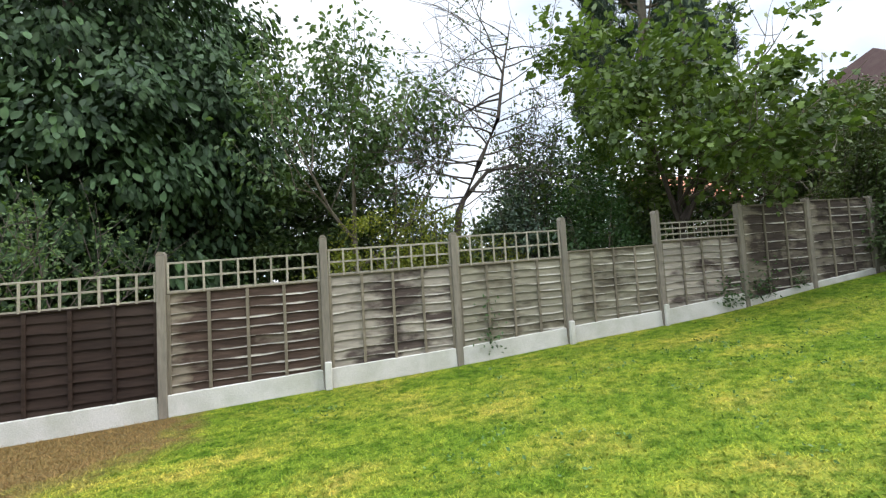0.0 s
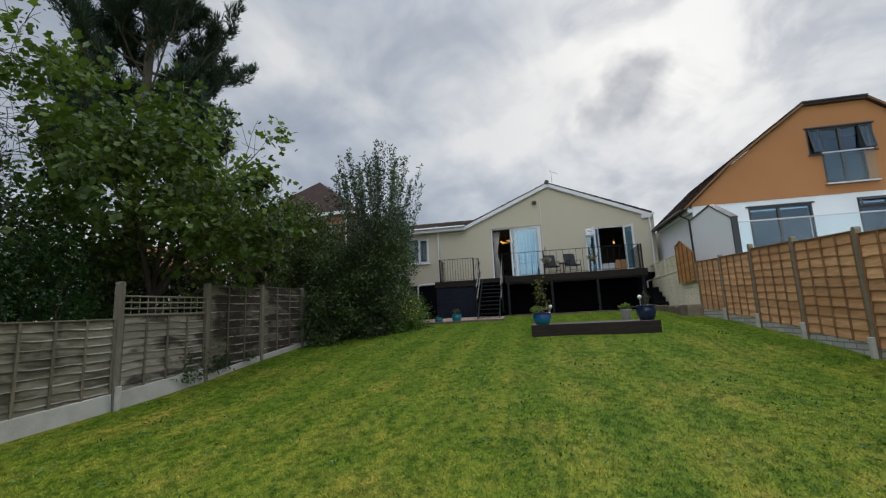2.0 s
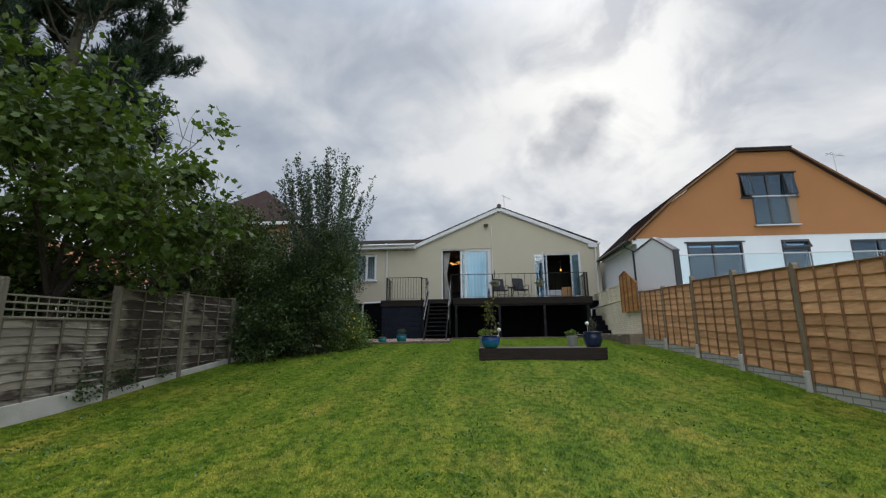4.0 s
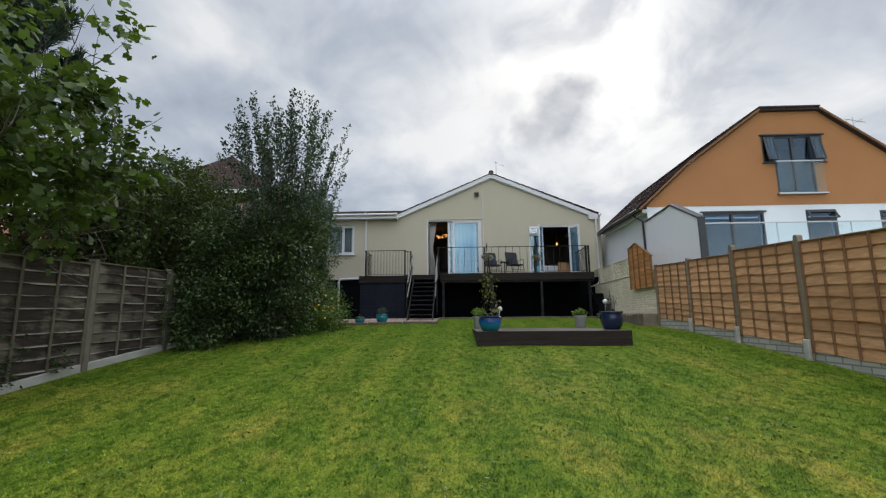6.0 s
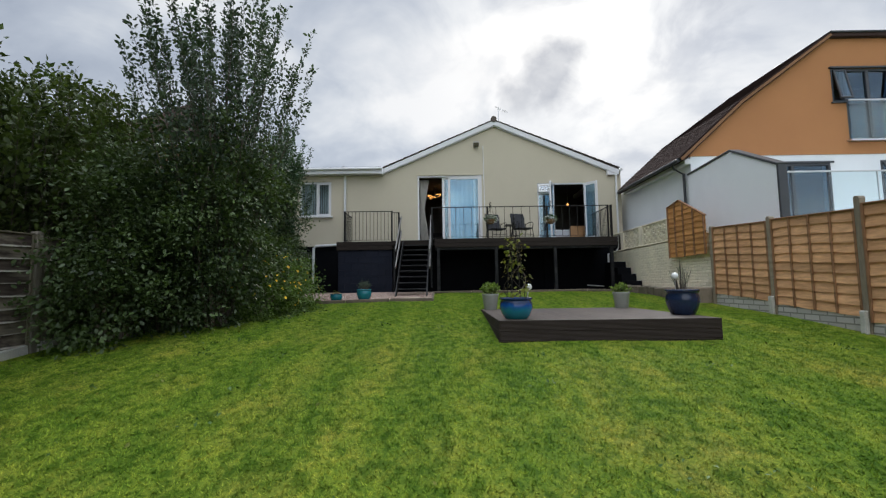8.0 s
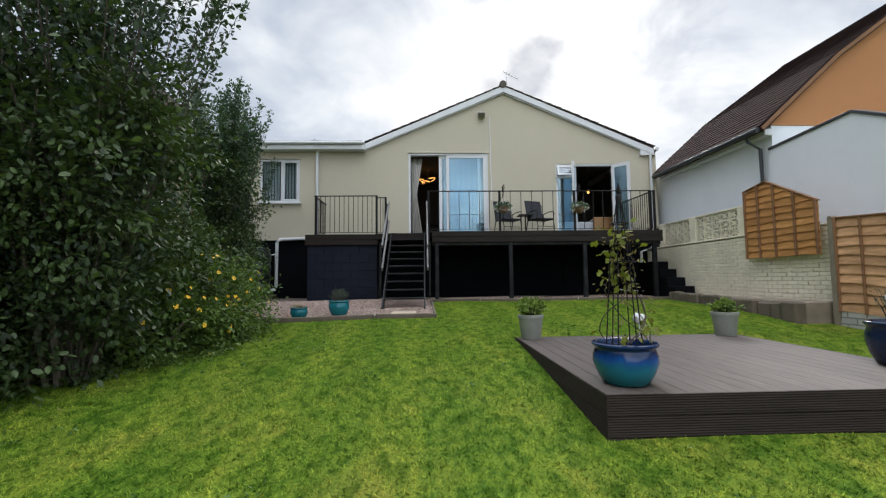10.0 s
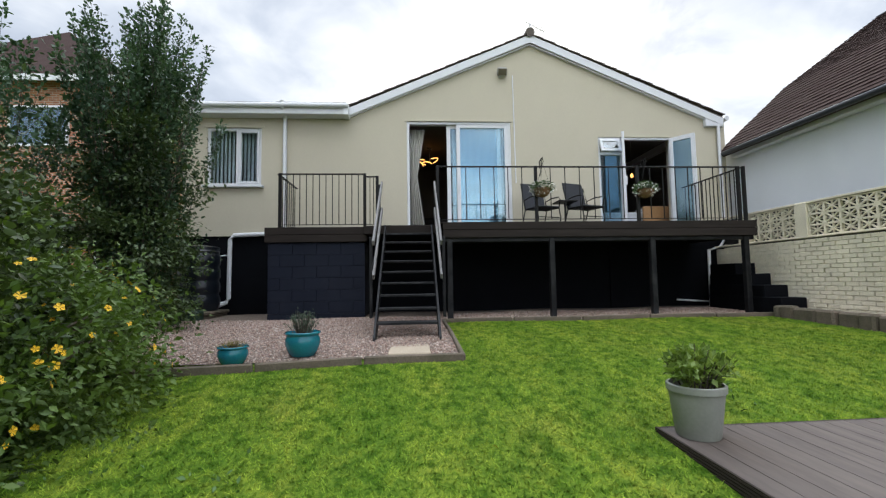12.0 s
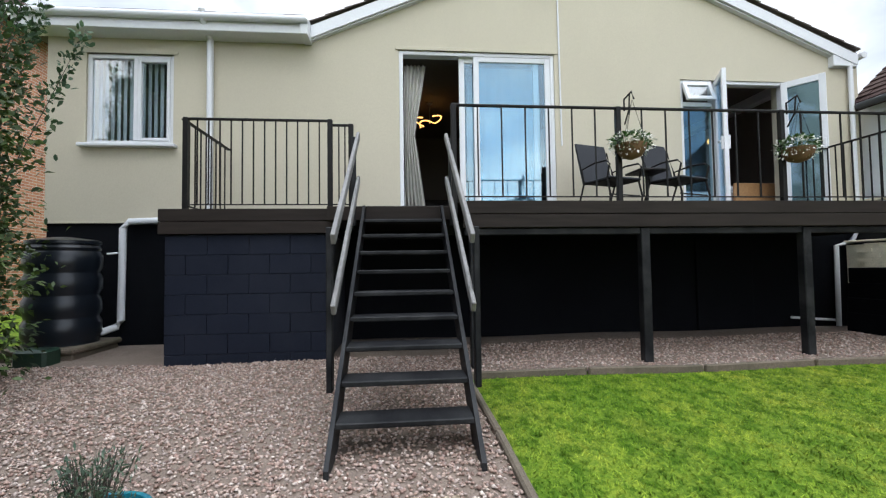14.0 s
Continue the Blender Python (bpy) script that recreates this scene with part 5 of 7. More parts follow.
for i, (pt, tt, mat, kind) in enumerate(PANELS):
    xa, xb = LP[i] + 0.05, LP[i + 1] - 0.05
    g0, g1 = gz(xa, LY), gz(xb, LY)
    low_h = 0.26 if i < 7 else 0.12
    part("gravel_board", Shape().bar((xa, LY - 0.025, g0 + low_h - 0.22), (xb, LY - 0.025, g1 + low_h - 0.22), 0.08, 0.44, 0.008), CONCRETE, left_fence, "pale concrete gravel board")
    zb0 = min(g0, g1) + low_h - 0.03
    tilt = 0.05
    pn = lap_panel(left_fence, xa, xb, LY, zb0, pt - tilt / 2, 10, 5 if i < 7 else 4, (mat, BATTEN_GREY if mat is not LAP_DARK else LAP_DARK), -1, tilt, WORDS[mat] + " lap panel" + (" with trellis top" if kind else ""))
    if kind:
        zl, zh = pt + 0.03, tt
        n = 9 if kind == "square" else 0
        rows = 3 if kind == "square" else 4
        for r in range(rows):
            z = zl + (zh - zl) * r / (rows - 1)
            part("lath", Shape().bar((xa, LY - 0.02, z - tilt / 2), (xb, LY - 0.02, z + tilt / 2), 0.018, 0.026, 0.003), TRELLIS, pn)
        for c in range(n + 1 if n else 12):
            t = c / (n if n else 11)
            x = xa + 0.02 + (xb - xa - 0.04) * t
            part("lath", Shape().box(x - 0.013 if n else x - 0.008, LY - 0.046 if n else LY + 0.0, zl - 0.02 + tilt * (t - 0.5), x + 0.013 if n else x + 0.008, LY - 0.03 if n else LY + 0.015, zh + 0.01 + tilt * (t - 0.5), 0.003), TRELLIS, pn)

# ---- gravel bed and its edging ----
bed = thing("gravel_bed", (19, 4, 1.8), "bed of mixed brown and grey gravel", "gravel", kind="structure")
gb = Shape()
for (xa, xb, ya, yb) in (GRAVEL_L, GRAVEL_R):
    nx, nyy = 14, 16
    vs = []
    for i in range(nx + 1):
        for j in range(nyy + 1):
            x, y = xa + (xb - xa) * i / nx, ya + (yb - ya) * j / nyy
            vs.append((x, y, gz(x, y) + 0.02))
    fs = [(i * (nyy + 1) + j, (i + 1) * (nyy + 1) + j, (i + 1) * (nyy + 1) + j + 1, i * (nyy + 1) + j + 1) for i in range(nx) for j in range(nyy)]
    gb.add(vs, fs)
part("bed_surface", gb, GRAVEL_BED, bed)


def edging(pts, w=0.055, h=0.12):
    for a, b in zip(pts, pts[1:]):
        n = max(1, round(math.dist(a, b) / 1.2))
        for i in range(n):
            p = Vector(a).lerp(Vector(b), i / n)
            q = Vector(a).lerp(Vector(b), (i + 1) / n - 0.004)
            sh = Shape().bar((p.x, p.y, gz(p.x, p.y) + 0.02), (q.x, q.y, gz(q.x, q.y) + 0.02), w, h, 0.012)
            solid("edging_board", sh, CONCRETE_OLD, (p.x, p.y, gz(p.x, p.y)), "weathered edging strip between gravel and lawn", "edging", "gravel edging", "structure")


edging([(16.75, 7.0), (17.24, 1.60)])
edging([(17.24, 1.62), (19.92, 1.66), (19.92, -4.4)], 0.05, 0.10)
solid("paving_slab", Shape().box(17.28, 1.97, 1.80, 18.02, 2.44, gz(17.6, 2.2) + 0.045, 0.01), SLAB, (17.6, 2.2, 1.8), "buff paving slab at the stair foot", "paving slab")

# ---- painted block wall with pierced screen blocks ----
WY = -4.90
gw = thing("garden_wall", (19, WY, 2.0), "cream painted block wall topped with pierced screen blocks", "garden wall")
part("core", Shape().box(16.08, WY - 0.16, 1.6, 22.2, WY - 0.02, 3.36), CREAM_BLOCK, gw)
me = Shape().box(-0.110, 0, 0, 0.110, 0.10, 0.069, 0.006).mesh("brick", CREAM_BLOCK)
far_bricks = Shape()
for r in range(22):
    z = 1.72 + r * 0.0755
    x = 16.2 + (0.114 if r % 2 else 0.0)
    while x < 22.0:
        y = WY - 0.085 + random.uniform(-0.006, 0.005)
        if z > 2.05 and x < 20.0:
            piece("brick", me, (x, y, z), gw)
        else:
            far_bricks.box(x - 0.110, y, z, x + 0.110, y + 0.10, z + 0.069)
        x += 0.228
part("bricks", far_bricks, CREAM_BLOCK, gw, kind="stuff")
part("coping", Shape().box(16.08, WY - 0.17, 3.40, 22.2, WY + 0.03, 3.43, 0.006), CREAM_BLOCK, gw)
# one pierced block: square rim, a cross and a ring
sb = Shape()
bwid, bhei = 0.29, 0.193
sb.box(-bwid / 2, 0.035, 0, -bwid / 2 + 0.018, 0.09, bhei).box(bwid / 2 - 0.018, 0.035, 0, bwid / 2, 0.09, bhei)
sb.box(-bwid / 2 + 0.018, 0.035, 0, bwid / 2 - 0.018, 0.09, 0.016).box(-bwid / 2 + 0.018, 0.035, bhei - 0.016, bwid / 2 - 0.018, 0.09, bhei)
for k in (1, -1):
    sb.bar((-0.125, 0.070, bhei / 2 - k * 0.078), (0.125, 0.070, bhei / 2 + k * 0.078), 0.035, 0.020)
sb.bar((-0.12, 0.070, bhei / 2), (0.12, 0.070, bhei / 2), 0.033, 0.010).bar((0, 0.070, 0.016), (0, 0.070, bhei - 0.016), 0.010, 0.033, 0, (0, 1, 0))
sbm = sb.mesh("screen_block", CREAM_BLOCK)
for xa, n in ((18.32, 5), (20.05, 4)):
    for c in range(n):
        for r in range(3):
            piece("screen_block", sbm, (xa + bwid / 2 + c * 0.292, WY - 0.12, 3.43 + r * 0.195), gw)
# dark sheet added in the gap, in place of the shade seen through the holes
part("shadowed_board", Shape().box(18.1, WY - 0.24, 3.3, 22.2, WY - 0.21, 4.02), STAIR_BLACK, gw, "added dark backing standing for the shade behind the screen blocks")
for x in (18.19, 19.91, 21.35):
    part("pillar", Shape().box(x - 0.12, WY - 0.17, 3.43, x + 0.12, WY - 0.0, 4.05, 0.01), CREAM_BLOCK, gw)
part("top_course", Shape().box(18.05, WY - 0.15, 4.02, 22.2, WY - 0.01, 4.06, 0.006), CREAM_BLOCK, gw)

# steps, raised bed and the odd fence panel beside the wall
gs = thing("garden_steps", (20.6, -4.7, 2.0), "black painted block steps beside the wall", "steps")
for i in range(4):
    xa = 19.85 + i * 0.38
    part("step", Shape().box(xa, -4.86, 1.8, 21.75, -4.36 - 0.02 * i, 2.34 + i * 0.22, 0.01), BLACK_WALL, gs)
kb = thing("raised_bed", (18, -4.5, 2.0), "low raised bed edged with mossy stone", "raised bed")
xk = 16.15
while xk < 19.75:
    ln = random.uniform(0.22, 0.44)
    h = 2.11 + random.uniform(-0.035, 0.03) + (xk - 16.15) * 0.026
    part("kerb_stone", Shape().box(xk, -4.36 + random.uniform(-0.03, 0.02), 1.7, min(xk + ln, 19.84), -4.20 + random.uniform(-0.035, 0.03), h, 0.03), CONCRETE_OLD, kb)
    xk += ln + 0.012
part("soil", Shape().box(16.15, -4.87, 1.7, 19.84, -4.335, 2.14, 0.02), SLAB_OLD, kb)
pp = thing("lap_screen", (17.1, -4.8, 2.91), "orange lap screen with a sloped corner above the wall", "screen")
def screen_top(x):
    return 4.38 - (x - 17.35) * 0.18 if x > 17.35 else 3.82 + (x - 16.26) / 1.09 * 0.56


for i in range(11):
    z0 = 2.92 + i * 0.133
    vs, fs = [], []
    for k in range(29):
        x = 16.26 + 1.67 * k / 28
        w = 0.010 * math.sin(x * 5 + i * 2.1) + 0.006 * math.sin(x * 13 + i)
        zt = min(z0 + 0.15, screen_top(x))
        if zt > z0 + 0.03:
            vs += [(x, y, z) for y, z in ((-4.768, z0 + w), (-4.785, z0 + w), (-4.80, zt), (-4.793, zt))]
    n = len(vs) // 4 - 1
    for k in range(n):
        a, b = k * 4, k * 4 + 4
        fs += [(a + j, b + j, b + (j + 1) % 4, a + (j + 1) % 4) for j in range(4)]
    fs += [(0, 1, 2, 3), (n * 4 + 3, n * 4 + 2, n * 4 + 1, n * 4)]
    if n > 1:
        part("lap_board", Shape().add(vs, fs), LAP_ORANGE, pp)
for x in (16.29, 16.72, 17.16, 17.55, 17.90):
    part("batten", Shape().box(x - 0.02, -4.772, 2.91, x + 0.02, -4.742, screen_top(x), 0.003), BATTEN_TAN, pp)
part("capping", Shape().bar((17.95, -4.785, 4.285), (17.35, -4.785, 4.39), 0.06, 0.022, 0.004), BATTEN_TAN, pp)
part("capping", Shape().bar((17.35, -4.785, 4.39), (16.24, -4.785, 3.82), 0.06, 0.022, 0.004), BATTEN_TAN, pp)

# ---- ochre neighbour house ----
NX = 18.03
nb_house = thing("neighbour_house", (NX, -10, 2), "ochre and white rendered house with a brown tiled roof", "house")
UP = (-9.62, -11.67, 7.24, 8.19)
DR = (-9.99, -11.30, 6.13, 8.19)
W1 = (-9.41, -7.39, 3.45, 5.50)
W2 = (-11.79, -10.79, 4.10, 5.56)
W3 = (-15.2, -13.2, 3.45, 5.50)
low_w = holed(Shape(), NX, NX + 0.28, (-16.0, -5.55), (1.8, 5.74), [W1, W2, W3])
low_w.box(NX + 0.28, -5.83, 1.8, NX + 6.4, -5.55, 5.70).box(NX + 3.8, -16, 1.8, NX + 4.1, -5.83, 5.74).box(NX + 0.28, -16, 1.8, NX + 3.8, -15.7, 5.74)
part("ground_floor_wall", low_w, WHITE_RENDER, nb_house, "white rendered wall")
# gable cut into columns round the upper window
for poly in ([(-5.52, 5.74), (-5.55, 5.80), (-7.05, 7.18), (-9.62, 9.05), (-9.62, 5.74)], [(-11.67, 5.74), (-11.67, 9.05), (-15.9, 5.85), (-16.03, 5.74)], [(-9.62, 8.19), (-9.62, 9.05), (-9.66, 9.08), (-11.62, 9.08), (-11.67, 9.05), (-11.67, 8.19)], [(-9.99, 5.74), (-9.62, 5.74), (-9.62, 7.24), (-9.99, 7.24)], [(-11.67, 5.74), (-11.30, 5.74), (-11.30, 7.24), (-11.67, 7.24)], [(-11.30, 5.74), (-9.99, 5.74), (-9.99, 6.13), (-11.30, 6.13)]):
    part("gable_wall", Shape().prism(poly, "x", NX - 0.02, NX + 0.26), ORANGE, nb_house, "ochre rendered gable")
rf = Shape().prism([(-5.20, 5.66), (-7.0, 7.30), (-9.62, 9.19), (-11.66, 9.19), (-16.4, 5.66), (-16.3, 5.60), (-11.62, 9.09), (-9.66, 9.09), (-7.05, 7.20), (-5.28, 5.58)], "x", NX - 0.14, NX + 4.3)
nroof = part("roof", rf, TILE_BROWN, nb_house, "brown tiled roof with a flat top")
nt_ = tiled_slope(Shape(), (NX - 0.15, -5.17, 5.66), (NX + 4.3, -5.17, 5.66), (0, -1.85, 1.66), 15, 24)
tiled_slope(nt_, (NX - 0.15, -6.98, 7.29), (NX + 4.3, -6.98, 7.29), (0, -2.66, 1.92), 20, 24)
part("roof_tiles", nt_, TILE_BROWN, nroof, kind="stuff")
part("ridge_capping", Shape().box(NX - 0.18, -11.68, 9.19, NX + 4.3, -9.6, 9.24, 0.01), ANTHRACITE, nroof)
vg = Shape()
pts = [(-5.22, 5.62), (-7.02, 7.25), (-9.62, 9.13)]
for a, b in zip(pts, pts[1:]):
    vg.bar((NX - 0.16, *a), (NX - 0.16, *b), 0.03, 0.07)
vg.bar((NX - 0.16, -11.66, 9.13), (NX - 0.16, -16.4, 5.62), 0.03, 0.07)
part("verge", vg, BATTEN_TAN, nb_house)
part("fascia", Shape().box(NX - 0.05, -5.54, 5.52, NX + 4.1, -5.36, 5.66, 0.01), WHITE_UPVC, nb_house)
pipe("gutter", [(NX - 0.1, -5.17, 5.62), (NX + 4.1, -5.17, 5.62)], 0.055, ANTHRACITE, parent=nb_house)
pipe("downpipe", [(NX + 0.25, -5.17, 5.60), (NX + 0.25, -5.22, 5.45), (NX + 0.25, -5.48, 5.30), (NX + 0.25, -5.50, 2.6)], 0.036, ANTHRACITE, parent=nb_house)
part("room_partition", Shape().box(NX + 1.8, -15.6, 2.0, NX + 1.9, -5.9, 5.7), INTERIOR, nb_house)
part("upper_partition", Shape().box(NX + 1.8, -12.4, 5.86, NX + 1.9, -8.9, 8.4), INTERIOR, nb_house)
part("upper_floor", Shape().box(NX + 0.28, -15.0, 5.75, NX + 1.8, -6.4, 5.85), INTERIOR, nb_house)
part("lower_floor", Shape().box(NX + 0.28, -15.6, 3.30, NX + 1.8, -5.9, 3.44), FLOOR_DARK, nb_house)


def casement(nm, y0, y1, z0, z1, label, mull=(), rail=None):
    w = part(nm, frame_yz(Shape(), NX - 0.01, NX + 0.08, y0, y1, z0, z1, 0.07), ANTHRACITE, nb_house, label)
    sh = Shape()
    for m_ in mull:
        sh.box(NX - 0.012, m_ - 0.045, z0 + 0.07, NX + 0.075, m_ + 0.045, z1 - 0.07, 0.005)
    if rail:
        sh.box(NX - 0.012, y0 + 0.07, rail - 0.04, NX + 0.075, y1 - 0.07, rail + 0.04, 0.005)
    if sh.v:
        part("mullion", sh, ANTHRACITE, w)
    edges = [y0 + 0.07, *mull, y1 - 0.07]
    for a, b in zip(edges, edges[1:]):
        ob = part("pane", Shape().box(NX + 0.03, a + 0.02, z0 + 0.07, NX + 0.037, b - 0.02, z1 - 0.07), PANE_TINT, w)
        ob.visible_shadow = False
    return w


casement("bifold_door", *W1, "dark framed glazed door", (-8.35,))
casement("window", *W2, "dark framed window with an open top light", (), 5.22)
casement("bifold_door", *W3, "dark framed glazed door", (-14.2,))
up = casement("upper_door", DR[1], DR[0], DR[2], DR[3], "dark framed glazed doors behind a glass juliet balcony", (-10.65,))
ow = part("upper_window", frame_yz(Shape(), NX - 0.03, NX + 0.08, UP[1], DR[1], UP[2], UP[3], 0.05), ANTHRACITE, nb_house)
part("upper_window", frame_yz(Shape(), NX - 0.03, NX + 0.08, DR[0], UP[0], UP[2], UP[3], 0.05), ANTHRACITE, nb_house)
for y, t in ((-9.68, 24), (-11.6, -24)):
    m = pose(NX - 0.02, y, UP[2] + 0.02, 0, 0, t)
    sg = -1 if y > -10 else 1
    sh = Shape()
    lo, hi = min(0, sg * 0.36), max(0, sg * 0.36)
    mm = pose(NX - 0.03, y, UP[3] - 0.03, 0, 11, 0)
    for bx in ((-0.02, lo, -0.9, 0.02, lo + 0.05, 0), (-0.02, hi - 0.05, -0.9, 0.02, hi, 0), (-0.02, lo + 0.05, -0.9, 0.02, hi - 0.05, -0.85), (-0.02, lo + 0.05, -0.05, 0.02, hi - 0.05, 0)):
        sh.box(*bx, 0.004, mm)
    part("open_casement", sh, ANTHRACITE, nb_house, "dark casement tilted open")
    part("pane", Shape().box(-0.004, lo + 0.04, -0.86, 0.004, hi - 0.04, -0.04, 0, mm), PANE_TINT, nb_house)
m2 = pose(NX - 0.03, -11.29, 5.50, 0, 30, 0)
sh = Shape()
for bx in ((-0.02, -0.46, -0.30, 0.02, -0.41, 0), (-0.02, 0.41, -0.30, 0.02, 0.46, 0), (-0.02, -0.41, -0.30, 0.02, 0.41, -0.25), (-0.02, -0.41, -0.05, 0.02, 0.41, 0)):
    sh.box(*bx, 0.004, m2)
part("top_light", sh, ANTHRACITE, nb_house, "dark top light pushed open")
ob = part("juliet_glass", Shape().box(NX - 0.14, -11.50, 6.14, NX - 0.125, -9.97, 7.22), CLEAR_GLASS, nb_house)
part("juliet_rail", Shape().box(NX - 0.15, -11.52, 7.22, NX - 0.115, -9.95, 7.26, 0.006), STEEL, nb_house)
part("juliet_sill", Shape().box(NX - 0.16, -11.55, 6.08, NX - 0.02, -9.92, 6.13, 0.006), STEEL, nb_house)
part("drip_ledge", Shape().box(NX - 0.07, -11.72, 7.19, NX - 0.02, -11.3, 7.23, 0.005).box(NX - 0.07, -9.99, 7.19, NX - 0.02, -9.57, 7.23, 0.005).box(NX - 0.09, -11.72, 8.19, NX - 0.02, -9.57, 8.24, 0.005), ANTHRACITE, nb_house)
part("window_head", Shape().box(NX - 0.05, W1[0] - 0.08, W1[3], NX, W1[1] + 0.08, W1[3] + 0.05, 0.005), ANTHRACITE, nb_house)
an2 = thing("tv_aerial", (NX + 3.6, -16.2, 5.7), "thin metal television aerial on the roof", "aerial")
AY = -16.2
part("mast", Shape().tube([(NX + 3.6, AY, 5.7), (NX + 3.6, AY, 10.5)], 0.022, 8), STEEL, an2)
part("boom", Shape().tube([(NX + 3.6, AY + 0.35, 10.42), (NX + 3.6, AY - 0.5, 10.25)], 0.014, 6).tube([(NX + 3.4, AY + 0.2, 10.39), (NX + 3.8, AY + 0.2, 10.39)], 0.008, 5).tube([(NX + 3.4, AY - 0.2, 10.31), (NX + 3.8, AY - 0.2, 10.31)], 0.008, 5), STEEL, an2)

# terrace with screen wall and glass balustrade
ter = thing("terrace", (16, -9, 2), "raised white terrace with a rendered screen wall and glass balustrade", "terrace")
part("base", Shape().box(14.86, -16, 1.2, NX, -5.62, 3.30), WHITE_RENDER, ter)
part("screen_wall", Shape().prism([(18.0, 1.6), (18.0, 5.20), (16.2, 5.31), (14.84, 4.60), (14.84, 1.4)], "y", -5.60, -5.44), WHITE_RENDER, ter, "white rendered screen wall")
cp = Shape().bar((18.0, -5.52, 5.22), (16.2, -5.52, 5.33), 0.22, 0.05, 0.006).bar((16.2, -5.52, 5.33), (14.78, -5.52, 4.61), 0.22, 0.05, 0.006)
part("coping", cp, ANTHRACITE, ter, "dark grey coping")
part("end_post", Shape().box(14.78, -5.61, 3.0, 14.835, -5.43, 4.62, 0.006), ANTHRACITE, ter)
for i in range(5):
    ya = -5.64 - i * 1.9
    part("glass_pane", Shape().box(14.90, ya - 1.88, 3.36, 14.912, ya, 4.46), CLEAR_GLASS, ter)
    part("clamp_post", Shape().box(14.895, ya - 1.895, 3.3, 14.92, ya - 1.882, 4.46), STEEL, ter)
part("top_rail", Shape().box(14.89, -15.2, 4.46, 14.925, -5.62, 4.49, 0.005), STEEL, ter)

# ---- brick house beyond the trees ----
bh = thing("brick_house", (30, 15.4, 2), "two-storey red brick house with a dark hipped roof behind the shrubs", "house")
part("wall", Shape().box(26.6, 11.7, 1.0, 34, 19.1, 9.2), BRICK, bh)
hip = [(26.2, 11.3, 9.2), (34.4, 11.3, 9.2), (34.4, 19.5, 9.2), (26.2, 19.5, 9.2), (29.7, 15.4, 12.6), (31.6, 15.4, 12.6)]
part("roof", Shape().add(hip, [(3, 2, 1, 0), (0, 1, 5, 4), (1, 2, 5), (2, 3, 4, 5), (3, 0, 4)]), TILE_BROWN, bh)
part("fascia", Shape().box(26.16, 11.26, 9.04, 26.2, 19.54, 9.24).box(26.2, 11.26, 9.04, 34.4, 11.3, 9.24), WHITE_UPVC, bh)
for y, z in ((12.9, 7.1), (16.2, 7.1), (12.9, 3.6)):
    w = part("window", frame_yz(Shape(), 26.54, 26.62, y, y + 1.8, z, z + 1.3, 0.07), WHITE_UPVC, bh)
    part("pane", Shape().box(26.57, y + 0.06, z + 0.06, 26.58, y + 1.74, z + 1.24), PANE_TINT, w)
part("downpipe", Shape().tube([(26.5, 11.9, 9.1), (26.5, 11.9, 1.2)], 0.05, 8), WHITE_UPVC, bh)
ob_ = thing("outbuilding", (15, 14.5, 1.5), "low outbuilding with a terracotta tiled roof among the trees", "outbuilding")
part("wall", Shape().box(13.6, 13.6, 1.0, 17, 16.5, 4.3), WHITE_RENDER, ob_)
part("roof", Shape().prism([(13.3, 4.2), (15.05, 5.3), (16.8, 4.2), (16.8, 4.3), (15.05, 5.42), (13.3, 4.3)], "x", 13.3, 17.3), TERRACOTTA, ob_)


# ---- pots ----
def pot(name, x, y, z, r, h, mat, label, cat="plant pot", belly=True, rim=None):
    t = thing(name, (x, y, z), label, cat)
    if belly:
        prof = [(r * 0.62, 0), (r * 0.70, 0.01), (r * 0.86, h * 0.25), (r * 0.98, h * 0.52), (r * 0.97, h * 0.70), (r * 0.90, h * 0.84), (r * 0.93, h * 0.89), (r * 1.0, h * 0.93), (r * 1.0, h * 0.975), (r * 0.96, h), (r * 0.88, h * 0.99), (r * 0.82, h * 0.90), (r * 0.82, h * 0.80)]
    else:
        prof = [(r * 0.72, 0), (r * 0.74, 0.006), (r * 0.93, h * 0.86), (r * 1.0, h * 0.87), (r * 1.0, h * 0.985), (r * 0.97, h), (r * 0.90, h), (r * 0.87, h * 0.80)]
    part("bowl", Shape().lathe([(a, z + b) for a, b in prof], x, y, 36), mat, t, smooth=True)
    part("soil", Shape().lathe([(r * 0.80, z + h * 0.79), (r * 0.80, z + h * 0.83), (r * 0.4, z + h * 0.86)], x, y, 24), SOIL, t)
    return t


BP = (12.60, 0.265)
blue_pot = pot("planter", *BP, PZ, 0.242, 0.31, GLAZE_BIG, "large glazed turquoise planter holding an obelisk and climber")
navy_pot = pot("planter", 12.98, -2.38, PZ, 0.245, 0.39, GLAZE_NAVY, "navy glazed planter on the decking corner")
grey1 = pot("plant_pot", 15.14, 0.38, PZ, 0.172, 0.32, PLASTIC_GREY, "sage grey tapered pot with a leafy shrub", belly=False)
grey2 = pot("plant_pot", 15.14, -2.30, PZ, 0.172, 0.32, PLASTIC_GREY, "sage grey tapered pot with reddish flowers", belly=False)
tq1 = pot("planter", 17.50, 3.40, gz(17.5, 3.40) + 0.03, 0.195, 0.27, GLAZE, "turquoise glazed pot with a grey shrub on gravel")
tq2 = pot("planter", 17.25, 4.06, gz(17.2, 4.06) + 0.03, 0.155, 0.19, GLAZE, "small turquoise glazed bowl with dry plants on gravel")

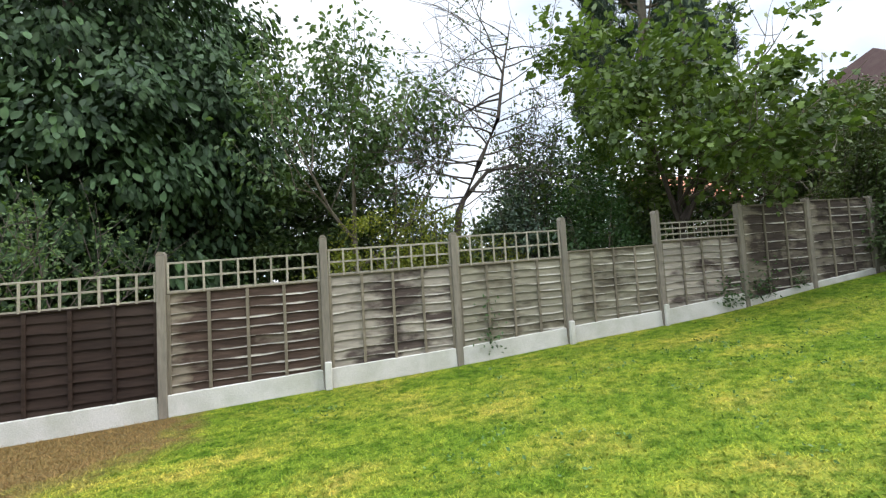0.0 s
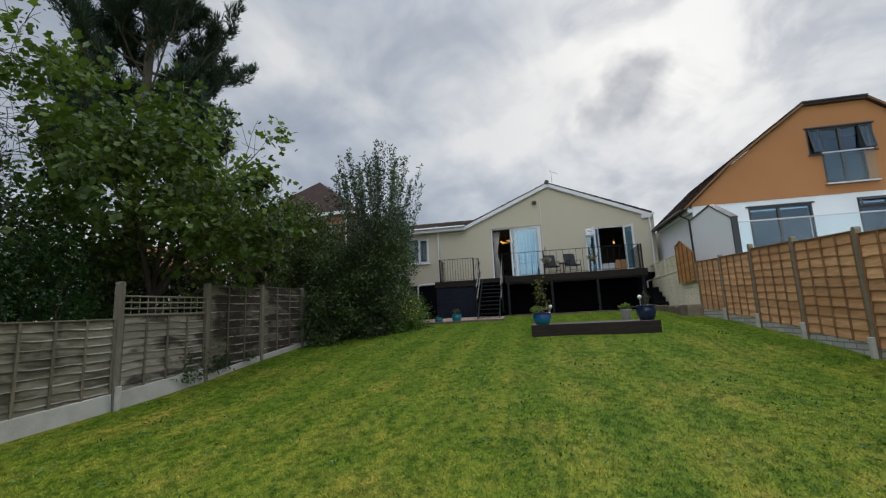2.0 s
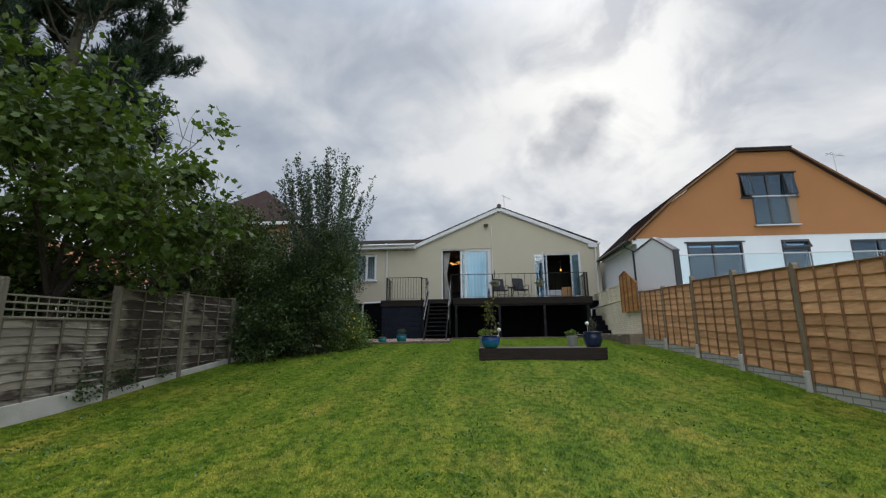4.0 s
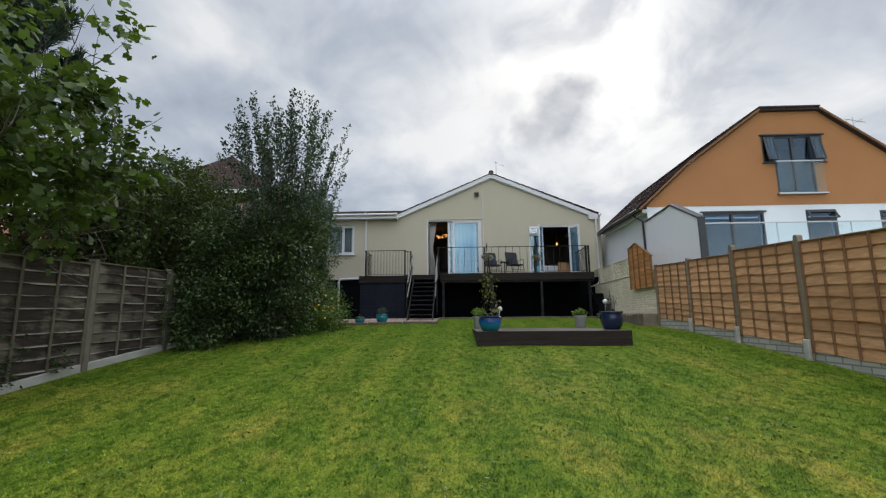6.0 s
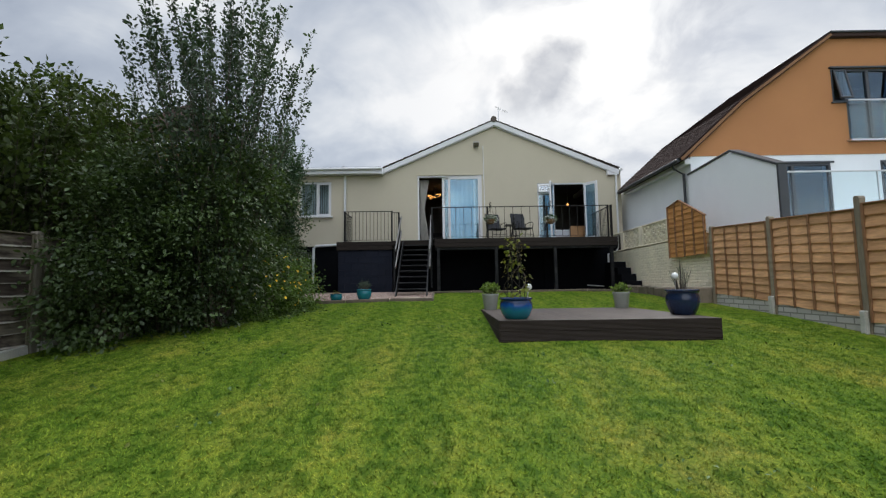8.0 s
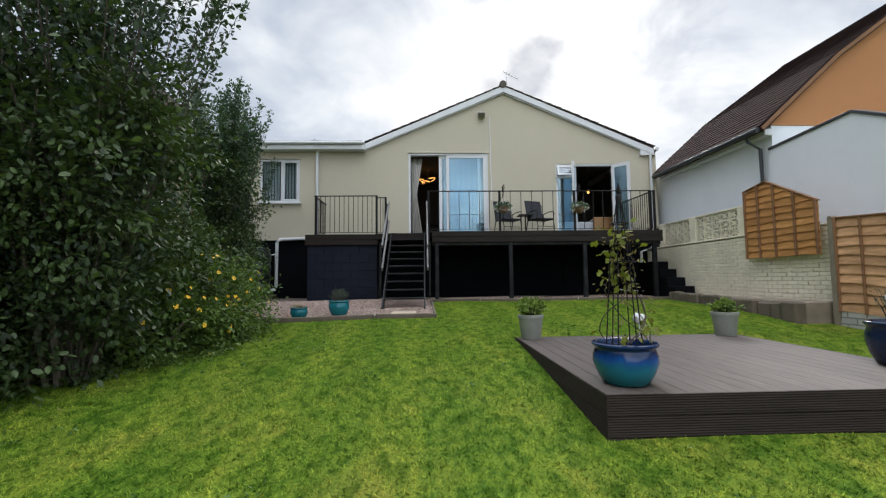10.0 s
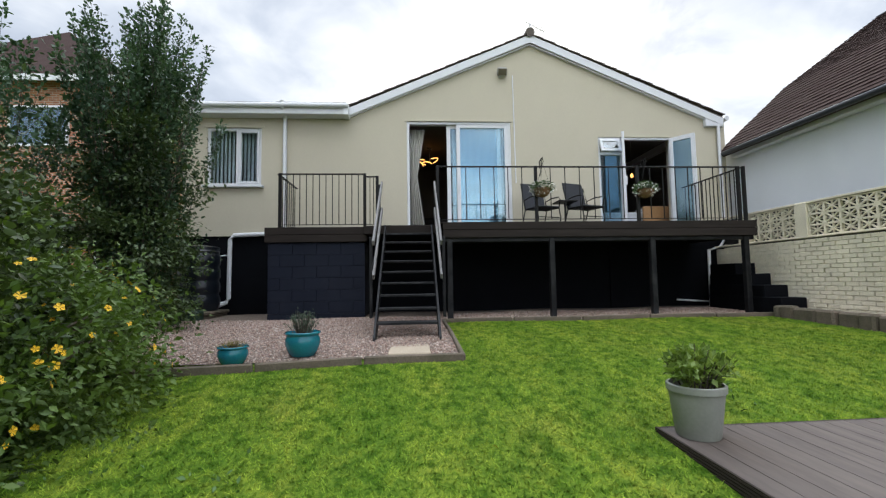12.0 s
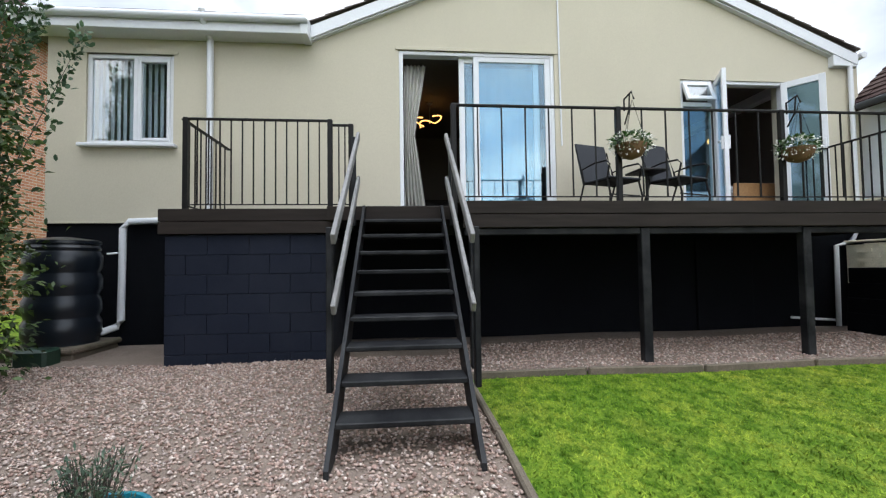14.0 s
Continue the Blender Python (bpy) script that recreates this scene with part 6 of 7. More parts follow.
# obelisk of thin black rods
ob2 = thing("obelisk", (*BP, PZ + 0.3), "tall slender black wire obelisk in the planter", "obelisk")
ztop = PZ + 0.30 + 1.17
for k in range(6):
    a = k * math.pi / 3 + 0.3
    base_p = (BP[0] + 0.135 * math.cos(a), BP[1] + 0.135 * math.sin(a), PZ + 0.24)
    part("rod", Shape().tube([base_p, (BP[0] + 0.085 * math.cos(a), BP[1] + 0.085 * math.sin(a), PZ + 0.90), (BP[0] + 0.018 * math.cos(a), BP[1] + 0.018 * math.sin(a), ztop - 0.08)], 0.005, 6), IRON, ob2)
for z, r in ((PZ + 0.92, 0.105), (PZ + 1.22, 0.065)):
    part("hoop", Shape().tube([(BP[0] + r * math.cos(i * math.pi / 8), BP[1] + r * math.sin(i * math.pi / 8), z) for i in range(17)], 0.005, 5), IRON, ob2)
part("finial", Shape().lathe([(0.022, ztop - 0.10), (0.026, ztop - 0.04), (0.012, ztop - 0.02), (0.018, ztop), (0.014, ztop + 0.03), (0.003, ztop + 0.07)], *BP, 12), IRON, ob2, smooth=True)


def globe_light(x, y, z0, z1, r, lean=(0.0, 0.0)):
    g = thing("solar_globe_light", (x, y, z0), "white crackle glass solar globe on a thin stake", "solar light", "solar globes")
    xe, ye = x + lean[0], y + lean[1]
    part("stake", Shape().tube([(x, y, z0), (xe, ye, z1)], 0.006, 6), STEEL, g)
    part("globe", Shape().lathe([(r * math.cos(a), z1 + r * math.sin(a)) for a in [radians(d) for d in range(-88, 90, 16)]], xe, ye, 18), GLOBE, g, smooth=True)


globe_light(12.78, 0.06, PZ + 0.3, 2.22, 0.05, (0.05, -0.03))
globe_light(12.90, -2.24, PZ + 0.3, 2.36, 0.05)

# ---- water butt ----
butt = thing("water_butt", (21.72, 6.55, 2.1), "black ribbed plastic water butt on a slab stand", "water butt")
wx, wy, wz, wr_ = 21.72, 6.55, gz(21.7, 6.5) + 0.16, 0.40
prof = [(wr_ * 0.93, 0)]
for i in range(4):
    b = 0.06 + i * 0.28
    prof += [(wr_ * 0.93, b), (wr_, b + 0.06), (wr_, b + 0.20), (wr_ * 0.93, b + 0.26)]
prof += [(wr_ * 0.96, 1.20), (wr_ * 0.90, 1.25)]
part("barrel", Shape().lathe([(a, wz + b) for a, b in prof], wx, wy, 32), BUTT_BLACK, butt, smooth=True)
part("lid", Shape().lathe([(wr_ * 0.95, wz + 1.25), (wr_ * 0.95, wz + 1.29), (wr_ * 0.8, wz + 1.31), (wr_ * 0.3, wz + 1.34)], wx, wy, 32), BUTT_BLACK, butt, smooth=True)
part("stand", Shape().box(wx - 0.42, wy - 0.42, 1.9, wx + 0.42, wy + 0.42, wz - 0.07, 0.02).box(wx - 0.45, wy - 0.45, wz - 0.07, wx + 0.45, wy + 0.45, wz, 0.02), CONCRETE_OLD, butt)
cad = thing("green_caddy", (21.1, 6.35, 2.0), "small dark green plastic trug on the gravel", "trug")
part("tub", Shape().box(20.98, 6.2, 1.98, 21.24, 6.55, 2.24, 0.03), surface("dark_green_plastic", (0.012, 0.035, 0.022), 0.4, None, 0.3, 5, 50), cad)

# ---- deck furniture ----
def garden_chair(x, y, rz):
    c = thing("garden_chair", (x, y, DZ), "black metal garden chair with a charcoal sling seat", "chair", "chairs on the deck")
    m = pose(x, y, DZ, 0, 0, rz)

    def pt(*p):
        return m @ Vector(p)

    part("seat", Shape().box(-0.265, -0.27, 0.40, 0.265, 0.24, 0.43, 0.01, m), FABRIC, c)
    bk = m @ pose(0, 0.23, 0.40, -14, 0, 0)
    part("backrest", Shape().box(-0.265, -0.014, 0.0, 0.265, 0.014, 0.62, 0.01, bk), FABRIC, c)
    for s in (-1, 1):
        part("arm_frame", Shape().tube([pt(s * 0.27, 0.34, 0.90), pt(s * 0.27, 0.24, 0.60), pt(s * 0.27, 0.0, 0.64), pt(s * 0.27, -0.22, 0.63), pt(s * 0.27, -0.27, 0.58), pt(s * 0.27, -0.22, 0.40), pt(s * 0.27, -0.27, 0.20), pt(s * 0.27, -0.25, 0.0)], 0.013, 8), IRON, c, smooth=True)
        part("rear_leg", Shape().tube([pt(s * 0.27, 0.24, 0.60), pt(s * 0.27, 0.20, 0.40), pt(s * 0.27, 0.30, 0.15), pt(s * 0.27, 0.34, 0.0)], 0.013, 8), IRON, c, smooth=True)
        part("side_rail", Shape().tube([pt(s * 0.25, -0.24, 0.40), pt(s * 0.25, 0.22, 0.40)], 0.012, 8), IRON, c)
    part("stretcher", Shape().tube([pt(-0.26, -0.24, 0.20), pt(0.26, -0.24, 0.20)], 0.01, 6), IRON, c)
    return c


garden_chair(21.3, -0.52, -72)
garden_chair(21.25, -1.42, -70)
tb = thing("side_table", (21.25, -1.0, DZ), "small dark side table between the chairs", "table")
part("tabletop", Shape().box(21.05, -1.2, DZ + 0.52, 21.45, -0.8, DZ + 0.55, 0.008), IRON, tb)
part("column", Shape().tube([(21.25, -1.0, DZ), (21.25, -1.0, DZ + 0.52)], 0.02, 8), IRON, tb)
part("foot", Shape().lathe([(0.16, DZ), (0.16, DZ + 0.015), (0.03, DZ + 0.03)], 21.25, -1.0, 18), IRON, tb)


def basket(x, y, z):
    b = thing("hanging_basket", (x, y, z), "wicker hanging basket of white and green trailing flowers", "hanging basket", "hanging baskets")
    part("bracket", Shape().tube([(x + 0.07, y, DZ + 1.0), (x + 0.07, y, DZ + 1.13), (x - 0.05, y - 0.02, DZ + 1.17), (x - 0.08, y - 0.03, DZ + 1.08)], 0.011, 6).tube([(x + 0.07, y, DZ + 0.85), (x - 0.03, y, DZ + 0.98), (x - 0.05, y, DZ + 1.15)], 0.009, 6), IRON, b)
    part("basket_bowl", Shape().lathe([(0.02, z - 0.14), (0.10, z - 0.11), (0.15, z - 0.04), (0.165, z + 0.02), (0.15, z + 0.02), (0.12, z - 0.03)], x - 0.05, y, 18), WICKER, b, smooth=True)
    for a in (0, 2.1, 4.2):
        part("chain", Shape().tube([(x - 0.05 + 0.155 * math.cos(a), y + 0.155 * math.sin(a), z), (x - 0.06, y - 0.02, DZ + 1.08)], 0.003, 4), IRON, b)
    return b


BASKETS = [basket(20.22, -0.20, 4.36), basket(20.22, -2.14, 4.34)]

# ---- plants ----
RNG = np.random.default_rng(7)


def fast_mesh(name, verts, faces, mat):
    """A mesh from arrays: verts (n, 3), faces (m, k)."""
    me = bpy.data.meshes.new(name)
    n, (m, k) = len(verts), faces.shape
    me.vertices.add(n)
    me.vertices.foreach_set("co", np.ascontiguousarray(verts, np.float32).ravel())
    me.loops.add(m * k)
    me.loops.foreach_set("vertex_index", np.ascontiguousarray(faces, np.int32).ravel())
    me.polygons.add(m)
    me.polygons.foreach_set("loop_start", np.arange(0, m * k, k, dtype=np.int32))
    me.update(calc_edges=True)
    me.materials.append(mat)
    return me


def unit(v):
    return v / np.maximum(np.linalg.norm(v, axis=1, keepdims=True), 1e-6)


# leaf outlines: along the blade, across it, and folded up from it; triangles
OVAL = (np.array([(0, 0, 0), (0.45, 0.27, 0.07), (1, 0, -0.06), (0.45, -0.27, 0.07)], float), np.array([(0, 2, 1), (0, 3, 2)]))
ROUND = (np.array([(0, 0, 0), (0.28, 0.25, 0.05), (0.72, 0.24, 0.03), (1, 0, -0.06), (0.72, -0.24, 0.03), (0.28, -0.25, 0.05)], float), np.array([(0, 3, 1), (1, 3, 2), (0, 4, 3), (0, 5, 4)]))
NARROW = (np.array([(0, 0, 0), (0.5, 0.11, 0.02), (1, 0, -0.04), (0.5, -0.11, 0.02)], float), np.array([(0, 2, 1), (0, 3, 2)]))
LOBED = (np.array([(0, 0, 0), (0.20, 0.48, 0.06), (0.52, 0.26, 0.04), (0.78, 0.40, -0.02), (1.0, 0, -0.12), (0.78, -0.40, -0.02), (0.52, -0.26, 0.04), (0.20, -0.48, 0.06)], float), np.array([(0, 2, 1), (0, 4, 2), (2, 4, 3), (0, 6, 4), (4, 6, 5), (0, 7, 6)]))
SPRAY = (np.array([(0, 0, 0), (0.35, 0.20, 0.03), (0.75, 0.24, -0.05), (1, 0.05, -0.18), (0.8, -0.2, -0.06), (0.4, -0.22, 0.03)], float), np.array([(0, 2, 1), (0, 3, 2), (0, 4, 3), (0, 5, 4)]))
NEEDLES = (np.array([(0, 0.07, 0), (1, 0.28, 0.1), (0, -0.07, 0), (1, -0.28, 0.1), (0, 0, 0.07), (1.05, 0, 0.32), (0, 0, -0.07), (1.1, 0.05, -0.1)], float), np.array([(0, 1, 2), (2, 3, 0), (4, 5, 6), (6, 7, 4)]))


def leaf_mesh(name, pos, axis, size, template, mat, droop=0.0, spread=0.8):
    """One leaf for each position, along its axis with some spread."""
    n = len(pos)
    tv, tf = template
    ax = unit(np.asarray(axis, float) + RNG.normal(0, spread, (n, 3)) + np.array((0, 0, -droop)))
    up = unit(RNG.normal(0, 0.6, (n, 3)) + np.array((0, 0, 1.0)))
    side = unit(np.cross(up, ax))
    nor = np.cross(ax, side)
    s = (np.asarray(size) * RNG.uniform(0.65, 1.25, n))[:, None, None]
    v = np.asarray(pos)[:, None, :] + s * (tv[None, :, 0:1] * ax[:, None, :] + tv[None, :, 1:2] * side[:, None, :] + tv[None, :, 2:3] * nor[:, None, :])
    f = tf[None] + (np.arange(n) * len(tv))[:, None, None]
    return fast_mesh(name, v.reshape(-1, 3), f.reshape(-1, 3), mat)


def mesh_part(name, me, parent, label="", kind=""):
    o = ORIGIN[parent]
    me.transform(Matrix.Translation(-o))
    ob = new(name, me)
    ob.parent = parent
    ORIGIN[ob] = o
    return tagged(ob, label, kind=kind)


def limbs(shape, tips, p, d, length, r, depth, rnd, bend=0.25, split=(2, 4), shrink=0.68, rise=0.15, spread=0.75, steps=4, keep=0):
    """Grow a limb and its branches; tips gather points and directions along the last shoots."""
    pts, rad = [p.copy()], [r]
    cur, dirn = p.copy(), d.normalized()
    for i in range(steps):
        dirn = (dirn + Vector((rnd.uniform(-1, 1), rnd.uniform(-1, 1), rnd.uniform(-1, 1))) * bend + Vector((0, 0, rise))).normalized()
        cur = cur + dirn * (length / steps)
        pts.append(cur.copy())
        rad.append(r * (1 - 0.55 * (i + 1) / steps))
        if depth <= keep:
            tips.append((cur.copy(), dirn.copy(), depth))
    shape.tube(pts, rad, 6 if r > 0.03 else (4 if r > 0.012 else 3), cap=False)
    if depth <= 0:
        return
    for k in range(rnd.randint(*split)):
        t = rnd.uniform(0.35, 1.0)
        i = min(int(t * steps), steps - 1)
        q = pts[i].lerp(pts[i + 1], t * steps - i)
        side = Vector((rnd.uniform(-1, 1), rnd.uniform(-1, 1), rnd.uniform(-0.5, 0.8))).normalized()
        nd = (dirn * (1 - spread) + side * spread).normalized()
        limbs(shape, tips, q, nd, length * shrink * rnd.uniform(0.75, 1.2), max(rad[i] * 0.62, 0.008), depth - 1, rnd, bend, split, shrink, rise, spread, steps, keep)
    limbs(shape, tips, pts[-1], dirn, length * shrink, max(rad[-1], 0.007), depth - 1, rnd, bend, split, shrink, rise, spread, steps, keep)


def around(tips, per, radius, flat=1.0):
    """Leaf places scattered round the tips, and their outward axes."""
    p = np.array([t[0] for t in tips])
    d = np.array([t[1] for t in tips])
    idx = RNG.integers(0, len(p), int(per * len(p)))
    off = RNG.normal(0, radius, (len(idx), 3)) * np.array((1, 1, flat))
    return p[idx] + off, unit(d[idx] * 0.6 + off / max(radius, 1e-3) * 0.4)


def clumps(blobs, n, clump_n, clump_r, fill=0.35, lump=0.12, bottom=-0.6):
    """Leaf places in clumps over the skins of ellipsoids (x, y, z, rx, ry, rz), with some inside."""
    vol = np.array([b[3] * b[4] + b[4] * b[5] + b[3] * b[5] for b in blobs])
    vol = vol / vol.sum()
    pos, axs = [], []
    for b, share in zip(blobs, vol):
        k = max(4, int(clump_n * share))
        d = unit(RNG.normal(0, 1, (k, 3)))
        d = d[d[:, 2] > bottom]
        rr = 1 + RNG.normal(0, lump, (len(d), 1)) - RNG.random((len(d), 1)) ** 2 * fill
        c = np.array(b[:3]) + d * rr * np.array(b[3:])
        m = max(10, int(n * share))
        idx = RNG.integers(0, len(c), m)
        off = RNG.normal(0, 1, (m, 3)) * clump_r * np.array((1, 1, 0.75))
        pos.append(c[idx] + off)
        axs.append(unit(d[idx] + off / clump_r * 0.5))
    return np.vstack(pos), np.vstack(axs)


def tree(name, x, y, label, seed, height, r, depth, lean=(0, 0), cat="tree", bark=None, first=0.3, **kw):
    g = gz(x, y)
    t = thing(name, (x, y, g), label, cat)
    sh, tips, rnd = Shape(), [], random.Random(seed)
    limbs(sh, tips, Vector((x, y, g - 0.1)), Vector((lean[0], lean[1], 1)), height * first, r, depth, rnd, **kw)
    me = sh.mesh("trunk", bark or BARK, (x, y, g), True)
    ob = new("trunk", me)
    ob.parent = t
    ORIGIN[ob] = ORIGIN[t]
    return t, tips


# dark cypress by the start of the walk
cy = thing("cypress_tree", (-4.3, 12.3, gz(-4, 12)), "tall dense dark green cypress beyond the fence", "tree")
part("trunk", Shape().tube([(-4.3, 12.3, 0), (-4.3, 12.3, 6), (-4.2, 12.2, 12)], [0.3, 0.2, 0.05], 9), BARK, cy, smooth=True)
pos, ax = clumps([(-4.5, 12.4, 3.0, 4.0, 3.2, 3.0), (-4.2, 12.5, 7.0, 3.8, 3.2, 3.6), (-4.0, 12.4, 10.5, 3.0, 2.8, 3.6), (-1.6, 11.4, 4.6, 1.9, 1.5, 2.6), (-6.8, 10.6, 4.0, 2.4, 2.0, 3.0), (-1.2, 10.9, 3.6, 1.5, 1.0, 1.6), (-3.4, 9.9, 4.2, 2.2, 1.2, 1.7)], 86000, 900, 0.28, 0.30, 0.12, -1)
mesh_part("crown", leaf_mesh("crown", pos, ax, 0.215, SPRAY, LEAF_DARK, 1.2, 0.30), cy)
hw = thing("hawthorn_bush", (-3.2, 8.3, gz(-3, 8)), "loose hawthorn sprays rising over the fence", "shrub")
sh, tips, rnd = Shape(), [], random.Random(4)
for k in range(5):
    limbs(sh, tips, Vector((-3.4 + 0.35 * k, 8.3, 0.3)), Vector((rnd.uniform(-0.2, 0.2), -0.12, 1)), 1.6, 0.025, 2, rnd, 0.2, (2, 3), 0.7, 0.1, 0.6, 4, 1)
part("branchwork", sh, TWIG, hw)
pos, ax = around(tips, 7, 0.10)
mesh_part("crown", leaf_mesh("crown", pos, ax, 0.075, OVAL, LEAF_TREE, 0.3), hw)

# plum tree behind the first panels
t, tips = tree("plum_tree", 1.72, 9.4, "slender plum tree with drooping green leaves", 12, 7.6, 0.12, 4, (0.05, 0), first=0.30, bend=0.16, split=(2, 3), shrink=0.74, rise=0.16, spread=0.5, keep=1)
tips = [q for q in tips if q[0].z > 2.4 and q[0].x < 3.6]
pos, ax = around(tips, 5600 / max(1, len(tips)), 0.18)
mesh_part("crown", leaf_mesh("crown", pos, ax, 0.135, OVAL, LEAF_TREE, 1.2, 0.5), t)

# nearly bare old tree leaning towards the house
bare = thing("bare_tree", (3.4, 9.2, gz(3.4, 9.2)), "old half-dead tree of bare dark twigs with sparse leaves", "tree")
sh, tips, rnd = Shape(), [], random.Random(31)
LEAN = [Vector(p) for p in ((3.35, 9.2, 0.3), (3.72, 9.2, 3.2), (4.25, 9.2, 4.25), (4.72, 9.15, 5.2), (4.9, 9.1, 6.3), (5.15, 9.1, 7.4))]
sh.tube(LEAN, [0.10, 0.075, 0.062, 0.045, 0.028, 0.010], 8, cap=False)
LOW = [Vector(p) for p in ((3.8, 9.25, 3.4), (4.5, 9.4, 4.1), (5.2, 9.5, 4.3), (6.0, 9.5, 3.7))]
sh.tube(LOW, [0.05, 0.042, 0.03, 0.015], 7, cap=False)
for k in range(30):
    u = 1.05 + 3.7 * k / 30
    i = int(u)
    q = LEAN[i].lerp(LEAN[i + 1], u - i)
    a = -1 if k % 3 else 1
    d = Vector((a * rnd.uniform(0.5, 1.0), rnd.uniform(-0.6, 0.6), rnd.uniform(-0.1, 0.6)))
    limbs(sh, tips, q, d, rnd.uniform(0.9, 1.5), rnd.uniform(0.014, 0.026), 2, rnd, 0.20, (2, 4), 0.72, -0.03, 0.55, 5, 1)
for k in range(8):
    q = LOW[1 + k % 2].lerp(LOW[2 + k % 2], rnd.random())
    limbs(sh, tips, q, Vector((rnd.uniform(-0.4, 0.9), rnd.uniform(-0.5, 0.5), rnd.uniform(-0.3, 0.8))), 0.9, 0.014, 2, rnd, 0.22, (2, 3), 0.7, 0.0, 0.6, 4, 1)
part("trunk", sh, TWIG, bare, smooth=True)
top = [q for q in tips if q[0].z > 3.0 and q[0].x > 3.6]
pos, ax = around(top, 1500 / max(1, len(top)), 0.07)
mesh_part("leaves", leaf_mesh("leaves", pos, ax, 0.085, OVAL, LEAF_BUSH, 0.4), bare)

# undergrowth behind the fence
def shrub(name, label, blobs, n, clump_n, clump_r, size, mat, template=OVAL, cat="shrub", fill=0.4, lump=0.14, droop=0.3, bottom=-0.8, stems=6):
    cx, cyy = np.mean([b[0] for b in blobs]), np.mean([b[1] for b in blobs])
    g = gz(cx, cyy)
    t = thing(name, (cx, cyy, g), label, cat)
    sh, rnd = Shape(), random.Random(int(cx * 100) + n)
    for b in blobs:
        for k in range(stems):
            a = rnd.uniform(0, 6.3)
            e = Vector((b[0] + 0.6 * b[3] * math.cos(a), b[1] + 0.6 * b[4] * math.sin(a), b[2] + rnd.uniform(0.1, 0.7) * b[5]))
            s0 = Vector((b[0] + rnd.uniform(-0.2, 0.2), b[1] + rnd.uniform(-0.2, 0.2), gz(b[0], b[1]) - 0.05))
            mid = s0.lerp(e, 0.5) + Vector((rnd.uniform(-0.15, 0.15), rnd.uniform(-0.15, 0.15), 0.15))
            sh.tube([s0, mid, e], [0.03, 0.02, 0.006], 5, cap=False)
    part("branchwork", sh, BARK, t)
    pos, ax = clumps(blobs, n, clump_n, clump_r, fill, lump, bottom)
    pos[:, 2] = np.maximum(pos[:, 2], ground_z(pos[:, 0], pos[:, 1]) + 0.02)
    mesh_part("foliage", leaf_mesh("foliage", pos, ax, size, template, mat, droop), t)
    return t


shrub("golden_privet", "golden yellow-green privet bushes behind the trellis", [(1.9, 8.6, 2.1, 1.0, 0.6, 0.85), (2.8, 8.7, 2.5, 0.7, 0.6, 0.9), (4.0, 8.8, 1.9, 1.0, 0.6, 0.75)], 7500, 170, 0.12, 0.07, LEAF_YELLOW)
shrub("dark_laurel", "dark green laurel undergrowth behind the fence", [(-2.8, 11.2, 1.6, 1.8, 0.9, 1.6), (-0.4, 11.0, 2.2, 1.5, 0.9, 1.9), (0.9, 10.6, 2.8, 1.3, 0.9, 1.9), (1.5, 11.3, 3.5, 1.3, 0.9, 2.0), (2.3, 10.7, 2.2, 1.3, 0.9, 1.6), (3.6, 10.4, 1.6, 1.3, 0.9, 1.25), (5.0, 9.9, 1.7, 1.3, 0.8, 1.35), (7.6, 9.6, 2.2, 1.4, 0.8, 1.5), (9.6, 9.4, 2.2, 1.3, 0.8, 1.5), (11.2, 8.8, 2.2, 1.2, 0.7, 1.4)], 52000, 760, 0.17, 0.14, LEAF_BUSH)
shrub("ivy_shrub", "dense upright ivy-clad shrub behind the fence", [(6.35, 8.5, 2.2, 0.85, 0.75, 1.9), (6.9, 8.9, 1.9, 0.7, 0.6, 1.5)], 12000, 230, 0.13, 0.075, LEAF_IVY)
shrub("grey_conifer_shrub", "feathery grey-green conifer shrub behind the fence", [(5.3, 9.6, 2.6, 0.8, 0.8, 1.5), (6.4, 10.6, 3.6, 1.1, 1.0, 1.6)], 7000, 170, 0.2, 0.12, LEAF_GREY, SPRAY, lump=0.2, fill=0.6)
shrub("laburnum_bush", "bright yellow-green bush glimpsed between the trunks", [(8.8, 11.6, 3.1, 0.8, 0.6, 0.8)], 2500, 50, 0.15, 0.08, LEAF_YELLOW)

far_blobs = [(-9 + 2.6 * k, 15.5 + 0.6 * (k % 3), 2.0 + 0.3 * (k % 2), 1.9, 1.0, 2.0 + 0.4 * (k % 3)) for k in range(10)]
shrub("boundary_hedge", "rough dark hedge along the far side of the next garden", far_blobs, 26000, 420, 0.25, 0.22, LEAF_BUSH, stems=3)

# big-leaved maple overhanging the fence
t, tips = tree("maple_tree", 8.7, 8.55, "spreading maple with large light green lobed leaves", 5, 7.2, 0.13, 4, (0.02, -0.1), first=0.32, bend=0.22, split=(3, 4), shrink=0.70, rise=0.05, spread=0.72, keep=1)
tips = [q for q in tips if 2.7 < q[0].z < 7.2 and q[0].y > 5.3 and q[0].x < 9.2]
pos, ax = around(tips, 4700 / max(1, len(tips)), 0.18)
p2, a2 = clumps([(7.9, 7.5, 5.5, 2.0, 1.9, 2.0), (8.7, 6.4, 5.2, 0.9, 0.9, 1.2), (7.7, 6.2, 3.7, 0.8, 0.85, 0.8), (6.9, 7.7, 5.0, 1.5, 1.2, 1.7), (9.3, 7.6, 4.3, 0.9, 1.0, 1.0)], 5600, 130, 0.20, 0.8, 0.26, -0.7)
pos, ax = np.vstack([pos, p2]), np.vstack([ax, a2])
sh, rnd = Shape(), random.Random(8)
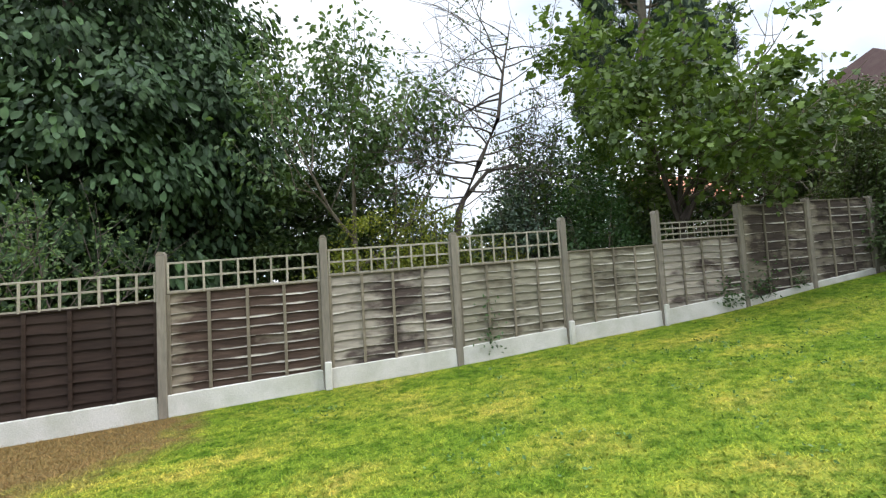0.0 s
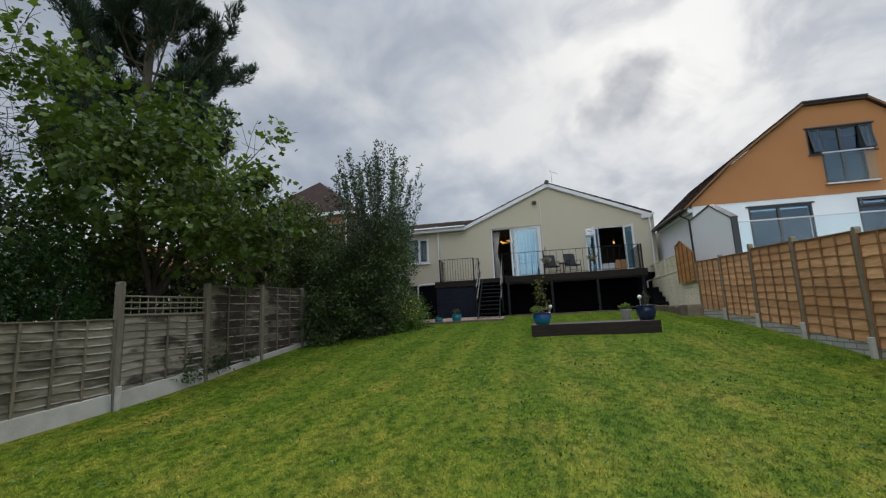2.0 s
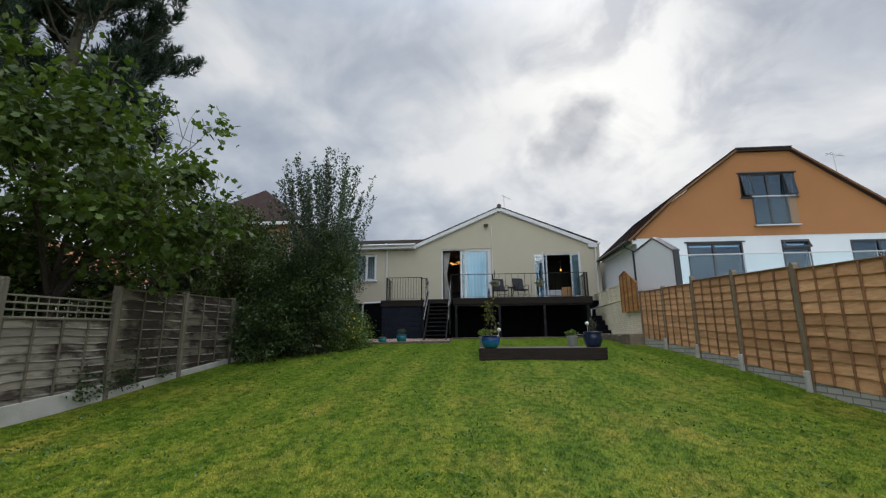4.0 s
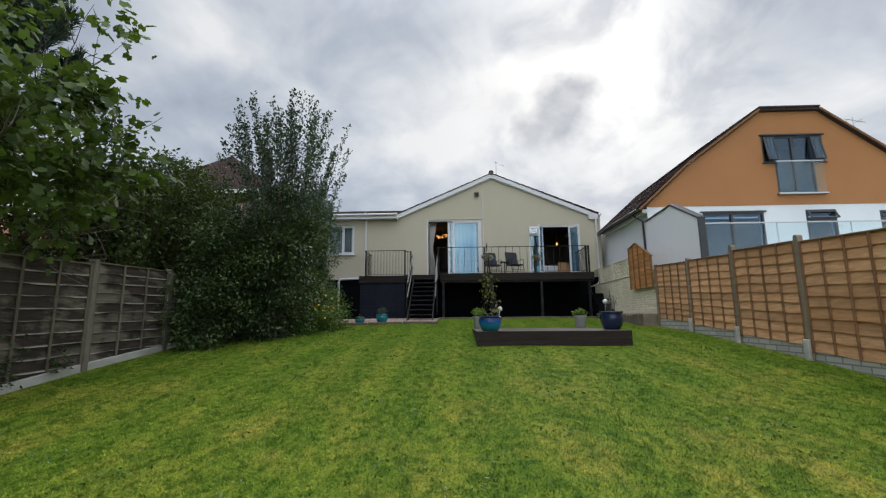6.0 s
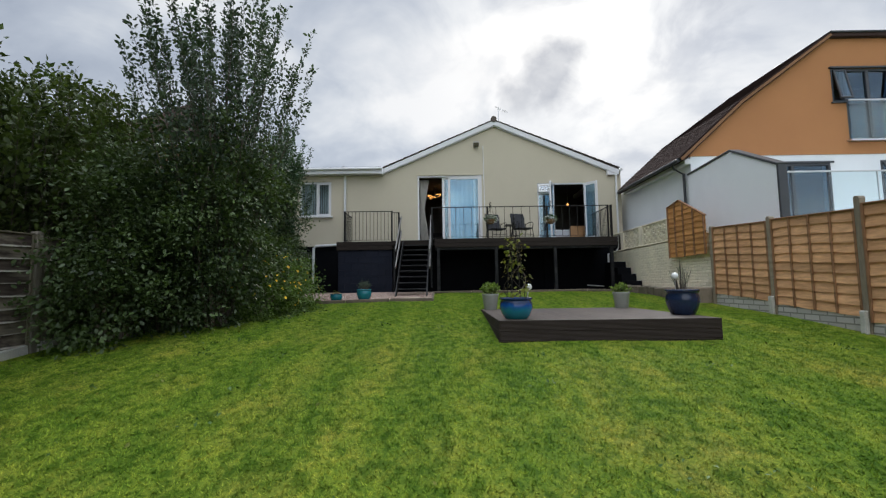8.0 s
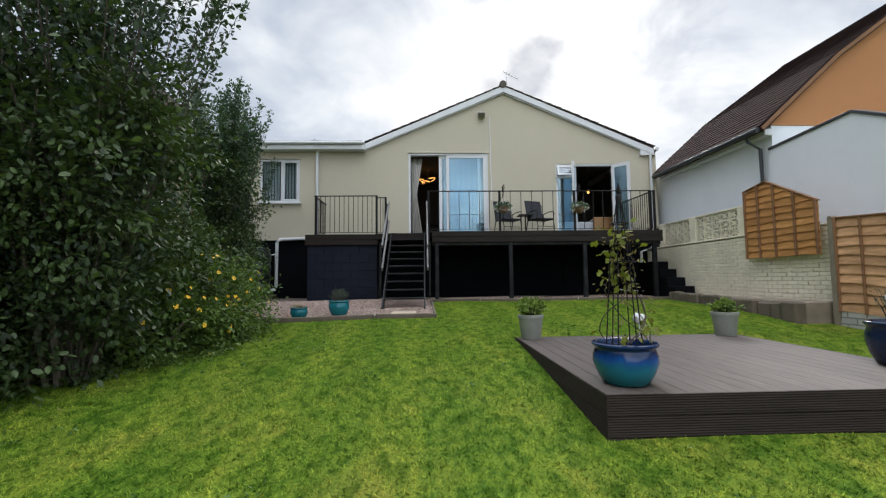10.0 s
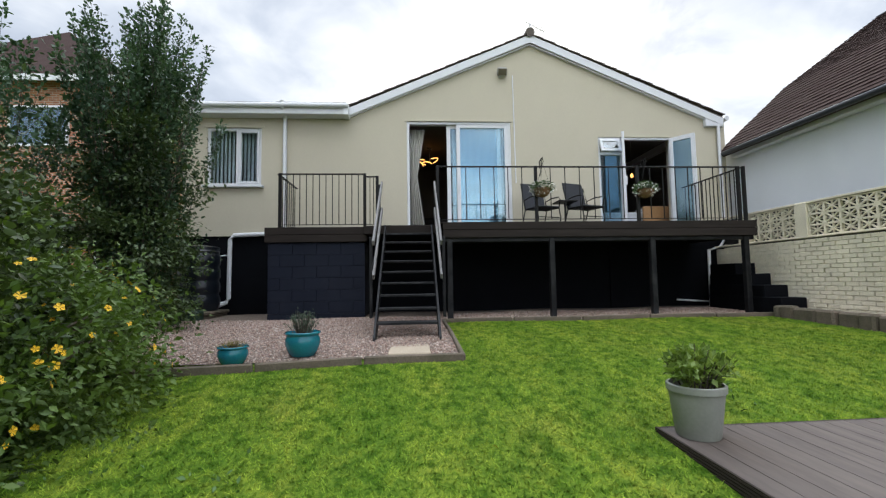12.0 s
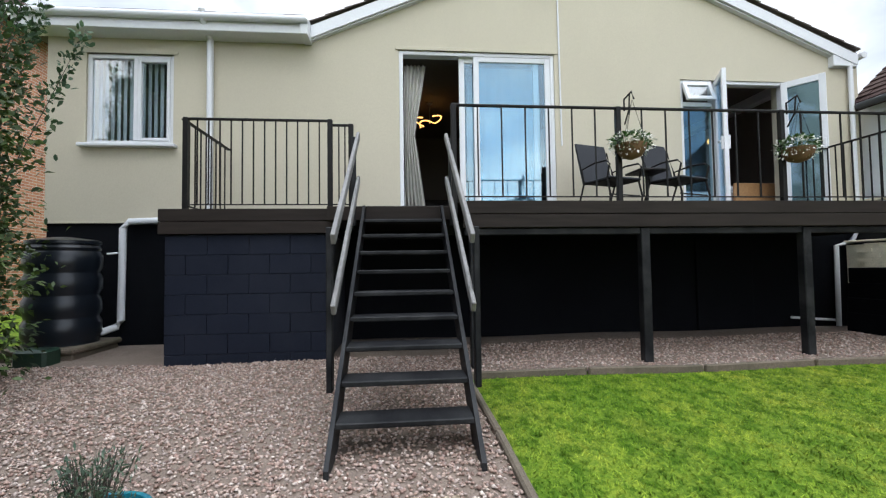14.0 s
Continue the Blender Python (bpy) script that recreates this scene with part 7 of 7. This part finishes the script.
for e in ((9.3, 6.6, 6.0), (9.4, 7.4, 4.5), (7.0, 8.0, 5.9), (7.7, 6.1, 3.9), (8.4, 7.6, 7.2), (8.7, 6.2, 5.4)):
    s0, e = Vector((8.72, 8.5, rnd.uniform(2.4, 3.4))), Vector(e)
    m1 = s0.lerp(e, 0.4) + Vector((0, 0, 0.25))
    sh.tube([s0, m1, s0.lerp(e, 0.75) + Vector((0, 0, 0.2)), e], [0.055, 0.042, 0.026, 0.008], 7, cap=False)
    for k in range(4):
        q = m1.lerp(e, 0.25 * k)
        limbs(sh, [], q, (e - s0).normalized() + Vector((rnd.uniform(-0.6, 0.6), rnd.uniform(-0.6, 0.6), rnd.uniform(-0.1, 0.6))), 0.9, 0.016, 1, rnd, 0.2, (1, 2), 0.7, 0.1, 0.6)
part("limb", sh, TWIG, t, smooth=True)
mesh_part("crown", leaf_mesh("crown", pos, ax, 0.132, LOBED, LEAF_BIG, 0.45, 0.6), t)

# tall pine behind
PNX, PNY = 10.3, 10.8
pn_t = thing("pine_tree", (PNX, PNY, gz(PNX, PNY)), "tall dark pine with upswept needle branches", "tree")
sh, tips, rnd = Shape(), [], random.Random(3)
sh.tube([(PNX, PNY, 1), (PNX - 0.1, PNY, 5.5), (PNX + 0.1, PNY, 10), (PNX + 0.15, PNY, 15.2)], [0.21, 0.17, 0.11, 0.02], 9)
for k in range(58):
    z = 4.6 + 10.2 * (k / 58) ** 0.95
    a = k * 2.4 + rnd.uniform(-0.3, 0.3)
    ln = (3.9 - 3.1 * max(0.0, (z - 8.5) / 6.6)) * rnd.uniform(0.62, 1.05)
    limbs(sh, tips, Vector((PNX, PNY, z)), Vector((math.cos(a), math.sin(a), 0.22)), ln * 0.62, 0.036, 2, rnd, 0.09, (3, 5), 0.50, 0.16, 0.40, 5, 1)
# one long low bough reaching towards the house
limbs(sh, tips, Vector((PNX, PNY, 9.4)), Vector((1, -0.05, 0.22)), 3.3, 0.05, 2, rnd, 0.05, (2, 4), 0.42, 0.05, 0.35, 6, 1)
part("trunk", sh, BARK, pn_t, smooth=True)
pos, ax = around(tips, 6.5, 0.055, 0.8)
mesh_part("needles", leaf_mesh("needles", pos, ax * 0.9 + np.array((0, 0, 0.45)), 0.20, NEEDLES, LEAF_PINE, 0, 0.22), pn_t)

# hedge line behind the panels near the house
shrub("mixed_hedge", "overgrown mixed hedge beyond the fence", [(11.6, 9.0, 3.6, 1.3, 0.9, 2.2), (13.2, 8.7, 3.9, 1.4, 1.0, 2.4), (15.2, 8.8, 3.7, 1.5, 1.1, 2.3), (17.4, 8.9, 3.3, 1.5, 1.1, 2.0), (19.8, 9.0, 3.0, 1.5, 0.9, 1.7)], 46000, 620, 0.2, 0.115, LEAF_BUSH, lump=0.2)

# dark shrub inside the garden
shrub("garden_shrub", "dense dark green rounded garden shrub against the fence", [(12.5, 6.2, 2.2, 0.75, 0.6, 1.1), (12.9, 6.3, 3.3, 0.9, 0.55, 1.2), (13.5, 5.9, 2.4, 1.0, 1.0, 1.25), (13.7, 5.3, 3.7, 1.2, 0.95, 1.5), (14.6, 5.8, 2.5, 1.2, 1.05, 1.35), (15.8, 5.95, 2.4, 1.1, 0.95, 1.2), (14.2, 6.3, 3.6, 1.3, 0.8, 1.0), (15.6, 6.4, 3.4, 1.3, 0.8, 0.9), (16.6, 6.1, 2.3, 0.9, 0.8, 1.0)], 82000, 1100, 0.14, 0.074, LEAF_BUSH, ROUND, lump=0.17)


def fan_bush(name, label, x, y, n, height, spread, size, mat, per, seed, lean=(0, 0)):
    """Upright shoots fanning from one foot, leaved almost to the ground."""
    g = gz(x, y)
    t = thing(name, (x, y, g), label, "shrub")
    rnd, sh, P, A = random.Random(seed), Shape(), [], []
    for k in range(n):
        a, q = rnd.uniform(0, 6.283), rnd.random() ** 0.6
        h = height * (1 - 0.22 * q ** 2) * rnd.uniform(0.78, 1.0)
        out_ = Vector((math.cos(a), math.sin(a), 0)) * spread * q + Vector((*lean, 0)) * h / height
        b = Vector((x + rnd.uniform(-0.15, 0.15), y + rnd.uniform(-0.15, 0.15), g - 0.05))
        p1 = b + out_ * 0.42 + Vector((0, 0, h * 0.42))
        p2 = b + out_ * 0.80 + Vector((0, 0, h * 0.76))
        p3 = b + out_ * 1.06 + Vector((rnd.uniform(-0.08, 0.08), rnd.uniform(-0.08, 0.08), h))
        sh.tube([b, p1, p2, p3], [0.014, 0.009, 0.005, 0.002], 4, cap=False)
        pts = [b, p1, p2, p3]
        for _ in range(per):
            u = rnd.random() ** 0.9 * 2.7 + 0.3
            i = min(int(u), 2)
            c = pts[i].lerp(pts[i + 1], u - i)
            d = (pts[i + 1] - pts[i]).normalized()
            w = 0.27 * max(0.0, 1 - u / 2.3) + 0.032
            o = Vector((rnd.gauss(0, w), rnd.gauss(0, w), rnd.gauss(0, w * 0.6)))
            P.append(c + o)
            A.append(d * 0.7 + o.normalized() * 0.7)
    part("branchwork", sh, TWIG, t)
    mesh_part("foliage", leaf_mesh("foliage", np.array(P), np.array(A), size, ROUND, mat, 0.0, 0.6), t)
    return t


fan_bush("upright_shrub", "tall upright grey-green shrub with pointed shoots", 13.75, 5.25, 78, 6.55, 1.5, 0.072, LEAF_GREY, 270, 6)
for bx, by, bh_, sd in ((11.5, 7.9, 3.7, 41), (12.5, 7.8, 4.2, 42), (13.5, 7.9, 4.7, 43), (14.9, 8.0, 5.0, 44)):
    fan_bush("hedge_shrub", "tall olive-green hedge shrub with upright shoots beyond the fence", bx, by, 60, bh_, 1.15, 0.095, LEAF_OLIVE, 130, sd)
fan_bush("elder_bush", "pale-stemmed bush of upright shoots behind the trellis", 5.5, 9.5, 34, 5.6, 1.3, 0.08, LEAF_OLIVE, 60, 45)
fan_bush("upright_shrub", "tall upright grey-green shrub near the house", 19.85, 6.6, 100, 5.7, 1.2, 0.068, LEAF_TEAL, 330, 8)
fan_bush("upright_shrub", "leafy dark upright shrub beyond the fence end", 18.6, 8.1, 55, 4.9, 1.2, 0.075, LEAF_TEAL, 190, 12)
shrub("side_shrub", "dark leafy shrub in front of the water butt", [(19.3, 6.45, 3.0, 1.0, 0.85, 1.2), (20.2, 6.7, 3.1, 0.65, 0.7, 1.3), (19.7, 6.5, 4.6, 0.8, 0.8, 1.3)], 20000, 240, 0.14, 0.08, LEAF_BUSH)

# yellow flowering shrub at the lawn edge
hy = shrub("hypericum_bush", "low bushy hypericum dotted with yellow flowers", [(14.8, 5.05, 1.9, 0.95, 0.75, 0.85), (16.0, 5.10, 2.1, 0.95, 0.85, 0.90), (16.85, 5.45, 2.15, 0.6, 0.65, 0.75)], 26000, 520, 0.11, 0.062, LEAF_HYPER, lump=0.15)
fs = Shape()
rnd = random.Random(21)
for k in range(95):
    b = rnd.choice([(14.8, 5.05, 1.9, 0.95, 0.75, 0.85), (16.0, 5.10, 2.1, 0.95, 0.85, 0.90), (16.85, 5.45, 2.15, 0.6, 0.65, 0.75)])
    d = Vector((rnd.uniform(-1, 0.7), rnd.uniform(-1.2, 0.1), rnd.uniform(-0.2, 1))).normalized()
    c = Vector((b[0] + d.x * b[3] * 1.1, b[1] + d.y * b[4] * 1.1, b[2] + d.z * b[5] * 1.1))
    s1 = d.cross(Vector((0.3, 0.2, 1))).normalized()
    s2 = d.cross(s1)
    r = rnd.uniform(0.022, 0.036)
    for q in range(5):
        a = q * 2 * math.pi / 5
        u, w = s1 * math.cos(a) + s2 * math.sin(a), s2 * math.cos(a) - s1 * math.sin(a)
        fs.add([c, c + u * r * 0.7 + w * r * 0.4 + d * 0.008, c + u * r + d * 0.004, c + u * r * 0.7 - w * r * 0.4 + d * 0.008], [(0, 1, 2, 3)])
part("flowers", fs, YELLOW_FLOWER, hy, "yellow five-petalled flowers", kind="stuff")

# pot plants
def pot_plant(name, label, x, y, z, h, r, stems, per, size, mat, seed, template=OVAL):
    t = thing(name, (x, y, z), label, "plant")
    rnd, sh, P, A = random.Random(seed), Shape(), [], []
    for k in range(stems):
        a, q = rnd.uniform(0, 6.283), rnd.random() ** 0.7
        b = Vector((x + 0.3 * r * q * math.cos(a), y + 0.3 * r * q * math.sin(a), z - 0.03))
        e = Vector((x + r * q * math.cos(a), y + r * q * math.sin(a), z + h * (1 - 0.4 * q) * rnd.uniform(0.75, 1)))
        m_ = b.lerp(e, 0.55) + Vector((0, 0, h * 0.08))
        sh.tube([b, m_, e], [0.005, 0.004, 0.002], 4, cap=False)
        for _ in range(per):
            u = rnd.uniform(0.25, 1)
            c = b.lerp(m_, u * 2) if u < 0.5 else m_.lerp(e, u * 2 - 1)
            P.append(c + Vector((rnd.gauss(0, 0.015), rnd.gauss(0, 0.015), rnd.gauss(0, 0.012))))
            A.append((e - b).normalized())
    part("branchwork", sh, TWIG, t)
    mesh_part("leaves", leaf_mesh("leaves", np.array(P), np.array(A), size, template, mat, 0.1, 0.9), t)
    return t


pot_plant("pot_shrub", "small green leafy shrub in the grey pot", 15.14, 0.38, PZ + 0.26, 0.33, 0.21, 34, 26, 0.055, LEAF_POT, 1)
gpl = pot_plant("pot_shrub", "green shrub with reddish tips in the grey pot", 15.14, -2.30, PZ + 0.26, 0.27, 0.20, 28, 22, 0.05, LEAF_POT, 2)
pot_plant("pot_shrub", "wispy pale grey stems in the navy planter", 12.98, -2.38, PZ + 0.32, 0.55, 0.17, 26, 16, 0.03, LEAF_GREY, 3, NARROW)
pot_plant("pot_shrub", "grey-green lavender in the turquoise pot", 17.50, 3.40, gz(17.5, 3.40) + 0.24, 0.34, 0.22, 34, 26, 0.034, LEAF_GREY, 4, NARROW)
pot_plant("pot_shrub", "dry brown plants in the small bowl", 17.25, 4.06, gz(17.2, 4.06) + 0.17, 0.11, 0.13, 40, 12, 0.03, LEAF_DRY, 5, NARROW)

# climber on the obelisk
cl = thing("climber", (*BP, PZ + 0.3), "sparse climbing plant with yellowing leaves twined up the obelisk", "climbing plant")
rnd, sh, P, A = random.Random(9), Shape(), [], []
for k in range(5):
    pts = []
    a0 = rnd.uniform(0, 6.28)
    top_z = rnd.uniform(0.7, 1.16)
    for i in range(15):
        u = i / 14
        r = 0.16 * (1 - u) + 0.035
        a = a0 + u * rnd.uniform(5.0, 6.0)
        pts.append(Vector((BP[0] + r * math.cos(a), BP[1] + r * math.sin(a), PZ + 0.32 + u * top_z)))
    sh.tube(pts, [0.005 - 0.003 * i / 14 for i in range(15)], 4, cap=False)
    for i in range(42):
        u = rnd.random() ** 0.75 * 13.9
        j = int(u)
        c = pts[j].lerp(pts[j + 1], u - j)
        o = Vector((rnd.gauss(0, 0.05), rnd.gauss(0, 0.05), rnd.gauss(0, 0.03)))
        P.append(c + o)
        A.append(o.normalized() + Vector((0, 0, -0.2)))
part("branchwork", sh, TWIG, cl)
mesh_part("leaves", leaf_mesh("leaves", np.array(P[:90]), np.array(A[:90]), 0.055, LOBED, LEAF_YELLOW, 0.3, 0.4), cl, "yellow-green leaves")
mesh_part("dry_leaves", leaf_mesh("dry_leaves", np.array(P[90:]), np.array(A[90:]), 0.042, OVAL, LEAF_DRY, 0.4, 0.6), cl, "withered brown leaves")

# flowers and trails of the hanging baskets
for b in BASKETS:
    o = ORIGIN[b]
    c = o + Vector((-0.05, 0, 0.05))
    d = unit(RNG.normal(0, 1, (420, 3)))
    pos = np.array(c) + d * np.array((0.16, 0.19, 0.10)) * RNG.uniform(0.7, 1.1, (420, 1))
    mesh_part("foliage", leaf_mesh("foliage", pos, d, 0.05, OVAL, LEAF_IVY, 0.4, 0.5), b)
    d = unit(RNG.normal(0, 1, (260, 3)))
    pos = np.array(c) + d * np.array((0.19, 0.22, 0.12)) * RNG.uniform(0.85, 1.15, (260, 1)) - np.array((0, 0, 0.02))
    mesh_part("flowers", leaf_mesh("flowers", pos, d, 0.035, OVAL, WHITE_FLOWER, 0.3, 0.8), b, "small white flowers", "stuff")

# ivy at the foot of the left fence
for x, z, w in ((8.0, 0.30, 0.45), (8.75, 0.34, 0.4), (9.7, 0.2, 0.2), (3.25, 0.4, 0.2)):
    g = gz(x, LY - 0.1)
    iv = thing("ivy_patch", (x, LY - 0.1, g), "patch of ivy clinging to the fence foot", "ivy", "ivy on the fence")
    n = int(420 * w)
    pos = np.column_stack([x + RNG.normal(0, w * 0.5, n), LY - 0.09 + RNG.normal(0, 0.02, n), g + 0.1 + np.abs(RNG.normal(0, z, n))])
    mesh_part("leaves", leaf_mesh("leaves", pos, np.tile((0, -1.0, 0.2), (n, 1)), 0.065, OVAL, LEAF_IVY, 0.5, 0.6), iv)

# ---- gravel stones ----
def stones(n, area):
    xa, xb, ya, yb = area
    base = np.array([(1, 0, 0), (-1, 0, 0), (0, 1, 0), (0, -1, 0), (0, 0, 1), (0, 0, -1)], float)
    tf = np.array([(0, 2, 4), (2, 1, 4), (1, 3, 4), (3, 0, 4), (2, 0, 5), (1, 2, 5), (3, 1, 5), (0, 3, 5)])
    x, y = RNG.uniform(xa, xb, n), RNG.uniform(ya, yb, n)
    z = ground_z(x, y) + 0.022 + RNG.uniform(0, 0.012, n)
    s = RNG.uniform(0.007, 0.018, n)[:, None, None] * RNG.uniform(0.6, 1.25, (n, 1, 3)) * np.array((1, 1, 0.7))
    a = RNG.uniform(0, 6.28, n)
    v = base[None] * s * RNG.uniform(0.75, 1.25, (n, 6, 1))
    ca, sa = np.cos(a)[:, None], np.sin(a)[:, None]
    v = np.stack([v[..., 0] * ca - v[..., 1] * sa, v[..., 0] * sa + v[..., 1] * ca, v[..., 2]], -1)
    v = v + np.stack([x, y, z], -1)[:, None]
    return v.reshape(-1, 3), (tf[None] + (np.arange(n) * 6)[:, None, None]).reshape(-1, 3)


v1, f1 = stones(29000, (17.28, 20.95, 1.66, 6.6))
v2, f2 = stones(8000, (19.97, 21.6, -4.3, 1.7))
mesh_part("gravel_stones", fast_mesh("gravel_stones", np.vstack([v1, v2]), np.vstack([f1, f2 + len(v1)]), GRAVEL), bed, "mixed pink, grey and brown gravel", "stuff")

# ---- grass ----
def lawn_blades(n, xr, yr, h, w, seed):
    rg = np.random.default_rng(seed)
    x, y = rg.uniform(*xr, n), rg.uniform(*yr, n)
    keep = ~((x > PX0 - 0.02) & (x < PX1 + 0.02) & (y > PY0 - 0.02) & (y < PY1 + 0.02))
    edge = 17.2 - (y - 1.6) * 0.09
    keep &= ~((x > edge) & (y > 1.58)) & ~(x > 19.88) & (y < LY - 0.10) & (y > RY + 0.07) & ~((x > 16.1) & (y < -4.2))
    x, y = x[keep], y[keep]
    n = len(x)
    z = ground_z(x, y) - 0.004
    a = rg.uniform(0, 6.28, n)
    lean = rg.normal(0, 0.85, (n, 2))
    hh = h * rg.uniform(0.5, 1.35, n)
    ww = w * rg.uniform(0.6, 1.4, n)
    base = np.stack([x, y, z], -1)
    sd = np.stack([np.cos(a) * ww, np.sin(a) * ww, np.zeros(n)], -1)
    tip = base + np.stack([lean[:, 0] * hh, lean[:, 1] * hh, hh], -1)
    v = np.stack([base - sd, base + sd, tip], 1).reshape(-1, 3)
    return v, np.arange(3 * n).reshape(-1, 3)


gv, gf, off = [], [], 0
for args in ((980000, (-1.0, 20), (-4.7, 6.8), 0.022, 0.0054, 1), (40000, (-4.5, -1.0), (2.5, 6.8), 0.030, 0.0060, 2)):
    v, f = lawn_blades(*args)
    gv.append(v)
    gf.append(f + off)
    off += len(v)
gob = new("grass", fast_mesh("grass", np.vstack(gv), np.vstack(gf), BLADE))
tagged(gob, "short mown green grass with yellowed and mossy patches", "grass", kind="stuff")

# broad-leaved weeds and fallen leaves on the lawn
n = 2200
cxy = np.column_stack([np.concatenate([RNG.uniform(0.3, 8, 110), RNG.uniform(0.5, 17, 90)]), RNG.uniform(-4, 6.2, 200)])
idx = (RNG.random(n) ** 1.4 * 200).astype(int)
pos = cxy[idx] + RNG.normal(0, 1, (n, 2)) * RNG.uniform(0.05, 0.13, 200)[idx][:, None]
ok = ~((pos[:, 0] > 12.1) & (pos[:, 0] < 15.5) & (pos[:, 1] < 0.7))
pos = pos[ok]
p3 = np.column_stack([pos, ground_z(pos[:, 0], pos[:, 1]) + 0.018])
weeds = new("lawn_weeds", leaf_mesh("lawn_weeds", p3, np.tile((0, 0, 0.9), (len(p3), 1)), 0.042, OVAL, LEAF_WEED, 0.6, 1.0))
tagged(weeds, "flat rosettes of broad-leaved weeds in the lawn", "weeds", kind="stuff")
n = 150
pos = np.column_stack([RNG.uniform(2, 17, n), np.concatenate([RNG.uniform(4.2, 6.6, n // 2), RNG.uniform(-4, 6, n - n // 2)])])
ok = ~((pos[:, 0] > 12.1) & (pos[:, 0] < 15.5) & (pos[:, 1] < 0.7))
pos = pos[ok]
p3 = np.column_stack([pos, ground_z(pos[:, 0], pos[:, 1]) + 0.03])
fallen = new("fallen_leaves", leaf_mesh("fallen_leaves", p3, np.tile((0, 0, 0.1), (len(p3), 1)), 0.055, OVAL, LEAF_YELLOW, 0, 1.0))
tagged(fallen, "scattered pale fallen leaves on the lawn", "fallen leaves", kind="stuff")
